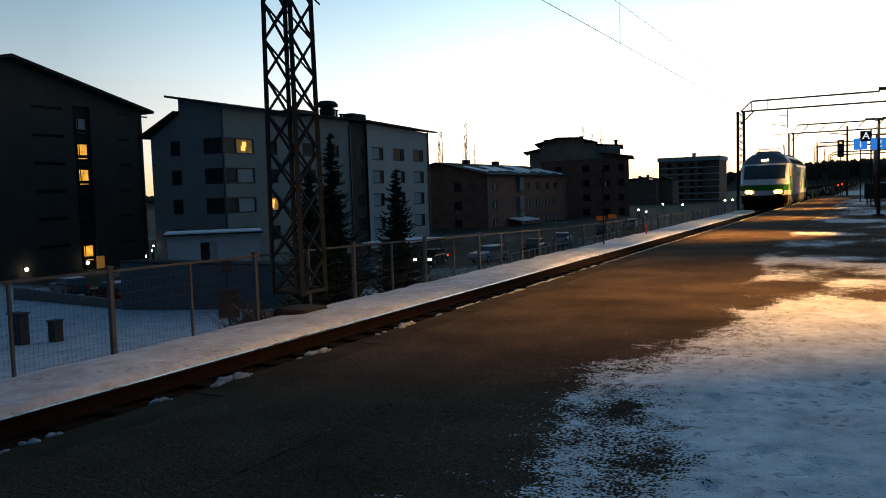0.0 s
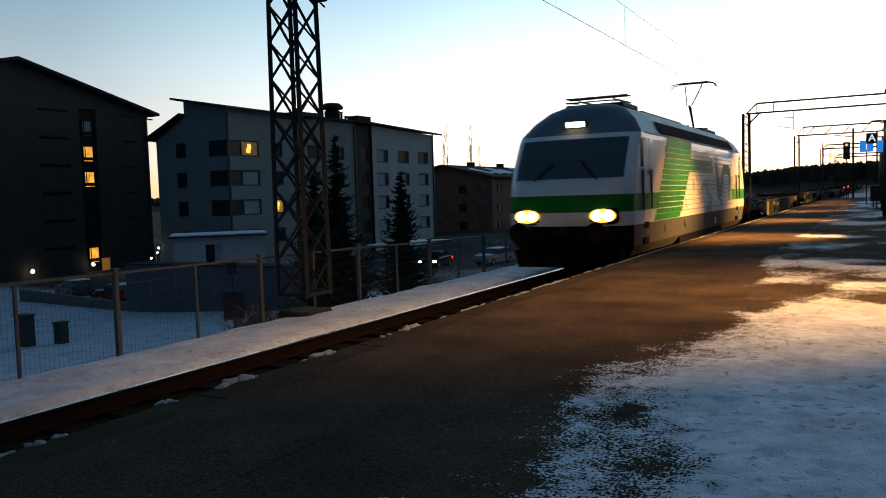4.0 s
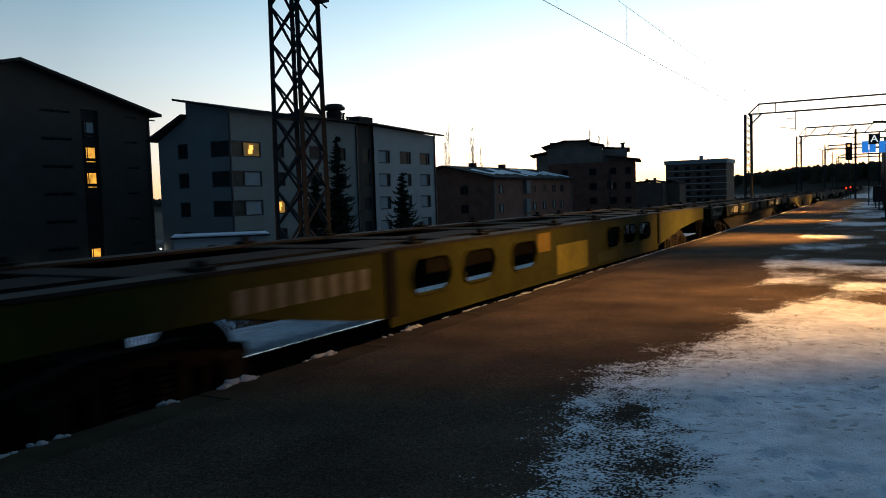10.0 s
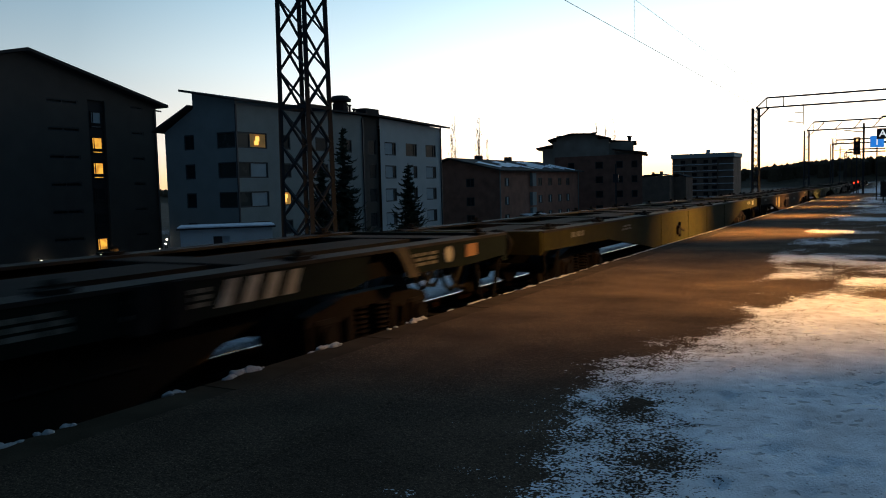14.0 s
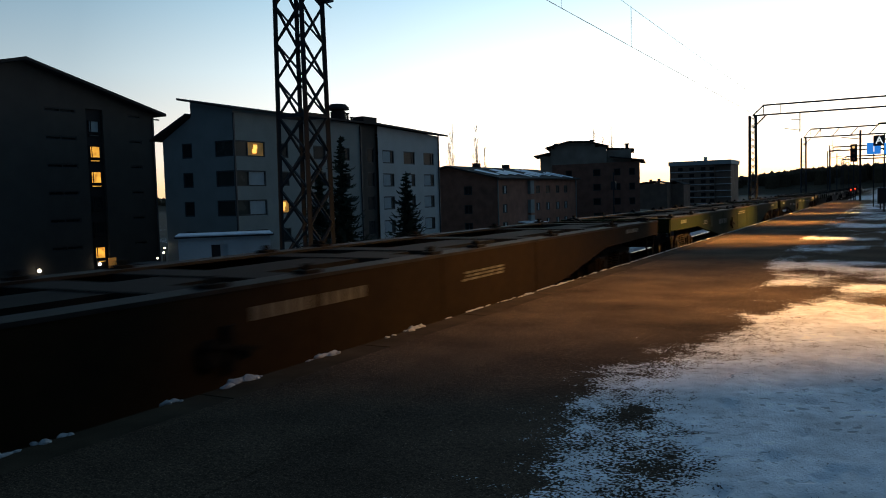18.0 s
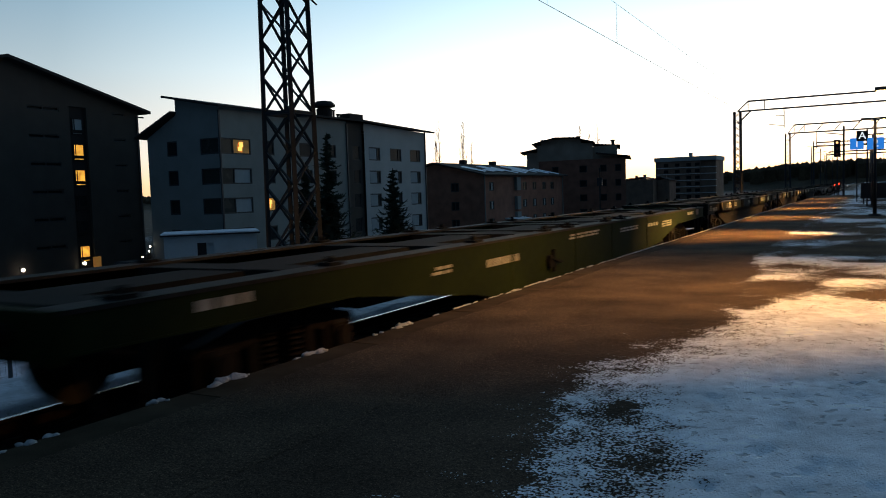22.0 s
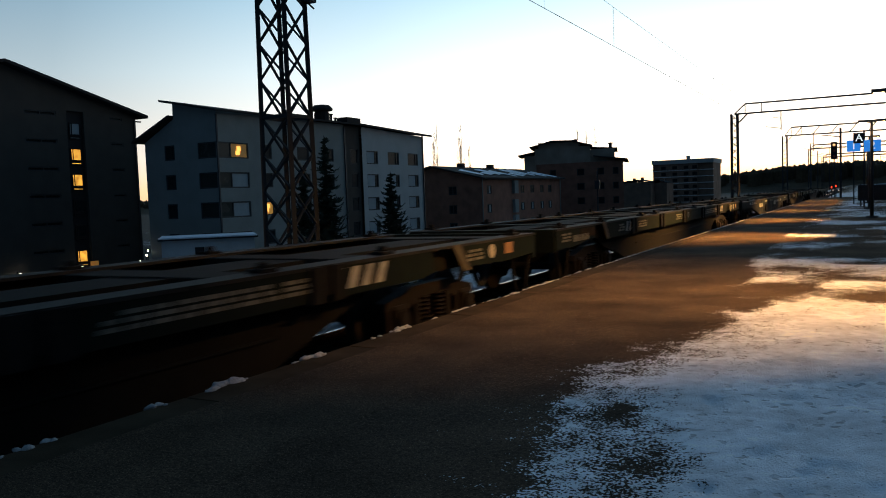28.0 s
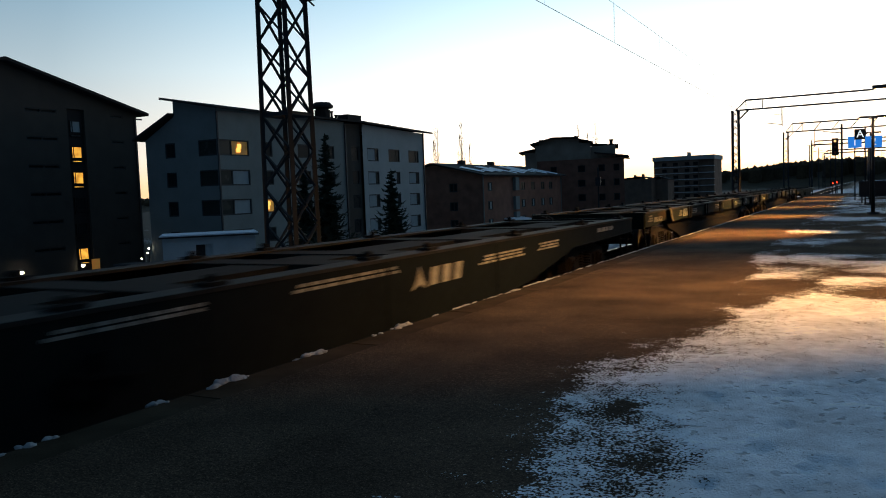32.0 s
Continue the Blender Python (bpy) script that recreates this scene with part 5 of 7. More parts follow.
def bushes():
    rng = random.Random(77)
    spots = [(-11.6, 5.2), (-10.2, 10.9), (-10.0, 11.4), (-10.4, 11.6), (-11.5, 13.5), (-11.6, 16.5), (-12.0, 19.5), (-12.5, 23), (-12.3, 27)]
    for x, y in spots:
        z0 = ground_z(x, y)
        root = thing("bare_bush", x, y, z0, "leafless bush poking out of the snow by the fence", "bush", group="bushes by the fence")
        bm = bmesh.new()
        for i in range(26):
            a = Vector((rng.uniform(-0.2, 0.2), rng.uniform(-0.2, 0.2), -0.1))
            b = a + Vector((rng.uniform(-0.45, 0.45), rng.uniform(-0.45, 0.45), rng.uniform(0.25, 0.6)))
            rod(bm, a, b, 0.012, 0.005, seg=3)
            for j in range(3):
                c = a.lerp(b, rng.uniform(0.4, 0.95))
                rod(bm, c, c + Vector((rng.uniform(-0.3, 0.3), rng.uniform(-0.3, 0.3), rng.uniform(0.05, 0.2))), 0.006, 0.003, seg=3)
        part("stem", bm, M_TWIG, root)


bushes()

# brown is lightened to stand in for the haze glow over the ridge
M_WOODS = mat("far_woods", (0.085, 0.058, 0.034), 1.0, vary=0.5, scale=0.05, fine=0.4, bump=0)


def tree_cone(bm, x, y, z0, z1, r0, r1):
    lo = [bm.verts.new((x + r0 * math.cos(a), y + r0 * math.sin(a), z0)) for a in (0, 1.26, 2.51, 3.77, 5.03)]
    hi = [bm.verts.new((x + r1 * math.cos(a), y + r1 * math.sin(a), z1 - r1)) for a in (0, 1.26, 2.51, 3.77, 5.03)]
    tip = bm.verts.new((x, y, z1))
    for i in range(5):
        bm.faces.new((lo[i], lo[(i + 1) % 5], hi[(i + 1) % 5], hi[i]))
        bm.faces.new((hi[i], hi[(i + 1) % 5], tip))


def far_woods():
    rng = random.Random(5)
    bm = bmesh.new()
    for k in range(3400):
        az = radians(-75 + 150 * k / 3400)
        r = rng.uniform(820, 980)
        deg = math.degrees(az)
        hill = 8.5 + 13.5 * math.exp(-(deg / 9.0) ** 2) + 1.2 * math.sin(deg * 0.31)
        hgt = hill + rng.uniform(-1.0, 0.7) + 0.8 * wob(deg, 0, 1.3)
        x, y = -r * math.sin(az), r * math.cos(az)
        w = rng.uniform(4.5, 9.0)
        tree_cone(bm, x, y, -12, hgt, w, w * 0.62)
    tagged(part("far_woods", bm, M_WOODS), "dark wooded ridge along the horizon", "woods", kind="stuff")
    bm = bmesh.new()
    pts = []
    for k in range(61):
        az = radians(-78 + 156 * k / 60)
        deg = math.degrees(az)
        hill = 8.6 + 13.5 * math.exp(-(deg / 9.0) ** 2) + 1.2 * math.sin(deg * 0.31)
        pts.append((az, hill))
    rows2 = []
    for r, s in ((760, -1), (900, 0.9), (1000, 1.0)):
        rows2.append([bm.verts.new((-r * math.sin(a), r * math.cos(a), -8 if s < 0 else h * s)) for a, h in pts])
    for a, b in zip(rows2, rows2[1:]):
        for i in range(60):
            bm.faces.new((a[i], a[i + 1], b[i + 1], b[i]))
    tagged(part("far_ridge", bm, M_WOODS), "dark wooded hill far behind the railway", "hill", kind="backdrop")


far_woods()


def unseen_woods():
    """Unseen tree belt added out of view to block the low eastern sky."""
    rng = random.Random(9)
    bm = bmesh.new()
    for k in range(165):
        y = -40 + 2 * k
        for x in (26, 30):
            w, h = rng.uniform(2.0, 3.4), rng.uniform(11, 16)
            tree_cone(bm, x + rng.uniform(-1.5, 1.5) + 0.06 * max(0, y - 60), y, -1.5, h - 1.5, w, w * 0.3)
    tagged(part("unseen_woods", bm, M_WOODS), "unseen belt of trees added to block low eastern light", "woods", kind="stuff")


unseen_woods()



# ---- yard and street beyond the fence ----
M_CARDARK = mat("dark_car_paint", (0.02, 0.022, 0.025), 0.25, vary=0.1, bump=0, coat=0.4)
M_CARRED = mat("dark_red_car_paint", (0.10, 0.015, 0.012), 0.25, vary=0.1, bump=0, coat=0.4)
M_CARSILVER = mat("silver_car_paint", (0.32, 0.33, 0.34), 0.3, 0.4, vary=0.1, bump=0, coat=0.4)
M_LAMPWHITE = mat("street_light_glow", (1.0, 0.86, 0.62), 0.4, vary=0, bump=0, emit=9)
M_TAIL = mat("tail_light_glow", (1.0, 0.04, 0.015), 0.4, vary=0, bump=0, emit=4)
M_SIGNORANGE = mat("orange_sign_glow", (1.0, 0.22, 0.03), 0.4, vary=0.1, bump=0, emit=0.05)


def car(x, y, rz, paint, label, snowy=False, lit=False):
    root = thing("parked_car", x, y, ground_z(x, y), label, "car", group="cars beyond the fence", rz=rz)
    bm = bmesh.new()
    prism(bm, [(-2.15, 0.28), (2.15, 0.28), (2.2, 0.55), (2.1, 0.86), (1.05, 0.95), (-2.05, 0.98), (-2.2, 0.6)], -0.86, 0.86)
    part("body", bm, paint, root)
    bm = bmesh.new()
    prism(bm, [(1.05, 0.95), (0.35, 1.42), (-1.45, 1.45), (-2.0, 0.98)], -0.72, 0.72)
    part("cabin", bm, M_GLASS, root)
    bm = bmesh.new()
    prism(bm, [(0.38, 1.42), (0.30, 1.47), (-1.40, 1.50), (-1.5, 1.44)], -0.70, 0.70)
    part("roof", bm, M_SNOW if snowy else paint, root)
    if snowy:
        bm = bmesh.new()
        prism(bm, [(2.05, 0.87), (1.1, 0.955), (1.12, 1.03), (2.0, 0.95)], -0.78, 0.78)
        part("snow_on_bonnet", bm, M_SNOW, root)
    for yy in (-1.35, 1.35):
        for s in (-1, 1):
            bm = bmesh.new()
            rod(bm, (s * 0.70, yy, 0.32), (s * 0.88, yy, 0.32), 0.32, seg=18)
            wheel = part("wheel", bm, M_RUBBER, root)
            bm = bmesh.new()
            rod(bm, (s * 0.88, yy, 0.32), (s * 0.89, yy, 0.32), 0.2, seg=12)
            part("rim", bm, M_GALV, wheel)
    for s in (-1, 1):
        bm = bmesh.new()
        box(bm, s * 0.72 - 0.15, s * 0.72 + 0.15, 2.02, 2.2, 0.62, 0.80)
        part("headlight", bm, M_LAMPWHITE if lit else M_BLIND, root)
        bm = bmesh.new()
        box(bm, s * 0.72 - 0.15, s * 0.72 + 0.15, -2.21, -1.98, 0.66, 0.88)
        part("tail_light", bm, M_TAIL if lit else M_AMBER, root)


car(-36.4, 65.0, 187, M_CARDARK, "dark parked car with its lights on beyond the fence", lit=True)
car(-35.6, 53.5, 200, M_CARDARK, "dark parked car beyond the fence")
car(-30.8, 66.0, 170, M_CARSILVER, "silver parked car beyond the fence", snowy=True)
car(-29.6, 74.5, 10, M_CARDARK, "dark parked car beyond the fence")
car(-30.2, 84.0, 12, M_CARSILVER, "silver parked car beyond the fence", snowy=True)
car(-29.0, 96.0, 10, M_CARDARK, "dark parked car beyond the fence")
car(-30.0, 112.0, 10, M_CARSILVER, "silver parked car beyond the fence", snowy=True)
car(-47.6, 38.4, 80, M_CARRED, "dark red parked car covered with snow", snowy=True)
car(-54.0, 39.5, 70, M_CARDARK, "dark parked car covered with snow", snowy=True)


def street_lamp(az, el, dist, name="street_lamp"):
    x, y = -dist * math.sin(radians(az)), dist * math.cos(radians(az))
    z = 1.343 + dist * math.tan(radians(el))
    g = min(ground_z(x, y), z - 2.5)
    root = thing(name, x, y, g, "slim street lamp with a small bright head", "street lamp", group="street lamps")
    bm = bmesh.new()
    rod(bm, (0, 0, 0), (0, 0, z - g), 0.07, 0.05)
    part("pole", bm, M_POST, root)
    bm = bmesh.new()
    r = 0.0011 * dist
    bmesh.ops.create_icosphere(bm, subdivisions=2, radius=r, matrix=Matrix.Translation((0, 0, z - g + r)))
    part("head", bm, M_LAMPWHITE, root, smooth=True)


for az, el, dist in ((14.43, -1.60, 140), (12.78, -1.25, 165), (11.46, -1.32, 165), (8.69, -1.10, 190), (8.19, -1.08, 200), (48.5, -2.95, 86), (48.6, -3.25, 88), (49.0, -3.62, 84), (13.9, -1.75, 150)):
    street_lamp(az, el, dist)


def wall_lamp(y, z):
    root = thing("wall_lamp", -73.9, y, z, "bright round wall lamp by the entrance", "wall lamp", group="wall lamps")
    bm = bmesh.new()
    box(bm, -0.1, 0.1, -0.12, 0.12, -0.2, 0.35)
    part("bracket", bm, M_POST, root)
    bm = bmesh.new()
    bmesh.ops.create_icosphere(bm, subdivisions=2, radius=0.18, matrix=Matrix.Translation((0.32, 0, 0)))
    part("globe", bm, M_LAMPWHITE, root, smooth=True)


wall_lamp(49.2, -4.8)
wall_lamp(56.2, -4.75)


def small_yard_things():
    # slim post on the snow bank
    root = thing("marker_post", -8.45, 27.9, -0.75, "slim dark post standing in the snow bank", "post")
    bm = bmesh.new()
    rod(bm, (0, 0, -0.2), (0, 0, 2.85), 0.028, seg=8)
    part("pole", bm, M_POST, root)
    bm = bmesh.new()
    box(bm, -0.09, 0.09, -0.05, 0.05, 2.2, 2.5)
    part("plate", bm, M_POST, root)
    root = thing("red_marker", -8.3, 33.5, -0.75, "short red marker stake in the snow", "marker")
    bm = bmesh.new()
    rod(bm, (0, 0, -0.2), (0, 0, 0.55), 0.03, seg=8)
    part("stake", bm, mat("red_stake", (0.5, 0.07, 0.04), 0.6, vary=0.1), root)
    # yard sign
    z = ground_z(-22, 23)
    root = thing("yard_sign", -22.0, 23.0, z, "dark notice board on a slim post in the yard", "sign", rz=45)
    bm = bmesh.new()
    rod(bm, (0, 0, -0.1), (0, 0, 3.6), 0.04)
    part("post", bm, M_POST, root)
    bm = bmesh.new()
    box(bm, -0.4, 0.4, -0.06, -0.03, 1.5, 2.6)
    part("board", bm, M_POST, root)
    bm = bmesh.new()
    box(bm, -0.2, 0.2, -0.15, 0.15, 3.3, 3.75, bevel=0.03)
    part("lamp_box", bm, M_POST, root)
    # cabinets
    for x, y, w, hgt in ((-35.9, 23.4, 0.9, 1.5), (-34.6, 24.4, 0.5, 1.0)):
        root = thing("utility_cabinet", x, y, ground_z(x, y), "grey utility cabinet standing in the snow", "cabinet", group="utility cabinets")
        bm = bmesh.new()
        box(bm, -w / 2, w / 2, -0.25, 0.25, -0.1, hgt, bevel=0.03)
        part("body", bm, M_FRAME, root)
        bm = bmesh.new()
        box(bm, -w / 2 - 0.04, w / 2 + 0.04, -0.3, 0.3, hgt, hgt + 0.06)
        part("lid", bm, M_FRAME, root)
    root = thing("retaining_wall", -50.0, 36.2, ground_z(-50, 36.2), "low sloping concrete retaining wall topped with snow", "wall")
    inv = Matrix.Translation((50.0, -36.2, -ground_z(-50, 36.2)))
    f = Face(-57.0, 36.9, 14.0, -1.5)
    bm = bmesh.new()
    pts = [(0, -6.3), (13.9, -6.3), (13.9, -5.0), (0, -4.7)]
    front = [bm.verts.new(f.at(u, z)) for u, z in pts]
    back = [bm.verts.new(f.at(u, z, -0.35)) for u, z in pts]
    bm.faces.new(front)
    bm.faces.new(back[::-1])
    for i in range(4):
        bm.faces.new((front[i], back[i], back[(i + 1) % 4], front[(i + 1) % 4]))
    bmesh.ops.recalc_face_normals(bm, faces=bm.faces)
    part("wall", bm, M_EDGE, root).matrix_parent_inverse = inv
    # carport with snow on its roof
    z = ground_z(-38, 63)
    root = thing("carport", -38.0, 63.0, z, "open carport with a flat snow-covered roof", "carport")
    for a in (-1.8, 1.8):
        for b in (-3.5, 0, 3.5):
            bm = bmesh.new()
            bar(bm, (a, b, -0.1), (a, b, 2.3), 0.12)
            part("post", bm, M_POST, root)
    bm = bmesh.new()
    box(bm, -2.2, 2.2, -4, 4, 2.3, 2.45)
    part("roof", bm, M_ROOF, root)
    bm = bmesh.new()
    box(bm, -2.15, 2.15, -3.95, 3.95, 2.45, 2.58, bevel=0.03)
    part("snow_layer", bm, M_ROOFSNOW, root)
    # pale railing along the street
    z = ground_z(-26, 70)
    root = thing("street_railing", -26.0, 0, z, "pale upright railing along the street", "railing")
    for i in range(26):
        bm = bmesh.new()
        y = 60 + 1.3 * i
        bar(bm, (0, y, -0.1), (0, y, 1.15), 0.09)
        part("post", bm, M_PLASTERGREY, root)
    bm = bmesh.new()
    bar(bm, (0, 60, 1.1), (0, 92.5, 1.1), 0.07)
    part("top_rail", bm, M_PLASTERGREY, root)
    for i, y in enumerate((112.5, 118.5)):
        root = thing("shop_sign", -34.5, y, ground_z(-34.5, y), "small glowing orange sign on posts", "sign", group="orange signs", rz=-30)
        bm = bmesh.new()
        box(bm, -0.8, 0.8, -0.1, 0.1, 1.2, 1.8)
        part("panel", bm, M_SIGNORANGE, root)
        bm = bmesh.new()
        bar(bm, (0, 0.12, -0.1), (0, 0.12, 1.9), 0.1)
        part("post", bm, M_POST, root)


small_yard_things()

# ---- the train ----
Z0 = 0.583                      # rail head to platform level


def polyclip(pts, z0, z1):
    """The part of a (y, z) polygon between two heights."""
    def cut(ps, z, keep_above):
        out = []
        for a, b in zip(ps, ps[1:] + ps[:1]):
            ia, ib = (a[1] >= z) == keep_above or a[1] == z, (b[1] >= z) == keep_above or b[1] == z
            if ia:
                out.append(a)
            if ia != ib:
                t = (z - a[1]) / (b[1] - a[1])
                out.append((a[0] + t * (b[0] - a[0]), z))
        return out
    ps = cut(pts, z0, True)
    if len(ps) > 2:
        ps = cut(ps, z1, False)
    return ps if len(ps) > 2 else []


def wheelset(root, y, r, half, name="wheelset"):
    w = new(name)
    w.parent = root
    w.matrix_basis = pose(0, y, r)
    w.empty_display_size = 0.2
    bm = bmesh.new()
    rod(bm, (-half, 0, 0), (half, 0, 0), 0.08, seg=10)
    part("axle", bm, M_BLACK, w)
    for s in (-1, 1):
        bm = bmesh.new()
        rod(bm, (s * 0.73, 0, 0), (s * 0.86, 0, 0), r, seg=28)
        rod(bm, (s * 0.70, 0, 0), (s * 0.73, 0, 0), r + 0.03, seg=28)
        rod(bm, (s * 0.86, 0, 0), (s * 0.875, 0, 0), r * 0.8, r * 0.35, seg=20)
        for k in range(6):
            a = k * math.pi / 3
            box(bm, s * 0.87 - 0.01, s * 0.87 + 0.01, math.cos(a) * r * 0.6 - 0.04, math.cos(a) * r * 0.6 + 0.04, math.sin(a) * r * 0.6 - 0.04, math.sin(a) * r * 0.6 + 0.04)
        part("wheel", bm, M_WHEEL, w)
    return w


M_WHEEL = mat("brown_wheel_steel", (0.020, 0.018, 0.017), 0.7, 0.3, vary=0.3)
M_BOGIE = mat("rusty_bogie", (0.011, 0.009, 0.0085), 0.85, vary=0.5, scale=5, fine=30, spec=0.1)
WHEELS = []


def bogie(root, yc, base, r, bright=False):
    for s in (-1, 1):
        bm = bmesh.new()
        x0, x1 = sorted((s * 1.0, s * 1.17))
        h = base / 2
        prism(bm, [(yc - h - 0.30, r + 0.12), (yc - h + 0.3, r + 0.10), (yc - 0.35, r + 0.21), (yc + 0.35, r + 0.21), (yc + h - 0.3, r + 0.10), (yc + h + 0.30, r + 0.12), (yc + h + 0.26, r + 0.22), (yc + 0.5, r + 0.36), (yc - 0.5, r + 0.36), (yc - h - 0.26, r + 0.22)], x0, x1)
        prism(bm, [(yc - h + 0.12, r + 0.02), (yc - 0.42, r - 0.26), (yc + 0.42, r - 0.26), (yc + h - 0.12, r + 0.02), (yc + h - 0.12, r - 0.10), (yc + 0.45, r - 0.36), (yc - 0.45, r - 0.36), (yc - h + 0.12, r - 0.10)], x0, x1)
        for q in (-0.42, 0.42):
            box(bm, x0, x1, yc + q - 0.06, yc + q + 0.06, r - 0.27, r + 0.24)
        for q in (-h, h):
            box(bm, x0, x1, yc + q - 0.26, yc + q - 0.17, r - 0.14, r + 0.14)
            box(bm, x0, x1, yc + q + 0.17, yc + q + 0.26, r - 0.14, r + 0.14)
        part("bogie_frame", bm, M_BOGIE if not bright else M_BLACK, root)
        for k in (-1, 1):
            bm = bmesh.new()
            xa, xb = sorted((s * 1.10, s * 1.24))
            box(bm, xa, xb, yc + k * base / 2 - 0.17, yc + k * base / 2 + 0.17, r - 0.17, r + 0.17, bevel=0.04)
            rod(bm, (xb if s > 0 else xa, yc + k * base / 2, r), ((xb if s > 0 else xa) + s * 0.04, yc + k * base / 2, r), 0.12, seg=12)
            part("axle_box", bm, M_BOGIE, root)
        for off in (-0.2, 0.2):
            bm = bmesh.new()
            lathe(bm, s * 1.12, yc + off, [(0.10 if k % 2 else 0.06, r - 0.16 + 0.027 * k) for k in range(15)], 10)
            part("spring", bm, M_BOGIE, root)
    bm = bmesh.new()
    box(bm, -1.0, 1.0, yc - 0.25, yc + 0.25, r - 0.1, r + 0.25)
    part("bolster", bm, M_BLACK, root)
    for k in (-1, 1):
        WHEELS.append((wheelset(root, yc + k * base / 2, r, 1.0), r))


# ---- locomotive ----
def loco():
    root = thing("locomotive", TRACK, 0, RAILTOP, "white electric locomotive with green stripes and grey skirt, headlights lit", "locomotive")
    HL = 8.75
    # height, half width, distance of the end face from the end, rounding of the end corners
    lev = [(0.42, 1.25, 0.50, 0.34), (0.66, 1.44, 0.22, 0.36), (1.16, 1.49, 0.04, 0.40), (1.47, 1.50, 0.0, 0.40), (1.86, 1.50, 0.04, 0.40), (2.22, 1.50, 0.16, 0.40), (2.72, 1.50, 0.44, 0.38), (3.14, 1.50, 0.72, 0.36), (3.27, 1.49, 0.82, 0.36), (3.62, 1.26, 1.14, 0.36), (3.90, 0.95, 1.45, 0.36), (4.04, 0.62, 1.75, 0.34)]
    gs = [-1, -0.96, -0.88, -0.75, -0.5, -0.25, 0, 0.25, 0.5, 0.75, 0.88, 0.96, 1]

    def end_y(i, g):
        z, hw, back, rnd = lev[i]
        return HL - back - rnd * abs(g) ** 5

    def tone(i):
        return 4 if i < 2 else (2 if i >= 8 else (3 if i == 3 else 0))
    bm = bmesh.new()
    F = [[bm.verts.new((lev[i][1] * g, -end_y(i, g), lev[i][0])) for g in gs] for i in range(len(lev))]
    R = [[bm.verts.new((lev[i][1] * g, end_y(i, g), lev[i][0])) for g in gs] for i in range(len(lev))]
    n = len(gs)
    for i in range(len(lev) - 1):
        for j in range(n - 1):
            a = bm.faces.new((F[i][j], F[i][j + 1], F[i + 1][j + 1], F[i + 1][j]))
            b = bm.faces.new((R[i][j], R[i + 1][j], R[i + 1][j + 1], R[i][j + 1]))
            a.material_index = b.material_index = tone(i)
            a.smooth = b.smooth = True
        for j in (0, n - 1):
            a = bm.faces.new((F[i][j], F[i + 1][j], R[i + 1][j], R[i][j]))
            a.material_index = 1 if i < 2 else (2 if i >= 8 else 0)
    for row in (0, len(lev) - 1):
        for j in range(n - 1):
            bm.faces.new((F[row][j], F[row][j + 1], R[row][j + 1], R[row][j])).material_index = 2 if row else 1
    bmesh.ops.recalc_face_normals(bm, faces=bm.faces)
    part("body", bm, [M_WHITE, M_GREY, M_ROOFGREY, M_GREEN, M_BLACK], root)

    # ribbed side panels, each rib a strip, with the livery painted on them
    bands = []
    z = 1.34
    while z < 2.98:
        bands.append((z, z + 0.131))
        z += 0.140
    y0, y1 = -5.3, 5.42
    smooth_bands = [(1.16, 1.335), (2.99, 3.26)]
    green = [
        # broad slanted block from the skirt to the roof edge, then the shoulder stripe
        [(-6.55, 1.18), (-3.70, 1.18), (-2.42, 2.45), (-2.05, 3.25), (-5.05, 3.25)],
        [(-2.70, 2.40), (1.30, 2.40), (1.07, 2.78), (-2.42, 2.78)],
        # plain zigzag ribbon in place of an emblem
        [(1.56, 2.74), (2.03, 2.74), (2.61, 1.98), (2.55, 1.48), (2.35, 1.56)],
        [(2.55, 1.48), (2.77, 1.51), (2.96, 1.73), (3.25, 2.08), (3.37, 2.30), (3.05, 2.56), (2.61, 1.98)],
        [(3.05, 2.56), (3.37, 2.30), (3.59, 2.38), (4.23, 2.38), (4.59, 2.65), (4.04, 2.75), (3.26, 2.74)],
        [(4.23, 2.38), (4.42, 2.30), (4.33, 1.47), (4.74, 1.45), (4.85, 2.10), (4.82, 2.45), (4.59, 2.65)],
        [(5.0, 1.86), (5.43, 1.86), (5.43, 1.47), (5.17, 1.47)],
    ]
    lower = [[(-8.33, 1.47), (-6.10, 1.47), (-5.9, 1.86), (-8.29, 1.86)], [(5.43, 1.47), (8.33, 1.47), (8.29, 1.86), (5.43, 1.86)]]
    for s in (-1, 1):
        for a, b in bands:
            bm = bmesh.new()
            for yy0, yy1 in ((y0, y1),):
                ring = [(1.5035, a), (1.512, a), (1.5215, a + 0.012), (1.5215, b - 0.014), (1.5035, b)]
                e0 = [bm.verts.new((s * x, yy0, z)) for x, z in ring]
                e1 = [bm.verts.new((s * x, yy1, z)) for x, z in ring]
                bm.faces.new(e0)
                bm.faces.new(e1[::-1])
                for i in range(5):
                    bm.faces.new((e0[i], e1[i], e1[(i + 1) % 5], e0[(i + 1) % 5]))
            bmesh.ops.recalc_face_normals(bm, faces=bm.faces)
            part("side_rib", bm, M_WHITE, root)
        # grey sheet behind the ribs, drawn as the shade in their grooves
        bm = bmesh.new()
        box(bm, *sorted((s * 1.4985, s * 1.5032)), y0, y1, bands[0][0] - 0.012, bands[-1][1] + 0.012)
        part("groove_shade", bm, M_GROOVESHADE, root, "grey sheet standing in for shade in the rib grooves")
        bm = bmesh.new()
        for poly in green:
            for a, b in bands + smooth_bands:
                q = polyclip(poly, a + 0.006, b - 0.012)
                if q:
                    off = 1.502 if (a, b) in smooth_bands else 1.523
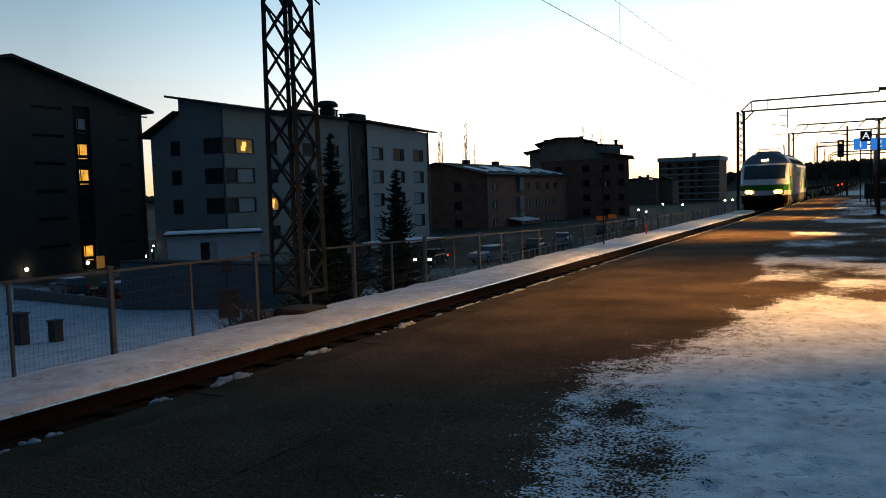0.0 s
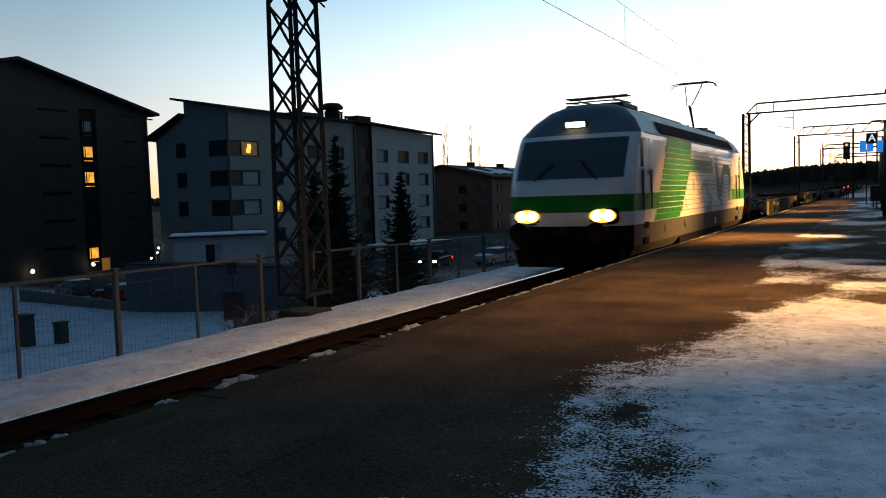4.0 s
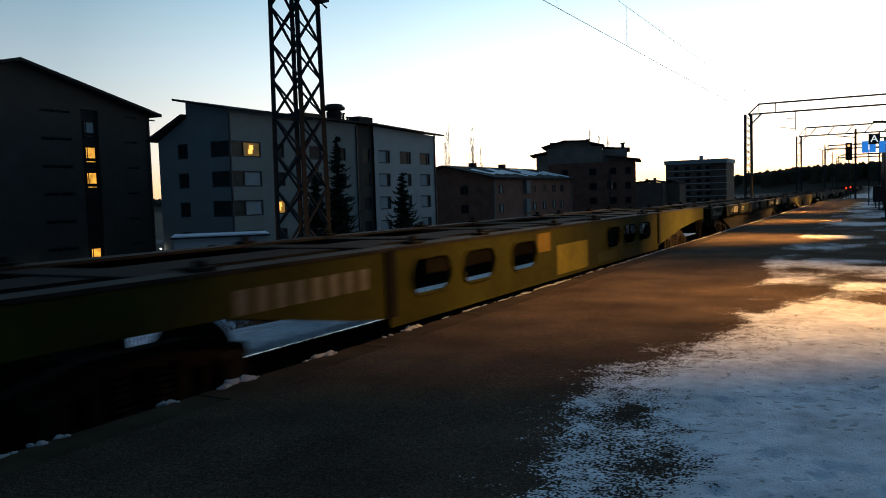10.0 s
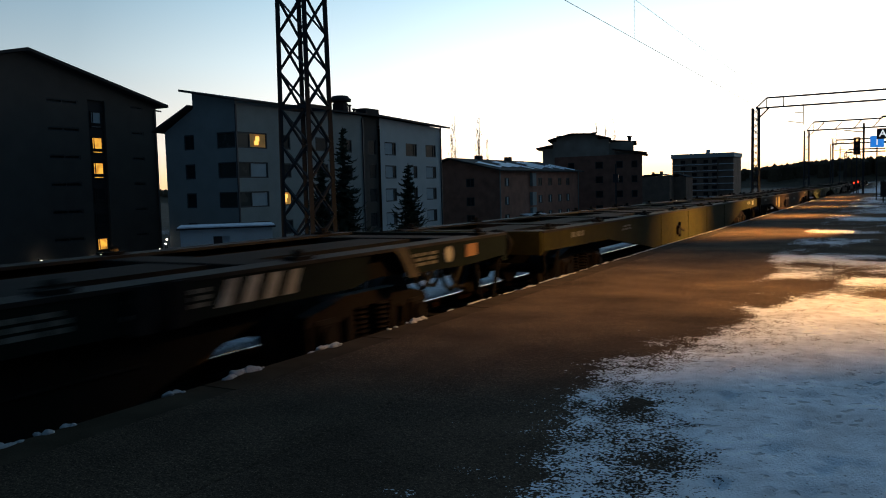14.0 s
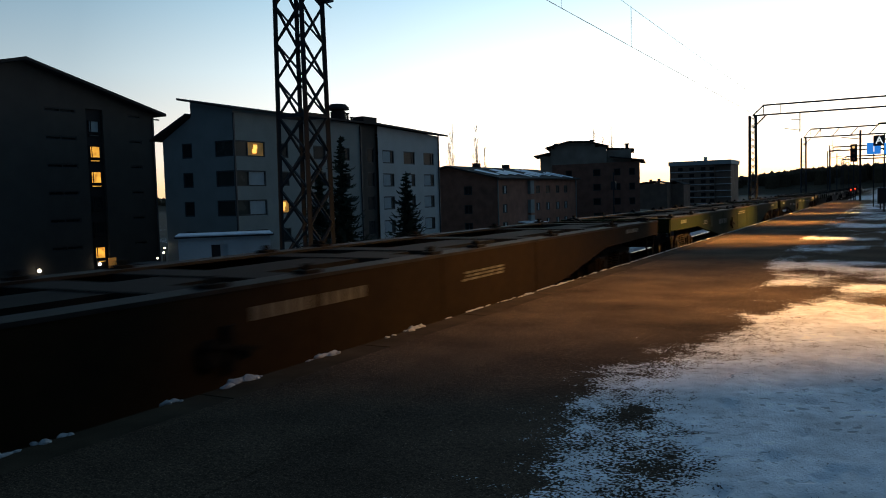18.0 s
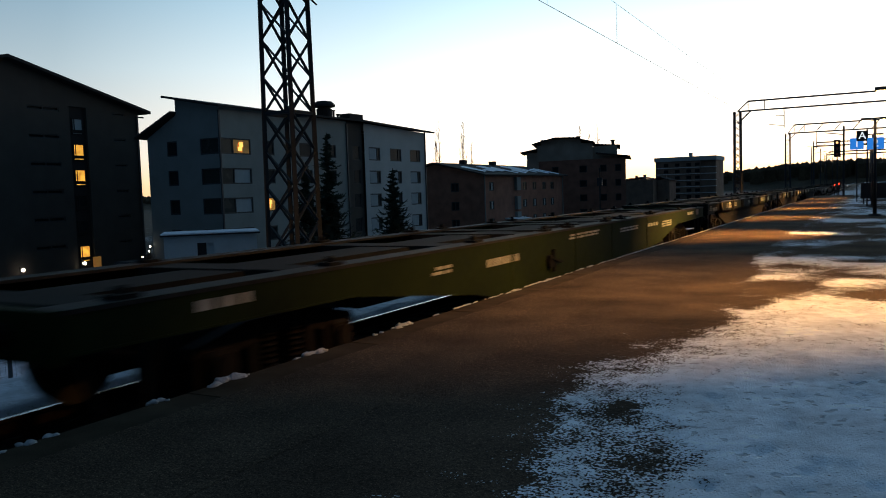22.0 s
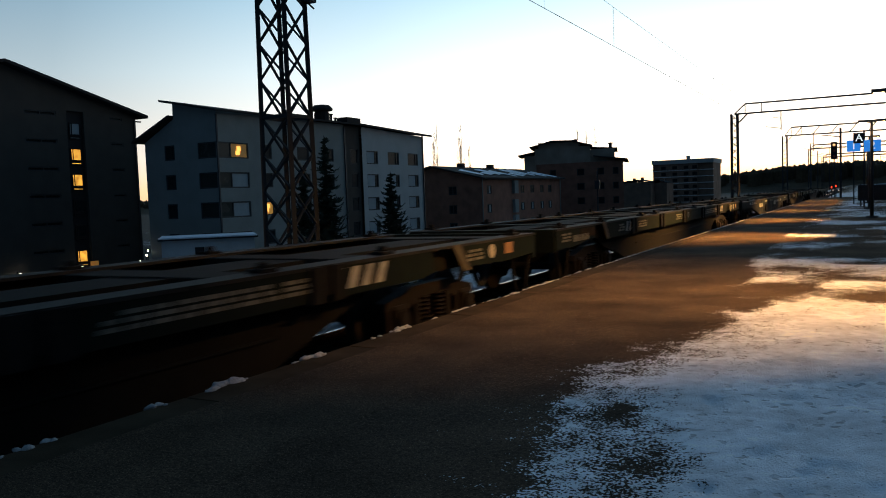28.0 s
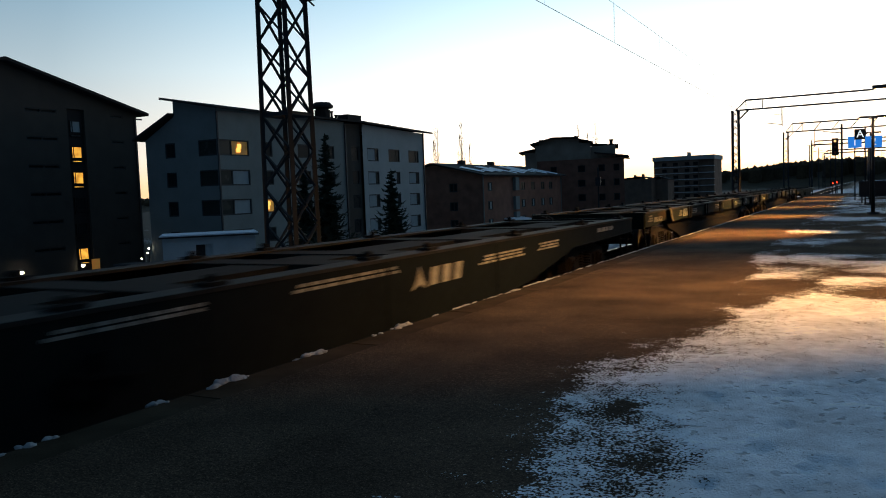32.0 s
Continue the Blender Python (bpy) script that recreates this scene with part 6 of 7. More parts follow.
                    xa, xb = sorted((s * (off - 0.001), s * (off + 0.002)))
                    prism(bm, q, xa, xb)
        part("green_livery", bm, M_GREEN, root, "green painted stripes and emblem shapes")
        for poly in lower:
            bm = bmesh.new()
            xa, xb = sorted((s * 1.5005, s * 1.503))
            prism(bm, poly, xa, xb)
            part("green_waist_stripe", bm, M_GREEN, root)
        # roof grille strip
        bm = bmesh.new()
        for k in range(34):
            y = -5.6 + k * 0.335
            vs = [bm.verts.new(p) for p in ((s * 1.475, y, 3.33), (s * 1.475, y + 0.30, 3.33), (s * 1.285, y + 0.30, 3.63), (s * 1.285, y, 3.63))]
            top = [bm.verts.new(v.co + Vector((s * 0.012, 0, 0.01))) for v in vs]
            bm.faces.new(top)
            for i in range(4):
                bm.faces.new((vs[i], vs[(i + 1) % 4], top[(i + 1) % 4], top[i]))
        bmesh.ops.recalc_face_normals(bm, faces=bm.faces)
        part("roof_grille", bm, M_BLACK, root, "dark louvred roof grille")
        bm = bmesh.new()
        bar(bm, (s * 1.505, -7.3, 3.27), (s * 1.505, 7.3, 3.27), 0.03)
        part("gutter", bm, M_ROOFGREY, root)
        # cab doors, side windows and handrails, at both ends
        for e in (-1, 1):
            yd = 6.59 if e * s > 0 else 7.23
            yd *= e
            xa, xb = sorted((s * 1.499, s * 1.506))
            for yy in (yd - 0.39, yd + 0.39):
                # flat grey plate painted as the shade of the handrail recess
                bm = bmesh.new()
                box(bm, xa, xb, yy - 0.10, yy + 0.10, 1.46, 2.43, bevel=0.003)
                part("handrail_recess_shade", bm, M_RECESS, root)
                bm = bmesh.new()
                rod(bm, (s * 1.525, yy, 1.50), (s * 1.525, yy, 2.39), 0.020, seg=8)
                for zz in (1.50, 2.39):
                    rod(bm, (s * 1.50, yy, zz), (s * 1.525, yy, zz), 0.016, seg=6)
                part("handrail", bm, M_DARKSTEEL, root)
            bm = bmesh.new()
            for q in ((yd - 0.28, yd - 0.273, 1.25, 3.14), (yd + 0.273, yd + 0.28, 1.25, 3.14), (yd - 0.28, yd + 0.28, 3.133, 3.14), (yd - 0.28, yd + 0.28, 1.25, 1.257)):
                box(bm, sorted((s * 1.498, s * 1.5045))[0], sorted((s * 1.498, s * 1.5045))[1], *q)
            part("door_seam", bm, M_RECESS, root)
            bm = bmesh.new()
            bar(bm, (s * 1.53, yd + 0.14, 2.36), (s * 1.53, yd + 0.26, 2.36), 0.03)
            bar(bm, (s * 1.53, yd + 0.14, 2.30), (s * 1.53, yd + 0.14, 2.39), 0.03)
            bar(bm, (s * 1.50, yd + 0.20, 2.36), (s * 1.53, yd + 0.20, 2.36), 0.025)
            part("door_handle", bm, M_DARKSTEEL, root)
            yw = e * (7.17 if e * s > 0 else 7.62)
            hw = 0.165 if e * s > 0 else 0.10
            for grow, xo, name, m in ((0.025, 1.504, "window_rubber", M_RUBBER), (0.0, 1.508, "cab_side_window", M_GLASS)):
                bm = bmesh.new()
                ring = []
                for cy, cz, a0 in ((1, 1, 0), (-1, 1, 90), (-1, -1, 180), (1, -1, 270)):
                    for k in range(5):
                        v = radians(a0 + 22.5 * k)
                        ring.append((yw + cy * (hw - 0.05) + (0.05 + grow) * math.cos(v), 2.785 + cz * 0.265 + (0.05 + grow) * math.sin(v)))
                prism(bm, ring, *sorted((s * 1.495, s * xo)))
                part(name, bm, m, root)
            # black blocks drawn as the shade in the step openings
            bm = bmesh.new()
            for zz in (1.12, 0.75):
                box(bm, sorted((s * 1.40, s * 1.50))[0], sorted((s * 1.40, s * 1.502))[1], yd - 0.23, yd + 0.21, zz - 0.08, zz + 0.08, bevel=0.02)
            part("step_recess_shade", bm, M_BLACK, root)
        bm = bmesh.new()
        box(bm, *sorted((s * 1.46, s * 1.478)), 1.85, 2.0, 0.75, 0.95)
        part("skirt_plate", bm, M_WHITE, root)
        for yy in (2.8, -2.8, -5.2, 7.2):
            bm = bmesh.new()
            rod(bm, (s * 1.44, yy, 1.02), (s * 1.485, yy, 1.02), 0.17, seg=20)
            part("round_cover", bm, M_GREY, root)
        bm = bmesh.new()
        box(bm, *sorted((s * 1.20, s * 1.42)), -3.4, 3.4, 0.34, 0.66)
        part("equipment_box", bm, M_BLACK, root)
    # ends: windscreen, lamps, buffers
    for e in (-1, 1):
        def screen(i0, i1, g0, g1, off, name, m):
            bm2 = bmesh.new()
            rows2 = []
            for k in range(7):
                t = k / 6
                zz = i0 + (i1 - i0) * t
                for q in range(len(lev) - 1):
                    if lev[q][0] <= zz <= lev[q + 1][0]:
                        u = (zz - lev[q][0]) / (lev[q + 1][0] - lev[q][0])
                        hw = lev[q][1] + u * (lev[q + 1][1] - lev[q][1])
                        bk = lev[q][2] + u * (lev[q + 1][2] - lev[q][2])
                        rd = lev[q][3] + u * (lev[q + 1][3] - lev[q][3])
                rows2.append([bm2.verts.new((hw * g, e * (HL - bk - rd * abs(g) ** 5 + off), zz)) for g in [g0 + (g1 - g0) * w / 16 for w in range(17)]])
            for a, b in zip(rows2, rows2[1:]):
                for w in range(16):
                    bm2.faces.new((a[w], a[w + 1], b[w + 1], b[w]))
            bmesh.ops.solidify(bm2, geom=bm2.faces[:], thickness=0.012)
            bmesh.ops.recalc_face_normals(bm2, faces=bm2.faces)
            return part(name, bm2, m, root)
        screen(2.24, 3.16, -0.86, 0.86, 0.012, "windscreen", M_GLASS)
        for s in (-1, 1):
            bm = bmesh.new()
            bar(bm, (s * 0.75, e * (HL - 0.12), 2.2), (s * 0.35, e * (HL - 0.30), 2.62), 0.03)
            part("wiper", bm, M_RUBBER, root)
            bm = bmesh.new()
            box(bm, s * 0.90 - 0.33, s * 0.90 + 0.33, *sorted((e * (HL - 0.42), e * (HL - 0.015))), 1.22, 1.55, bevel=0.05)
            lamp = part("headlight", bm, M_BLACK, root)
            bm = bmesh.new()
            yy = e * (HL - 0.012)
            for dx in (-0.13, 0.13):
                rod(bm, (s * 0.90 + dx, yy - 0.02 * e, 1.39), (s * 0.90 + dx, yy + 0.03 * e, 1.39), 0.125, seg=16)
            part("lens", bm, M_HEADLAMP if e < 0 else M_AMBER, lamp, "lit warm headlamp" if e < 0 else "")
            # disc added round the lenses as their halo, black at the rear end
            bm = bmesh.new()
            bmesh.ops.create_cone(bm, cap_ends=True, segments=24, radius1=1, radius2=1, depth=1, matrix=Matrix.Translation((s * 0.90, yy + 0.003 * e, 1.39)) @ Matrix.Diagonal((0.30, 0.03, 0.155, 1)) @ Matrix.Rotation(math.pi / 2, 4, "X"))
            part("halo_disc", bm, M_LAMPHALO if e < 0 else M_BLACK, lamp, "glowing disc standing in for the headlamp's halo" if e < 0 else "")
            bm = bmesh.new()
            rod(bm, (s * 0.9, e * (HL - 0.5), 1.03), (s * 0.9, e * (HL + 0.42), 1.03), 0.11, seg=14)
            rod(bm, (s * 0.9, e * (HL + 0.42), 1.03), (s * 0.9, e * (HL + 0.5), 1.03), 0.24, seg=18)
            part("buffer", bm, M_BLACK, root)
            bm = bmesh.new()
            bar(bm, (s * 0.65, e * (HL + 0.02), 1.22), (s * 1.15, e * (HL - 0.12), 1.22), 0.03)
            part("front_step", bm, M_DARKSTEEL, root)
        bm = bmesh.new()
        yt = e * (HL - 0.98)
        box(bm, -0.26, 0.26, yt - 0.06, yt + 0.06, 3.42, 3.60, bevel=0.03)
        top = part("top_headlight", bm, M_BLACK, root)
        bm = bmesh.new()
        box(bm, -0.22, 0.22, yt + e * 0.055, yt + e * 0.075, 3.45, 3.57)
        part("lens", bm, M_TOPLAMP if e < 0 else M_AMBER, top)
        bm = bmesh.new()
        prism(bm, [(e * (HL - 0.55), 0.2), (e * (HL - 0.25), 0.2), (e * (HL - 0.05), 0.62), (e * (HL - 0.55), 0.62)], -1.25, 1.25)
        part("snow_plough", bm, M_BLACK, root)
        bm = bmesh.new()
        box(bm, -0.12, 0.12, e * (HL + 0.15) - 0.3, e * (HL + 0.15) + 0.3, 0.95, 1.15)
        part("coupler", bm, M_BLACK, root)
    bogie(root, -4.9, 2.8, 0.55, True)
    bogie(root, 4.9, 2.8, 0.55, True)
    # roof
    for w, ya, yb, zt in ((0.75, -6.4, -5.0, 4.12), (0.6, -4.0, 1.0, 4.10), (0.75, 3.8, 6.4, 4.10)):
        bm = bmesh.new()
        box(bm, -w, w, ya, yb, 3.98, zt, bevel=0.03)
        part("roof_equipment", bm, M_DARKSTEEL, root)
    for y in (-4.2, -2.0, 1.6, 3.2):
        bm = bmesh.new()
        rod(bm, (0.35, y, 4.05), (0.35, y, 4.17), 0.07, 0.05, seg=10)
        part("insulator", bm, M_INSUL, root)
    bm = bmesh.new()
    for g in (-0.55, 0.55):
        bar(bm, (g, -6.9, 4.12), (g, -5.9, 4.2), 0.03)
    bar(bm, (-0.55, -6.9, 4.12), (0.55, -6.9, 4.12), 0.03)
    part("roof_rail", bm, M_DARKSTEEL, root)
    # raised pantograph over the rear cab, lowered one over the front
    bm = bmesh.new()
    yb = 6.0
    bar(bm, (-0.5, yb + 0.2, 4.22), (0.5, yb + 0.2, 4.22), 0.07)
    part("pantograph_base", bm, M_DARKSTEEL, root)
    bm = bmesh.new()
    bar(bm, (0, yb + 0.1, 4.22), (0, yb - 0.75, 5.05), 0.07)
    part("lower_arm", bm, M_DARKSTEEL, root, "raised single-arm pantograph")
    for g in (-0.22, 0.22):
        bm = bmesh.new()
        bar(bm, (g * 0.4, yb - 0.75, 5.05), (g * 1.4, yb + 0.05, 5.86), 0.035)
        part("upper_arm", bm, M_DARKSTEEL, root)
    bm = bmesh.new()
    bar(bm, (0.1, yb - 0.35, 4.2), (0.06, yb - 0.72, 5.0), 0.025)
    part("thrust_rod", bm, M_DARKSTEEL, root)
    bm = bmesh.new()
    for yy in (yb - 0.14, yb + 0.2):
        bar(bm, (-0.55, yy, 5.98), (0.55, yy, 5.98), 0.04)
        for s in (-1, 1):
            bar(bm, (s * 0.55, yy, 5.98), (s * 0.78, yy, 5.92), 0.03)
            bar(bm, (s * 0.78, yy, 5.92), (s * 0.86, yy, 5.78), 0.03)
    for s in (-1, 1):
        bar(bm, (s * 0.3, yb - 0.14, 5.96), (s * 0.3, yb + 0.2, 5.96), 0.03)
        bar(bm, (s * 0.3, yb + 0.03, 5.86), (s * 0.3, yb + 0.03, 5.96), 0.03)
    part("pantograph_head", bm, M_DARKSTEEL, root)
    bm = bmesh.new()
    for g in (-0.45, 0.45):
        bar(bm, (g, -6.2, 4.22), (g, -4.6, 4.26), 0.04)
    for yy in (-6.2, -5.9):
        bar(bm, (-0.8, yy, 4.30), (0.8, yy, 4.30), 0.035)
    part("lowered_pantograph", bm, M_DARKSTEEL, root)
    return root


# ---- container flat wagons ----
def wagon_paint(name, color):
    m = mat(name, color, 0.8, vary=0.4, scale=1.3, fine=9, bump=0.08, spec=0.06)
    return m


M_MARK = mat("worn_white_marking", (0.34, 0.34, 0.31), 0.7, vary=0.4, scale=3, fine=12, bump=0)
M_MARKDIM = mat("faded_marking", (0.14, 0.14, 0.12), 0.7, vary=0.4, scale=3, fine=12, bump=0)
M_ORANGEPLATE = mat("orange_plate", (0.26, 0.15, 0.075), 0.6, vary=0.25)
M_DECK = mat("worn_deck_steel", (0.015, 0.0148, 0.0145), 0.8, 0.0, vary=0.4, scale=2.5, fine=20, spec=0.03)
# dusty flange tops: the deck steel lightened, their sheen put into the colour
M_DECKTOP = mat("dusty_sheen_deck_steel", (0.027, 0.026, 0.025), 0.7, 0.0, vary=0.6, scale=2.5, fine=20, spec=0.05)
HWG = 1.473


def marks(root, items, half=HWG, material=None, name="marking"):
    """Unreadable stencils as bars: (y0, y1, z0, z1)."""
    for y0, y1, z0, z1 in items:
        bm = bmesh.new()
        box(bm, half + 0.001, half + 0.004, y0, y1, z0, z1)
        part(name, bm, material or M_MARKDIM, root)


def brake_rig(root, y, e):
    n = 12
    for x in (0.25, -0.25):
        bm = bmesh.new()
        rings = []
        for k in range(n + 1):
            a = math.pi * k / n
            p = Vector((x, y + e * (0.1 + 0.9 * k / n), 0.92 - 0.55 * math.sin(a)))
            d = Vector((0, e * 0.9 / math.pi, -0.55 * math.cos(a))).normalized()
            side = d.cross(Vector((1, 0, 0)))
            rings.append([bm.verts.new(p + 0.032 * (math.cos(v) * Vector((1, 0, 0)) + math.sin(v) * side)) for v in (0, 1.047, 2.094, 3.142, 4.189, 5.236)])
        for a, b in zip(rings, rings[1:]):
            for i in range(6):
                bm.faces.new((a[i], a[(i + 1) % 6], b[(i + 1) % 6], b[i]))
        part("brake_hose", bm, M_RUBBER, root, smooth=True)


def wagon_ends(root, L):
    for e in (-1, 1):
        for s in (-1, 1):
            bm = bmesh.new()
            rod(bm, (s * 0.9, e * (L / 2 - 0.05), 1.05), (s * 0.9, e * (L / 2 + 0.45), 1.05), 0.09, seg=10)
            rod(bm, (s * 0.9, e * (L / 2 + 0.45), 1.05), (s * 0.9, e * (L / 2 + 0.53), 1.05), 0.24, seg=18)
            part("buffer", bm, M_BLACK, root)
            bm = bmesh.new()
            bar(bm, (s * 1.40, e * (L / 2 - 0.12), 0.95), (s * 1.40, e * (L / 2 - 0.32), 0.36), 0.045)
            bar(bm, (s * 1.40, e * (L / 2 - 0.86), 0.95), (s * 1.40, e * (L / 2 - 0.66), 0.36), 0.045)
            bar(bm, (s * 1.40, e * (L / 2 - 0.24), 0.36), (s * 1.40, e * (L / 2 - 0.74), 0.36), 0.10, 0.03)
            part("step", bm, M_BLACK, root)
        bm = bmesh.new()
        box(bm, -0.13, 0.13, e * (L / 2 + 0.35) - 0.4, e * (L / 2 + 0.35) + 0.4, 0.93, 1.15)
        part("coupler", bm, M_BLACK, root)
        brake_rig(root, e * (L / 2), e)


def deck(root, L, top, paint, pockets):
    """Side sill tops, cross members and container pins."""
    for s in (-1, 1):
        bm = bmesh.new()
        box(bm, *sorted((s * (HWG - 0.32), s * (HWG + 0.012))), -L / 2, L / 2, top - 0.035, top)
        part("sill_flange", bm, M_DECKTOP, root)
    for y in pockets:
        bm = bmesh.new()
        box(bm, -HWG + 0.30, HWG - 0.30, y - 0.28, y + 0.28, top - 0.20, top - 0.03)
        part("cross_member", bm, M_DECK, root)
    bm = bmesh.new()
    box(bm, -0.42, 0.42, -L / 2, L / 2, top - 0.30, top - 0.045)
    part("centre_sill", bm, M_DECK, root)
    bm = bmesh.new()
    box(bm, -0.3, 0.3, -L / 2 + 5.2, L / 2 - 5.2, top - 0.78, top - 0.30)
    part("centre_web", bm, M_BLACK, root)
    for y in pockets:
        for s in (-1, 1):
            bm = bmesh.new()
            box(bm, *sorted((s * (HWG - 0.24), s * (HWG - 0.06))), y - 0.12, y + 0.12, top, top + 0.035)
            box(bm, *sorted((s * (HWG - 0.19), s * (HWG - 0.11))), y - 0.05, y + 0.05, top + 0.035, top + 0.10, bevel=0.015)
            part("container_pin", bm, M_DECK, root)


def belly_wagon(L, color, label, top=1.235, deep=0.43, marklist=(), plates=(), seed=0, mark=None, panels=()):
    root = thing("container_wagon", TRACK, 0, RAILTOP, label, "flat wagon", group="wagons of the train")
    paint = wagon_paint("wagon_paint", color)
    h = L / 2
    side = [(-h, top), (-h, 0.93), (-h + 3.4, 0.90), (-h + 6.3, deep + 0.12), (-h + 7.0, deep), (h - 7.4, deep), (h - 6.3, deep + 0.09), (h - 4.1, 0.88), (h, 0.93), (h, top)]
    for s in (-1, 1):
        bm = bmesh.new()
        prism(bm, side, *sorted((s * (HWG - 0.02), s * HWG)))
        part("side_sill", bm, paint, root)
        bm = bmesh.new()
        for a, b in zip(side[1:-2], side[2:-1]):
            bar(bm, (s * (HWG - 0.05), a[0], a[1] - 0.008), (s * (HWG - 0.05), b[0], b[1] - 0.008), 0.12, 0.02)
        part("lower_flange", bm, paint, root)
        for y in (-h + 7.6, -h + 10.6, h - 10.6, h - 7.6):
            bm = bmesh.new()
            box(bm, *sorted((s * HWG, s * (HWG + 0.008))), y - 0.05, y + 0.05, deep + 0.03, top - 0.05)
            part("stiffener", bm, paint, root)
        # hand-brake bracket
        bm = bmesh.new()
        box(bm, *sorted((s * HWG, s * (HWG + 0.05))), -2.5, -2.42, deep + 0.12, deep + 0.5)
        bar(bm, (s * (HWG + 0.06), -2.75, deep + 0.38), (s * (HWG + 0.06), -2.15, deep + 0.26), 0.04)
        rod(bm, (s * HWG, -2.65, deep + 0.3), (s * (HWG + 0.06), -2.65, deep + 0.3), 0.12, seg=12)
        part("brake_handle", bm, M_BLACK, root)
    for e in (-1, 1):
        bm = bmesh.new()
        box(bm, -HWG + 0.02, HWG - 0.02, e * h - 0.06, e * h + 0.06, 0.86, top - 0.002)
        part("end_sill", bm, paint, root)
    deck(root, L, top, paint, [-h + 0.6, -h + 3.2, -h + 6.6, -h + 9.4, -1.2, 1.2, h - 9.4, h - 6.6, h - 3.2, h - 0.6])
    bogie(root, -h + 2.6, 1.8, 0.46)
    bogie(root, h - 2.6, 1.8, 0.46)
    wagon_ends(root, L)
    if marklist:
        marks(root, marklist, material=mark)
    for y0, y1, z0, z1, m in plates:
        bm = bmesh.new()
        box(bm, HWG + 0.002, HWG + 0.012, y0, y1, z0, z1)
        part("plate", bm, m, root)
    return root


def window_wagon(L, label):
    """The older yellow-green wagon whose deep side sills have round-ended openings."""
    root = thing("container_wagon", TRACK, 0, RAILTOP, label, "flat wagon", group="wagons of the train")
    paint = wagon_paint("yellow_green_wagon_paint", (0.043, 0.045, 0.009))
    h = L / 2
    top, deep = 1.385, 0.50
    openings = [-5.16, -3.85, -2.29, 2.36, 3.55, 4.80]
    for s in (-1, 1):
        xa, xb = sorted((s * (HWG - 0.02), s * HWG))
        bm = bmesh.new()
        zc, hh, hw = 1.01, 0.20, 0.48
        cuts = sorted(openings)
        # plates between and round the openings
        edges = [-6.1]
        for c in cuts:
            box(bm, xa, xb, edges[-1], c - hw, deep, top)
            n = 8
            for sg, zz in ((1, top), (-1, deep)):
                pts = [(c - hw, zc + sg * 0.0)]
                for k in range(n + 1):
                    a = math.pi - math.pi * 0.5 * k / n
                    pts.append((c - hw + hh + hh * math.cos(a), zc + sg * hh * math.sin(a)))
                for k in range(n + 1):
                    a = math.pi * 0.5 - math.pi * 0.5 * k / n
                    pts.append((c + hw - hh + hh * math.cos(a), zc + sg * hh * math.sin(a)))
                pts += [(c + hw, zz), (c - hw, zz)]
                clean = [p for i, p in enumerate(pts) if i == 0 or (abs(p[0] - pts[i - 1][0]) + abs(p[1] - pts[i - 1][1])) > 1e-6]
                prism(bm, clean, xa, xb)
            edges.append(c + hw)
        box(bm, xa, xb, edges[-1], 6.12, deep, top)
        prism(bm, [(-h + 0.1, top), (-h + 0.1, 1.03), (-h + 1.2, 1.0), (-8.6, 0.98), (-6.9, 0.70), (-6.1, 0.60), (-6.1, top)], xa, xb)
        prism(bm, [(6.12, top), (6.12, 0.58), (8.6, 0.86), (h - 1.2, 1.0), (h - 0.1, 1.03), (h - 0.1, top)], xa, xb)
        bmesh.ops.remove_doubles(bm, verts=bm.verts, dist=0.0005)
        part("side_sill", bm, paint, root)
        for y in (-6.1, 6.12):
            bm = bmesh.new()
            box(bm, *sorted((s * (HWG - 0.01), s * (HWG + 0.03))), y - 0.09, y + 0.09, deep + 0.12, top - 0.02)
            part("stiffener", bm, M_BLACK, root)
        for c in openings:
            bm = bmesh.new()
            ring = []
            for k in range(24):
                v = 2 * math.pi * k / 24
                ring.append((c + (hw - hh) * (1 if math.cos(v) > 0 else -1) + (hh + 0.02) * math.cos(v), zc + (hh + 0.02) * math.sin(v)))
            for p, q in zip(ring, ring[1:] + ring[:1]):
                bar(bm, (s * (HWG + 0.004), *p), (s * (HWG + 0.004), *q), 0.035, 0.03)
            part("opening_rim", bm, paint, root)
    for e in (-1, 1):
        bm = bmesh.new()
        box(bm, -HWG + 0.02, HWG - 0.02, e * h - 0.08, e * h + 0.04, 0.9, top - 0.002)
        part("end_sill", bm, paint, root)
    deck(root, L, top, paint, [-h + 0.6, -h + 3.2, -h + 6.6, -3.5, -0.6, 1.6, 5.2, h - 5.2, h - 2.6, h - 0.6])
    bogie(root, -h + 2.7, 1.8, 0.46)
    bogie(root, h - 2.7, 1.8, 0.46)
    wagon_ends(root, L)
    marks(root, [(-8.5 + 0.26 * k, -8.34 + 0.26 * k, 0.98, 1.2) for k in range(8)], material=M_MARKDIM)
    for y0, y1, z0, z1, c in ((-0.9, 0.7, 0.56, 1.06, (0.19, 0.17, 0.03)), (-1.75, -1.2, 1.0, 1.3, (0.20, 0.14, 0.03)), (1.3, 2.6, 0.56, 0.76, (0.06, 0.065, 0.02))):
        bm = bmesh.new()
        box(bm, HWG + 0.001, HWG + 0.003, y0, y1, z0, z1)
        part("repainted_patch", bm, wagon_paint("repainted_patch", c), root)
    return root


M_STRAP = mat("pale_worn_strap", (0.075, 0.068, 0.055), 0.8, vary=0.35, scale=4, fine=18, spec=0.05)
M_PRIMER = mat("brown_primer", (0.026, 0.018, 0.011), 0.85, vary=0.4, scale=3, fine=14, spec=0.04)


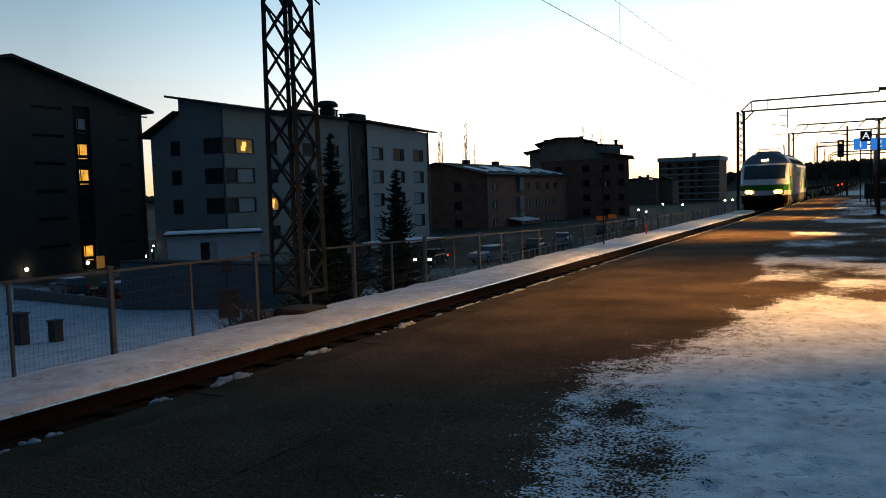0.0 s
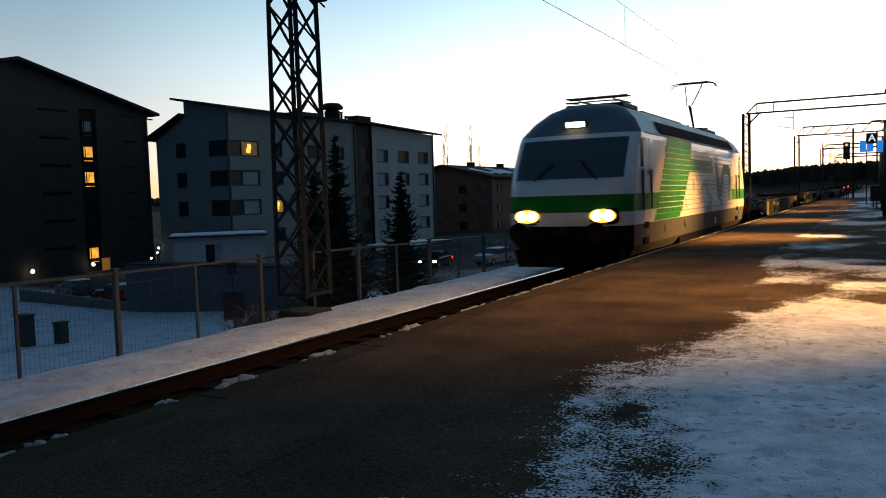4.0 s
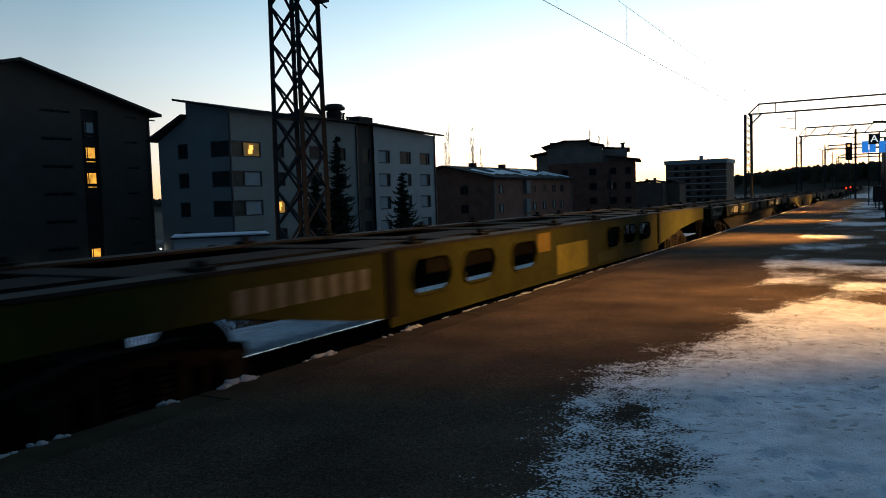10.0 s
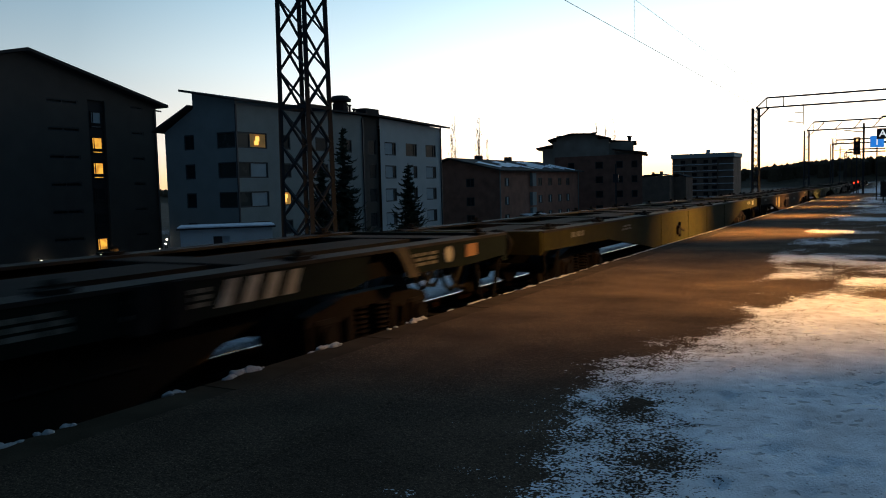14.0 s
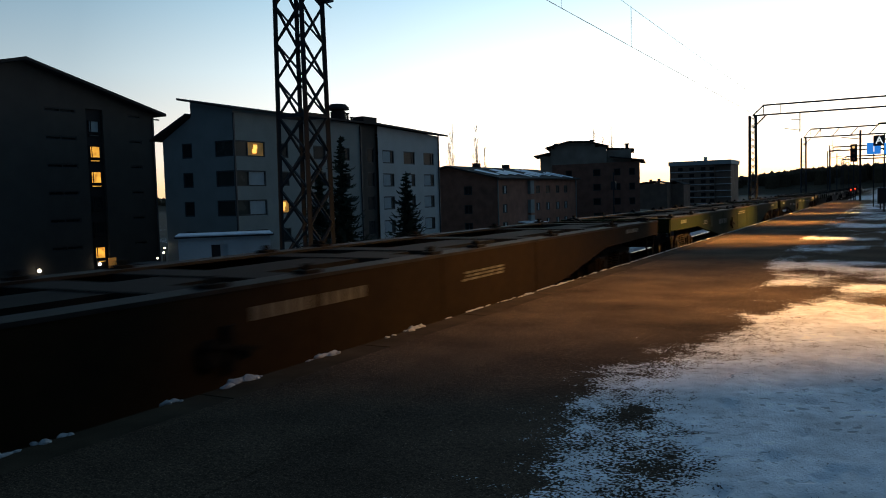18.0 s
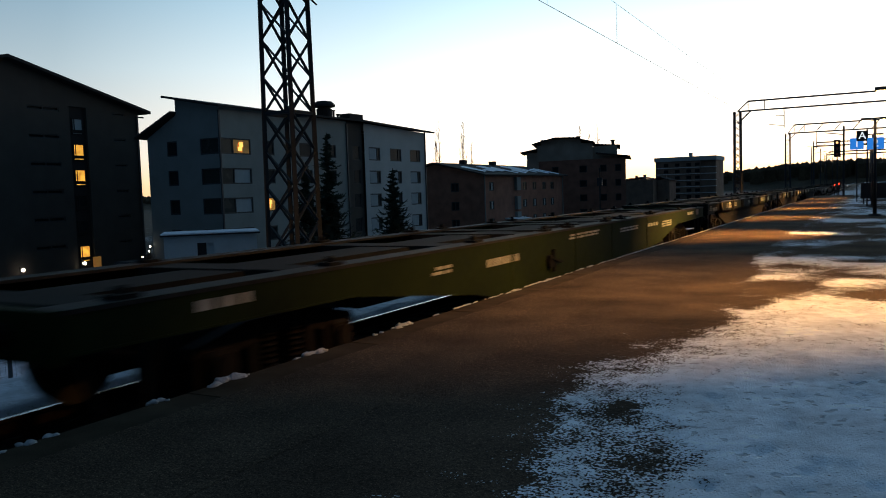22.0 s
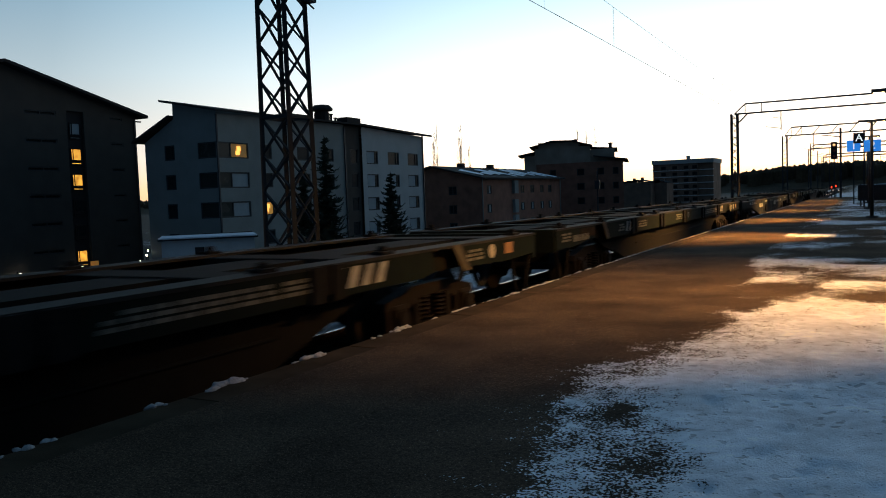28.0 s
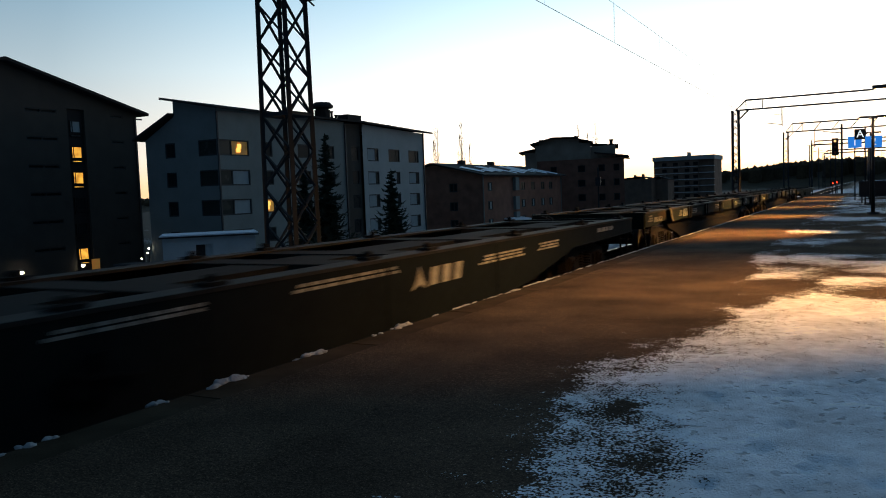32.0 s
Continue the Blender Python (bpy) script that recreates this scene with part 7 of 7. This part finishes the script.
def post_wagon(L, color, label, seed=0):
    """The slimmer grey-green wagon: shallow side plates hung between dark posts over a low truss rod."""
    root = thing("container_wagon", TRACK, 0, RAILTOP, label, "flat wagon", group="wagons of the train")
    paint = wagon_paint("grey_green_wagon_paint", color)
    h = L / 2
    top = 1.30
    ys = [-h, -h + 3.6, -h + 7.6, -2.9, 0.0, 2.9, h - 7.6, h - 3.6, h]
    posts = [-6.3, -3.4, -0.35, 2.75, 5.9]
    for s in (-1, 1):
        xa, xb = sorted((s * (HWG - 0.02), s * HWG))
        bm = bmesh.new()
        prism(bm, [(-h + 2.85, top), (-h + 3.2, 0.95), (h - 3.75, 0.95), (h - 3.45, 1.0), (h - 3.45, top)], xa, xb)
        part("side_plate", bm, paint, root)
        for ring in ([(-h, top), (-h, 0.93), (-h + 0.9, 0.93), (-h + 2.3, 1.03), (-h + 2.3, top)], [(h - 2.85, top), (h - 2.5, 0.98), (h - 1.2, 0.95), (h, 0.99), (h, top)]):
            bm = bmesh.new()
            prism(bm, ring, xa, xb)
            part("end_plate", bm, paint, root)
        bm = bmesh.new()
        box(bm, *sorted((s * (HWG - 0.004), s * (HWG + 0.004))), -h + 1.35, -h + 2.28, 1.08, top - 0.06)
        part("primer_patch", bm, M_PRIMER, root, "rust-brown primer patch")
        bm = bmesh.new()
        box(bm, *sorted((s * (HWG - 0.16), s * (HWG - 0.14))), -h, h, 0.98, top - 0.04)
        part("inner_plate", bm, M_BLACK, root)
        bm = bmesh.new()
        box(bm, *sorted((s * (HWG - 0.30), s * (HWG - 0.2))), -h + 6.4, h - 6.4, 0.32, 0.96)
        prism(bm, [(-h + 3.0, 0.97), (-h + 3.6, 0.74), (-h + 4.6, 0.54), (-h + 5.4, 0.32), (-h + 6.4, 0.32), (-h + 6.4, 0.97)], *sorted((s * (HWG - 0.30), s * (HWG - 0.2))))
        prism(bm, [(h - 4.4, 0.97), (h - 6.4, 0.97), (h - 6.4, 0.32)], *sorted((s * (HWG - 0.30), s * (HWG - 0.2))))
        part("inner_beam", bm, M_BLACK, root)
        bm = bmesh.new()
        bar(bm, (s * (HWG - 0.19), -h + 6.2, 0.66), (s * (HWG - 0.19), h - 6.2, 0.66), 0.025)
        part("truss_rod", bm, M_DECK, root)
        for y in posts:
            bm = bmesh.new()
            box(bm, *sorted((s * (HWG - 0.005), s * (HWG + 0.05))), y - 0.22, y - 0.02, 0.93, top - 0.01)
            box(bm, *sorted((s * (HWG - 0.005), s * (HWG + 0.05))), y + 0.12, y + 0.32, 0.93, top - 0.01)
            box(bm, *sorted((s * (HWG - 0.03), s * (HWG + 0.02))), y - 0.02, y + 0.12, 1.0, top)
            part("post", bm, M_DECK, root)
        for e in (-1, 1):
            bm = bmesh.new()
            yy = -h + 2.75 if e < 0 else h - 2.95
            prism(bm, [(yy, top), (yy + 0.22, top), (yy + 0.52, 0.94), (yy + 0.30, 0.94)], *sorted((s * HWG, s * (HWG + 0.02))))
            part("diagonal_strap", bm, M_STRAP, root)
    for e in (-1, 1):
        bm = bmesh.new()
        box(bm, -HWG + 0.02, HWG - 0.02, e * h - 0.07, e * h + 0.05, 0.9, top - 0.002)
        part("end_sill", bm, paint, root)
    deck(root, L, top, paint, [-h + 0.6, -h + 3.2, -h + 6.6, -3.5, -0.6, 2.0, 5.2, h - 4.4, h - 0.6])
    bogie(root, -h + 3.05, 1.8, 0.46)
    bogie(root, h - 2.95, 1.8, 0.46)
    wagon_ends(root, L)
    ml = []
    ml += digits(-h + 0.95, -h + 1.9, 1.02, 1.14, 7)
    for y0, y1 in ((-h + 0.3, -h + 0.8), (-h + 4.0, -h + 4.5), (-1.5, 0.4), (3.3, 5.2), (-6.5, -5.0), (h - 6.5, h - 5.7), (h - 2.6, h - 2.0)):
        ml += lines(y0, y1, 1.05, 1.20, 3, seed)
    marks(root, ml)
    for yb in (-h + 4.6, h - 5.6):
        for k in range(4):
            bm = bmesh.new()
            prism(bm, [(yb + 0.27 * k, 1.02), (yb + 0.27 * k + 0.14, 1.02), (yb + 0.27 * k + 0.24, 1.24), (yb + 0.27 * k + 0.12, 1.24)], HWG + 0.002, HWG + 0.006)
            part("stripe_mark", bm, M_MARK, root)
    bm = bmesh.new()
    box(bm, HWG + 0.002, HWG + 0.012, h - 1.25, h - 0.95, 1.06, 1.22)
    part("plate", bm, M_ORANGEPLATE, root)
    bm = bmesh.new()
    rod(bm, (HWG, h - 1.7, 1.13), (HWG + 0.008, h - 1.7, 1.13), 0.10, seg=18)
    part("round_mark", bm, M_MARK, root)
    return root


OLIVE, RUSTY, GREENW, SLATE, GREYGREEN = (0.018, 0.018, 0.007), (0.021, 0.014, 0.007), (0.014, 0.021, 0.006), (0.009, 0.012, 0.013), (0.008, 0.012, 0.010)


def lines(y0, y1, z0, z1, rows_, seed=1):
    """A block of unreadable stencilling: broken bars in rows."""
    rng = random.Random(seed + int(y0 * 37))
    out = []
    hgt = (z1 - z0) / (rows_ * 1.6 - 0.6)
    for r in range(rows_):
        z = z0 + r * hgt * 1.6
        y = y0 + (rng.uniform(0, 0.2) if r else 0)
        while y < y1 - 0.05:
            w = min(y1 - y, rng.uniform(0.07, 0.3))
            out.append((y, y + w, z, z + hgt))
            y += w + rng.uniform(0.03, 0.07)
    return out


def digits(y0, y1, z0, z1, n):
    w = (y1 - y0) / n
    return [(y0 + k * w, y0 + (k + 0.72) * w, z0, z1) for k in range(n)]


TRAIN = []


def put_train():
    lo = loco()
    TRAIN.append((lo, 7.2))

    def add(ob, u0, u1):
        TRAIN.append((ob, (u0 + u1) / 2))
    ends = lines(-10.6, -9.9, 1.05, 1.14, 1) + lines(9.2, 10.1, 1.06, 1.14, 1)
    signs1 = ends + lines(-8.6, -7.8, 1.0, 1.1, 2) + digits(-1.3, 0.0, 0.88, 1.04, 9) + lines(0.4, 2.1, 1.02, 1.10, 2) + lines(0.95, 1.85, 0.84, 0.92, 2)
    pale = [(-5.72, -4.80, 0.46, 1.18, wagon_paint("repainted_panel", (0.30, 0.27, 0.12))), (-2.85, -2.10, 0.6, 1.12, wagon_paint("repainted_panel", (0.17, 0.15, 0.06))), (10.2, 10.6, 0.98, 1.18, M_MARKDIM)]
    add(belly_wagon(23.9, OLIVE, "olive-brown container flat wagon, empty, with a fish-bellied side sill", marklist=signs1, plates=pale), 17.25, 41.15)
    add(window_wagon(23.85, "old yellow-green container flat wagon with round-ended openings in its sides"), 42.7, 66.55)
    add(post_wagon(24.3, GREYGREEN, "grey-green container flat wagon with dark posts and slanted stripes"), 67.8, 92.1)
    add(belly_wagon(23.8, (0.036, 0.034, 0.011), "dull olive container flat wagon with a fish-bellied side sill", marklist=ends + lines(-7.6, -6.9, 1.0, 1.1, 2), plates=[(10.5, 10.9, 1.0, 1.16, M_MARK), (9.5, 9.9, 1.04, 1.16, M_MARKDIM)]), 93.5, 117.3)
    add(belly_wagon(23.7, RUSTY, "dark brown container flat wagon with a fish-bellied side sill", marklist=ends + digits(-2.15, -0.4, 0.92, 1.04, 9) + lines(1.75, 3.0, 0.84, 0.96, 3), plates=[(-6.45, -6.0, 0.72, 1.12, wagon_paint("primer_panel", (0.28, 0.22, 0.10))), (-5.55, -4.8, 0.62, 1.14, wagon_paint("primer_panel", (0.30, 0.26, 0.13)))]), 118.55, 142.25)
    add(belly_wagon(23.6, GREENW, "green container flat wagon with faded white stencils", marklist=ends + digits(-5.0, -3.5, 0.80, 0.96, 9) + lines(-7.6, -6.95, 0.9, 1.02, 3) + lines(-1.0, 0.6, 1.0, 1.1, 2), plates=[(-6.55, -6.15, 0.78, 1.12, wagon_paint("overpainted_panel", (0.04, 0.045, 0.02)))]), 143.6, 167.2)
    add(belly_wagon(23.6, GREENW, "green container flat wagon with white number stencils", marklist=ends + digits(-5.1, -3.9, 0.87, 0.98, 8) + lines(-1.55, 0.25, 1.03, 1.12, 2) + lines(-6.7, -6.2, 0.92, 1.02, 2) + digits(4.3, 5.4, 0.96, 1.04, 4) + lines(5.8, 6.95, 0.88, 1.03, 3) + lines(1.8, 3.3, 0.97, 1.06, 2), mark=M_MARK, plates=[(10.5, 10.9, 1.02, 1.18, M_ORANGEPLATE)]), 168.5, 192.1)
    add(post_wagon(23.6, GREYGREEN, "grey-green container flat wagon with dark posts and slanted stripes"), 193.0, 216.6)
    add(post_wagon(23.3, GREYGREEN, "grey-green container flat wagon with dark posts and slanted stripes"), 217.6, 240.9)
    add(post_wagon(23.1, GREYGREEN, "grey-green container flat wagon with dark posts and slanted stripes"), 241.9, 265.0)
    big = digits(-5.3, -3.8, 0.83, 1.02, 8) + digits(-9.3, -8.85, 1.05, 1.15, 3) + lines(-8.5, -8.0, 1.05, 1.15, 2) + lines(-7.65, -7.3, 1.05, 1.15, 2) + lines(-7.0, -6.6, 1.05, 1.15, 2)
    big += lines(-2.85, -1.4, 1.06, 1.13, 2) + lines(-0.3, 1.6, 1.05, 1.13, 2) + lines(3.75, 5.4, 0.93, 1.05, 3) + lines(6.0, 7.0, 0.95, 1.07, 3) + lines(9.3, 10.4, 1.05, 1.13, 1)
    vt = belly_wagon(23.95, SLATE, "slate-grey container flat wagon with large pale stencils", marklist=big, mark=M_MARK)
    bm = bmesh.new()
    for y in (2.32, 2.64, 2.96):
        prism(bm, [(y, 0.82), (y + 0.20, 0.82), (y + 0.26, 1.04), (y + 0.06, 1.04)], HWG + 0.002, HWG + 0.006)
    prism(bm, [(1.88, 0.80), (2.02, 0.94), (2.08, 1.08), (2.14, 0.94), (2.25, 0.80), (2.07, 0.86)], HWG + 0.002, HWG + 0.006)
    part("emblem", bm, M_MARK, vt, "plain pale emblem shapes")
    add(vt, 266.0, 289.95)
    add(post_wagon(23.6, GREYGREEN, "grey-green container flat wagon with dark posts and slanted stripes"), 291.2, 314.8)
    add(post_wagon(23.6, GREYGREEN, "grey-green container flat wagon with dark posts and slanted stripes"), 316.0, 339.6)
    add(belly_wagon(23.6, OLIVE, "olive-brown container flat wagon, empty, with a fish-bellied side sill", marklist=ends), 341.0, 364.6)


put_train()


def travelled(t):
    """How far the train has come since the start, in metres."""
    s = t / 10
    base = C1 * s + C2 * s ** 2 + C3 * s ** 3 + C4 * s ** 4
    return base - 1.95 * (1 - smooth01(1.0, 5.6, t))


C1, C2, C3, C4 = 93.5013, 4.4448, -0.6810, 0.0529
START = 56.110


def motions():
    times = [0, 1, 2, 3, 4, 5, 6, 8, 10, 12, 14, 16, 18, 20, 22, 24, 26, 28, 30, 32]
    for ob, u in TRAIN:
        walk(ob, [(t, pose(TRACK, START - travelled(t) + u, RAILTOP)) for t in times])
    turns = 570
    for w, r in WHEELS:
        at_rest = w.matrix_basis.copy()
        walk(w, [(32.0 * i / turns, at_rest @ pose(0, 0, 0, math.degrees(travelled(32.0 * i / turns) / r))) for i in range(turns + 1)])


motions()
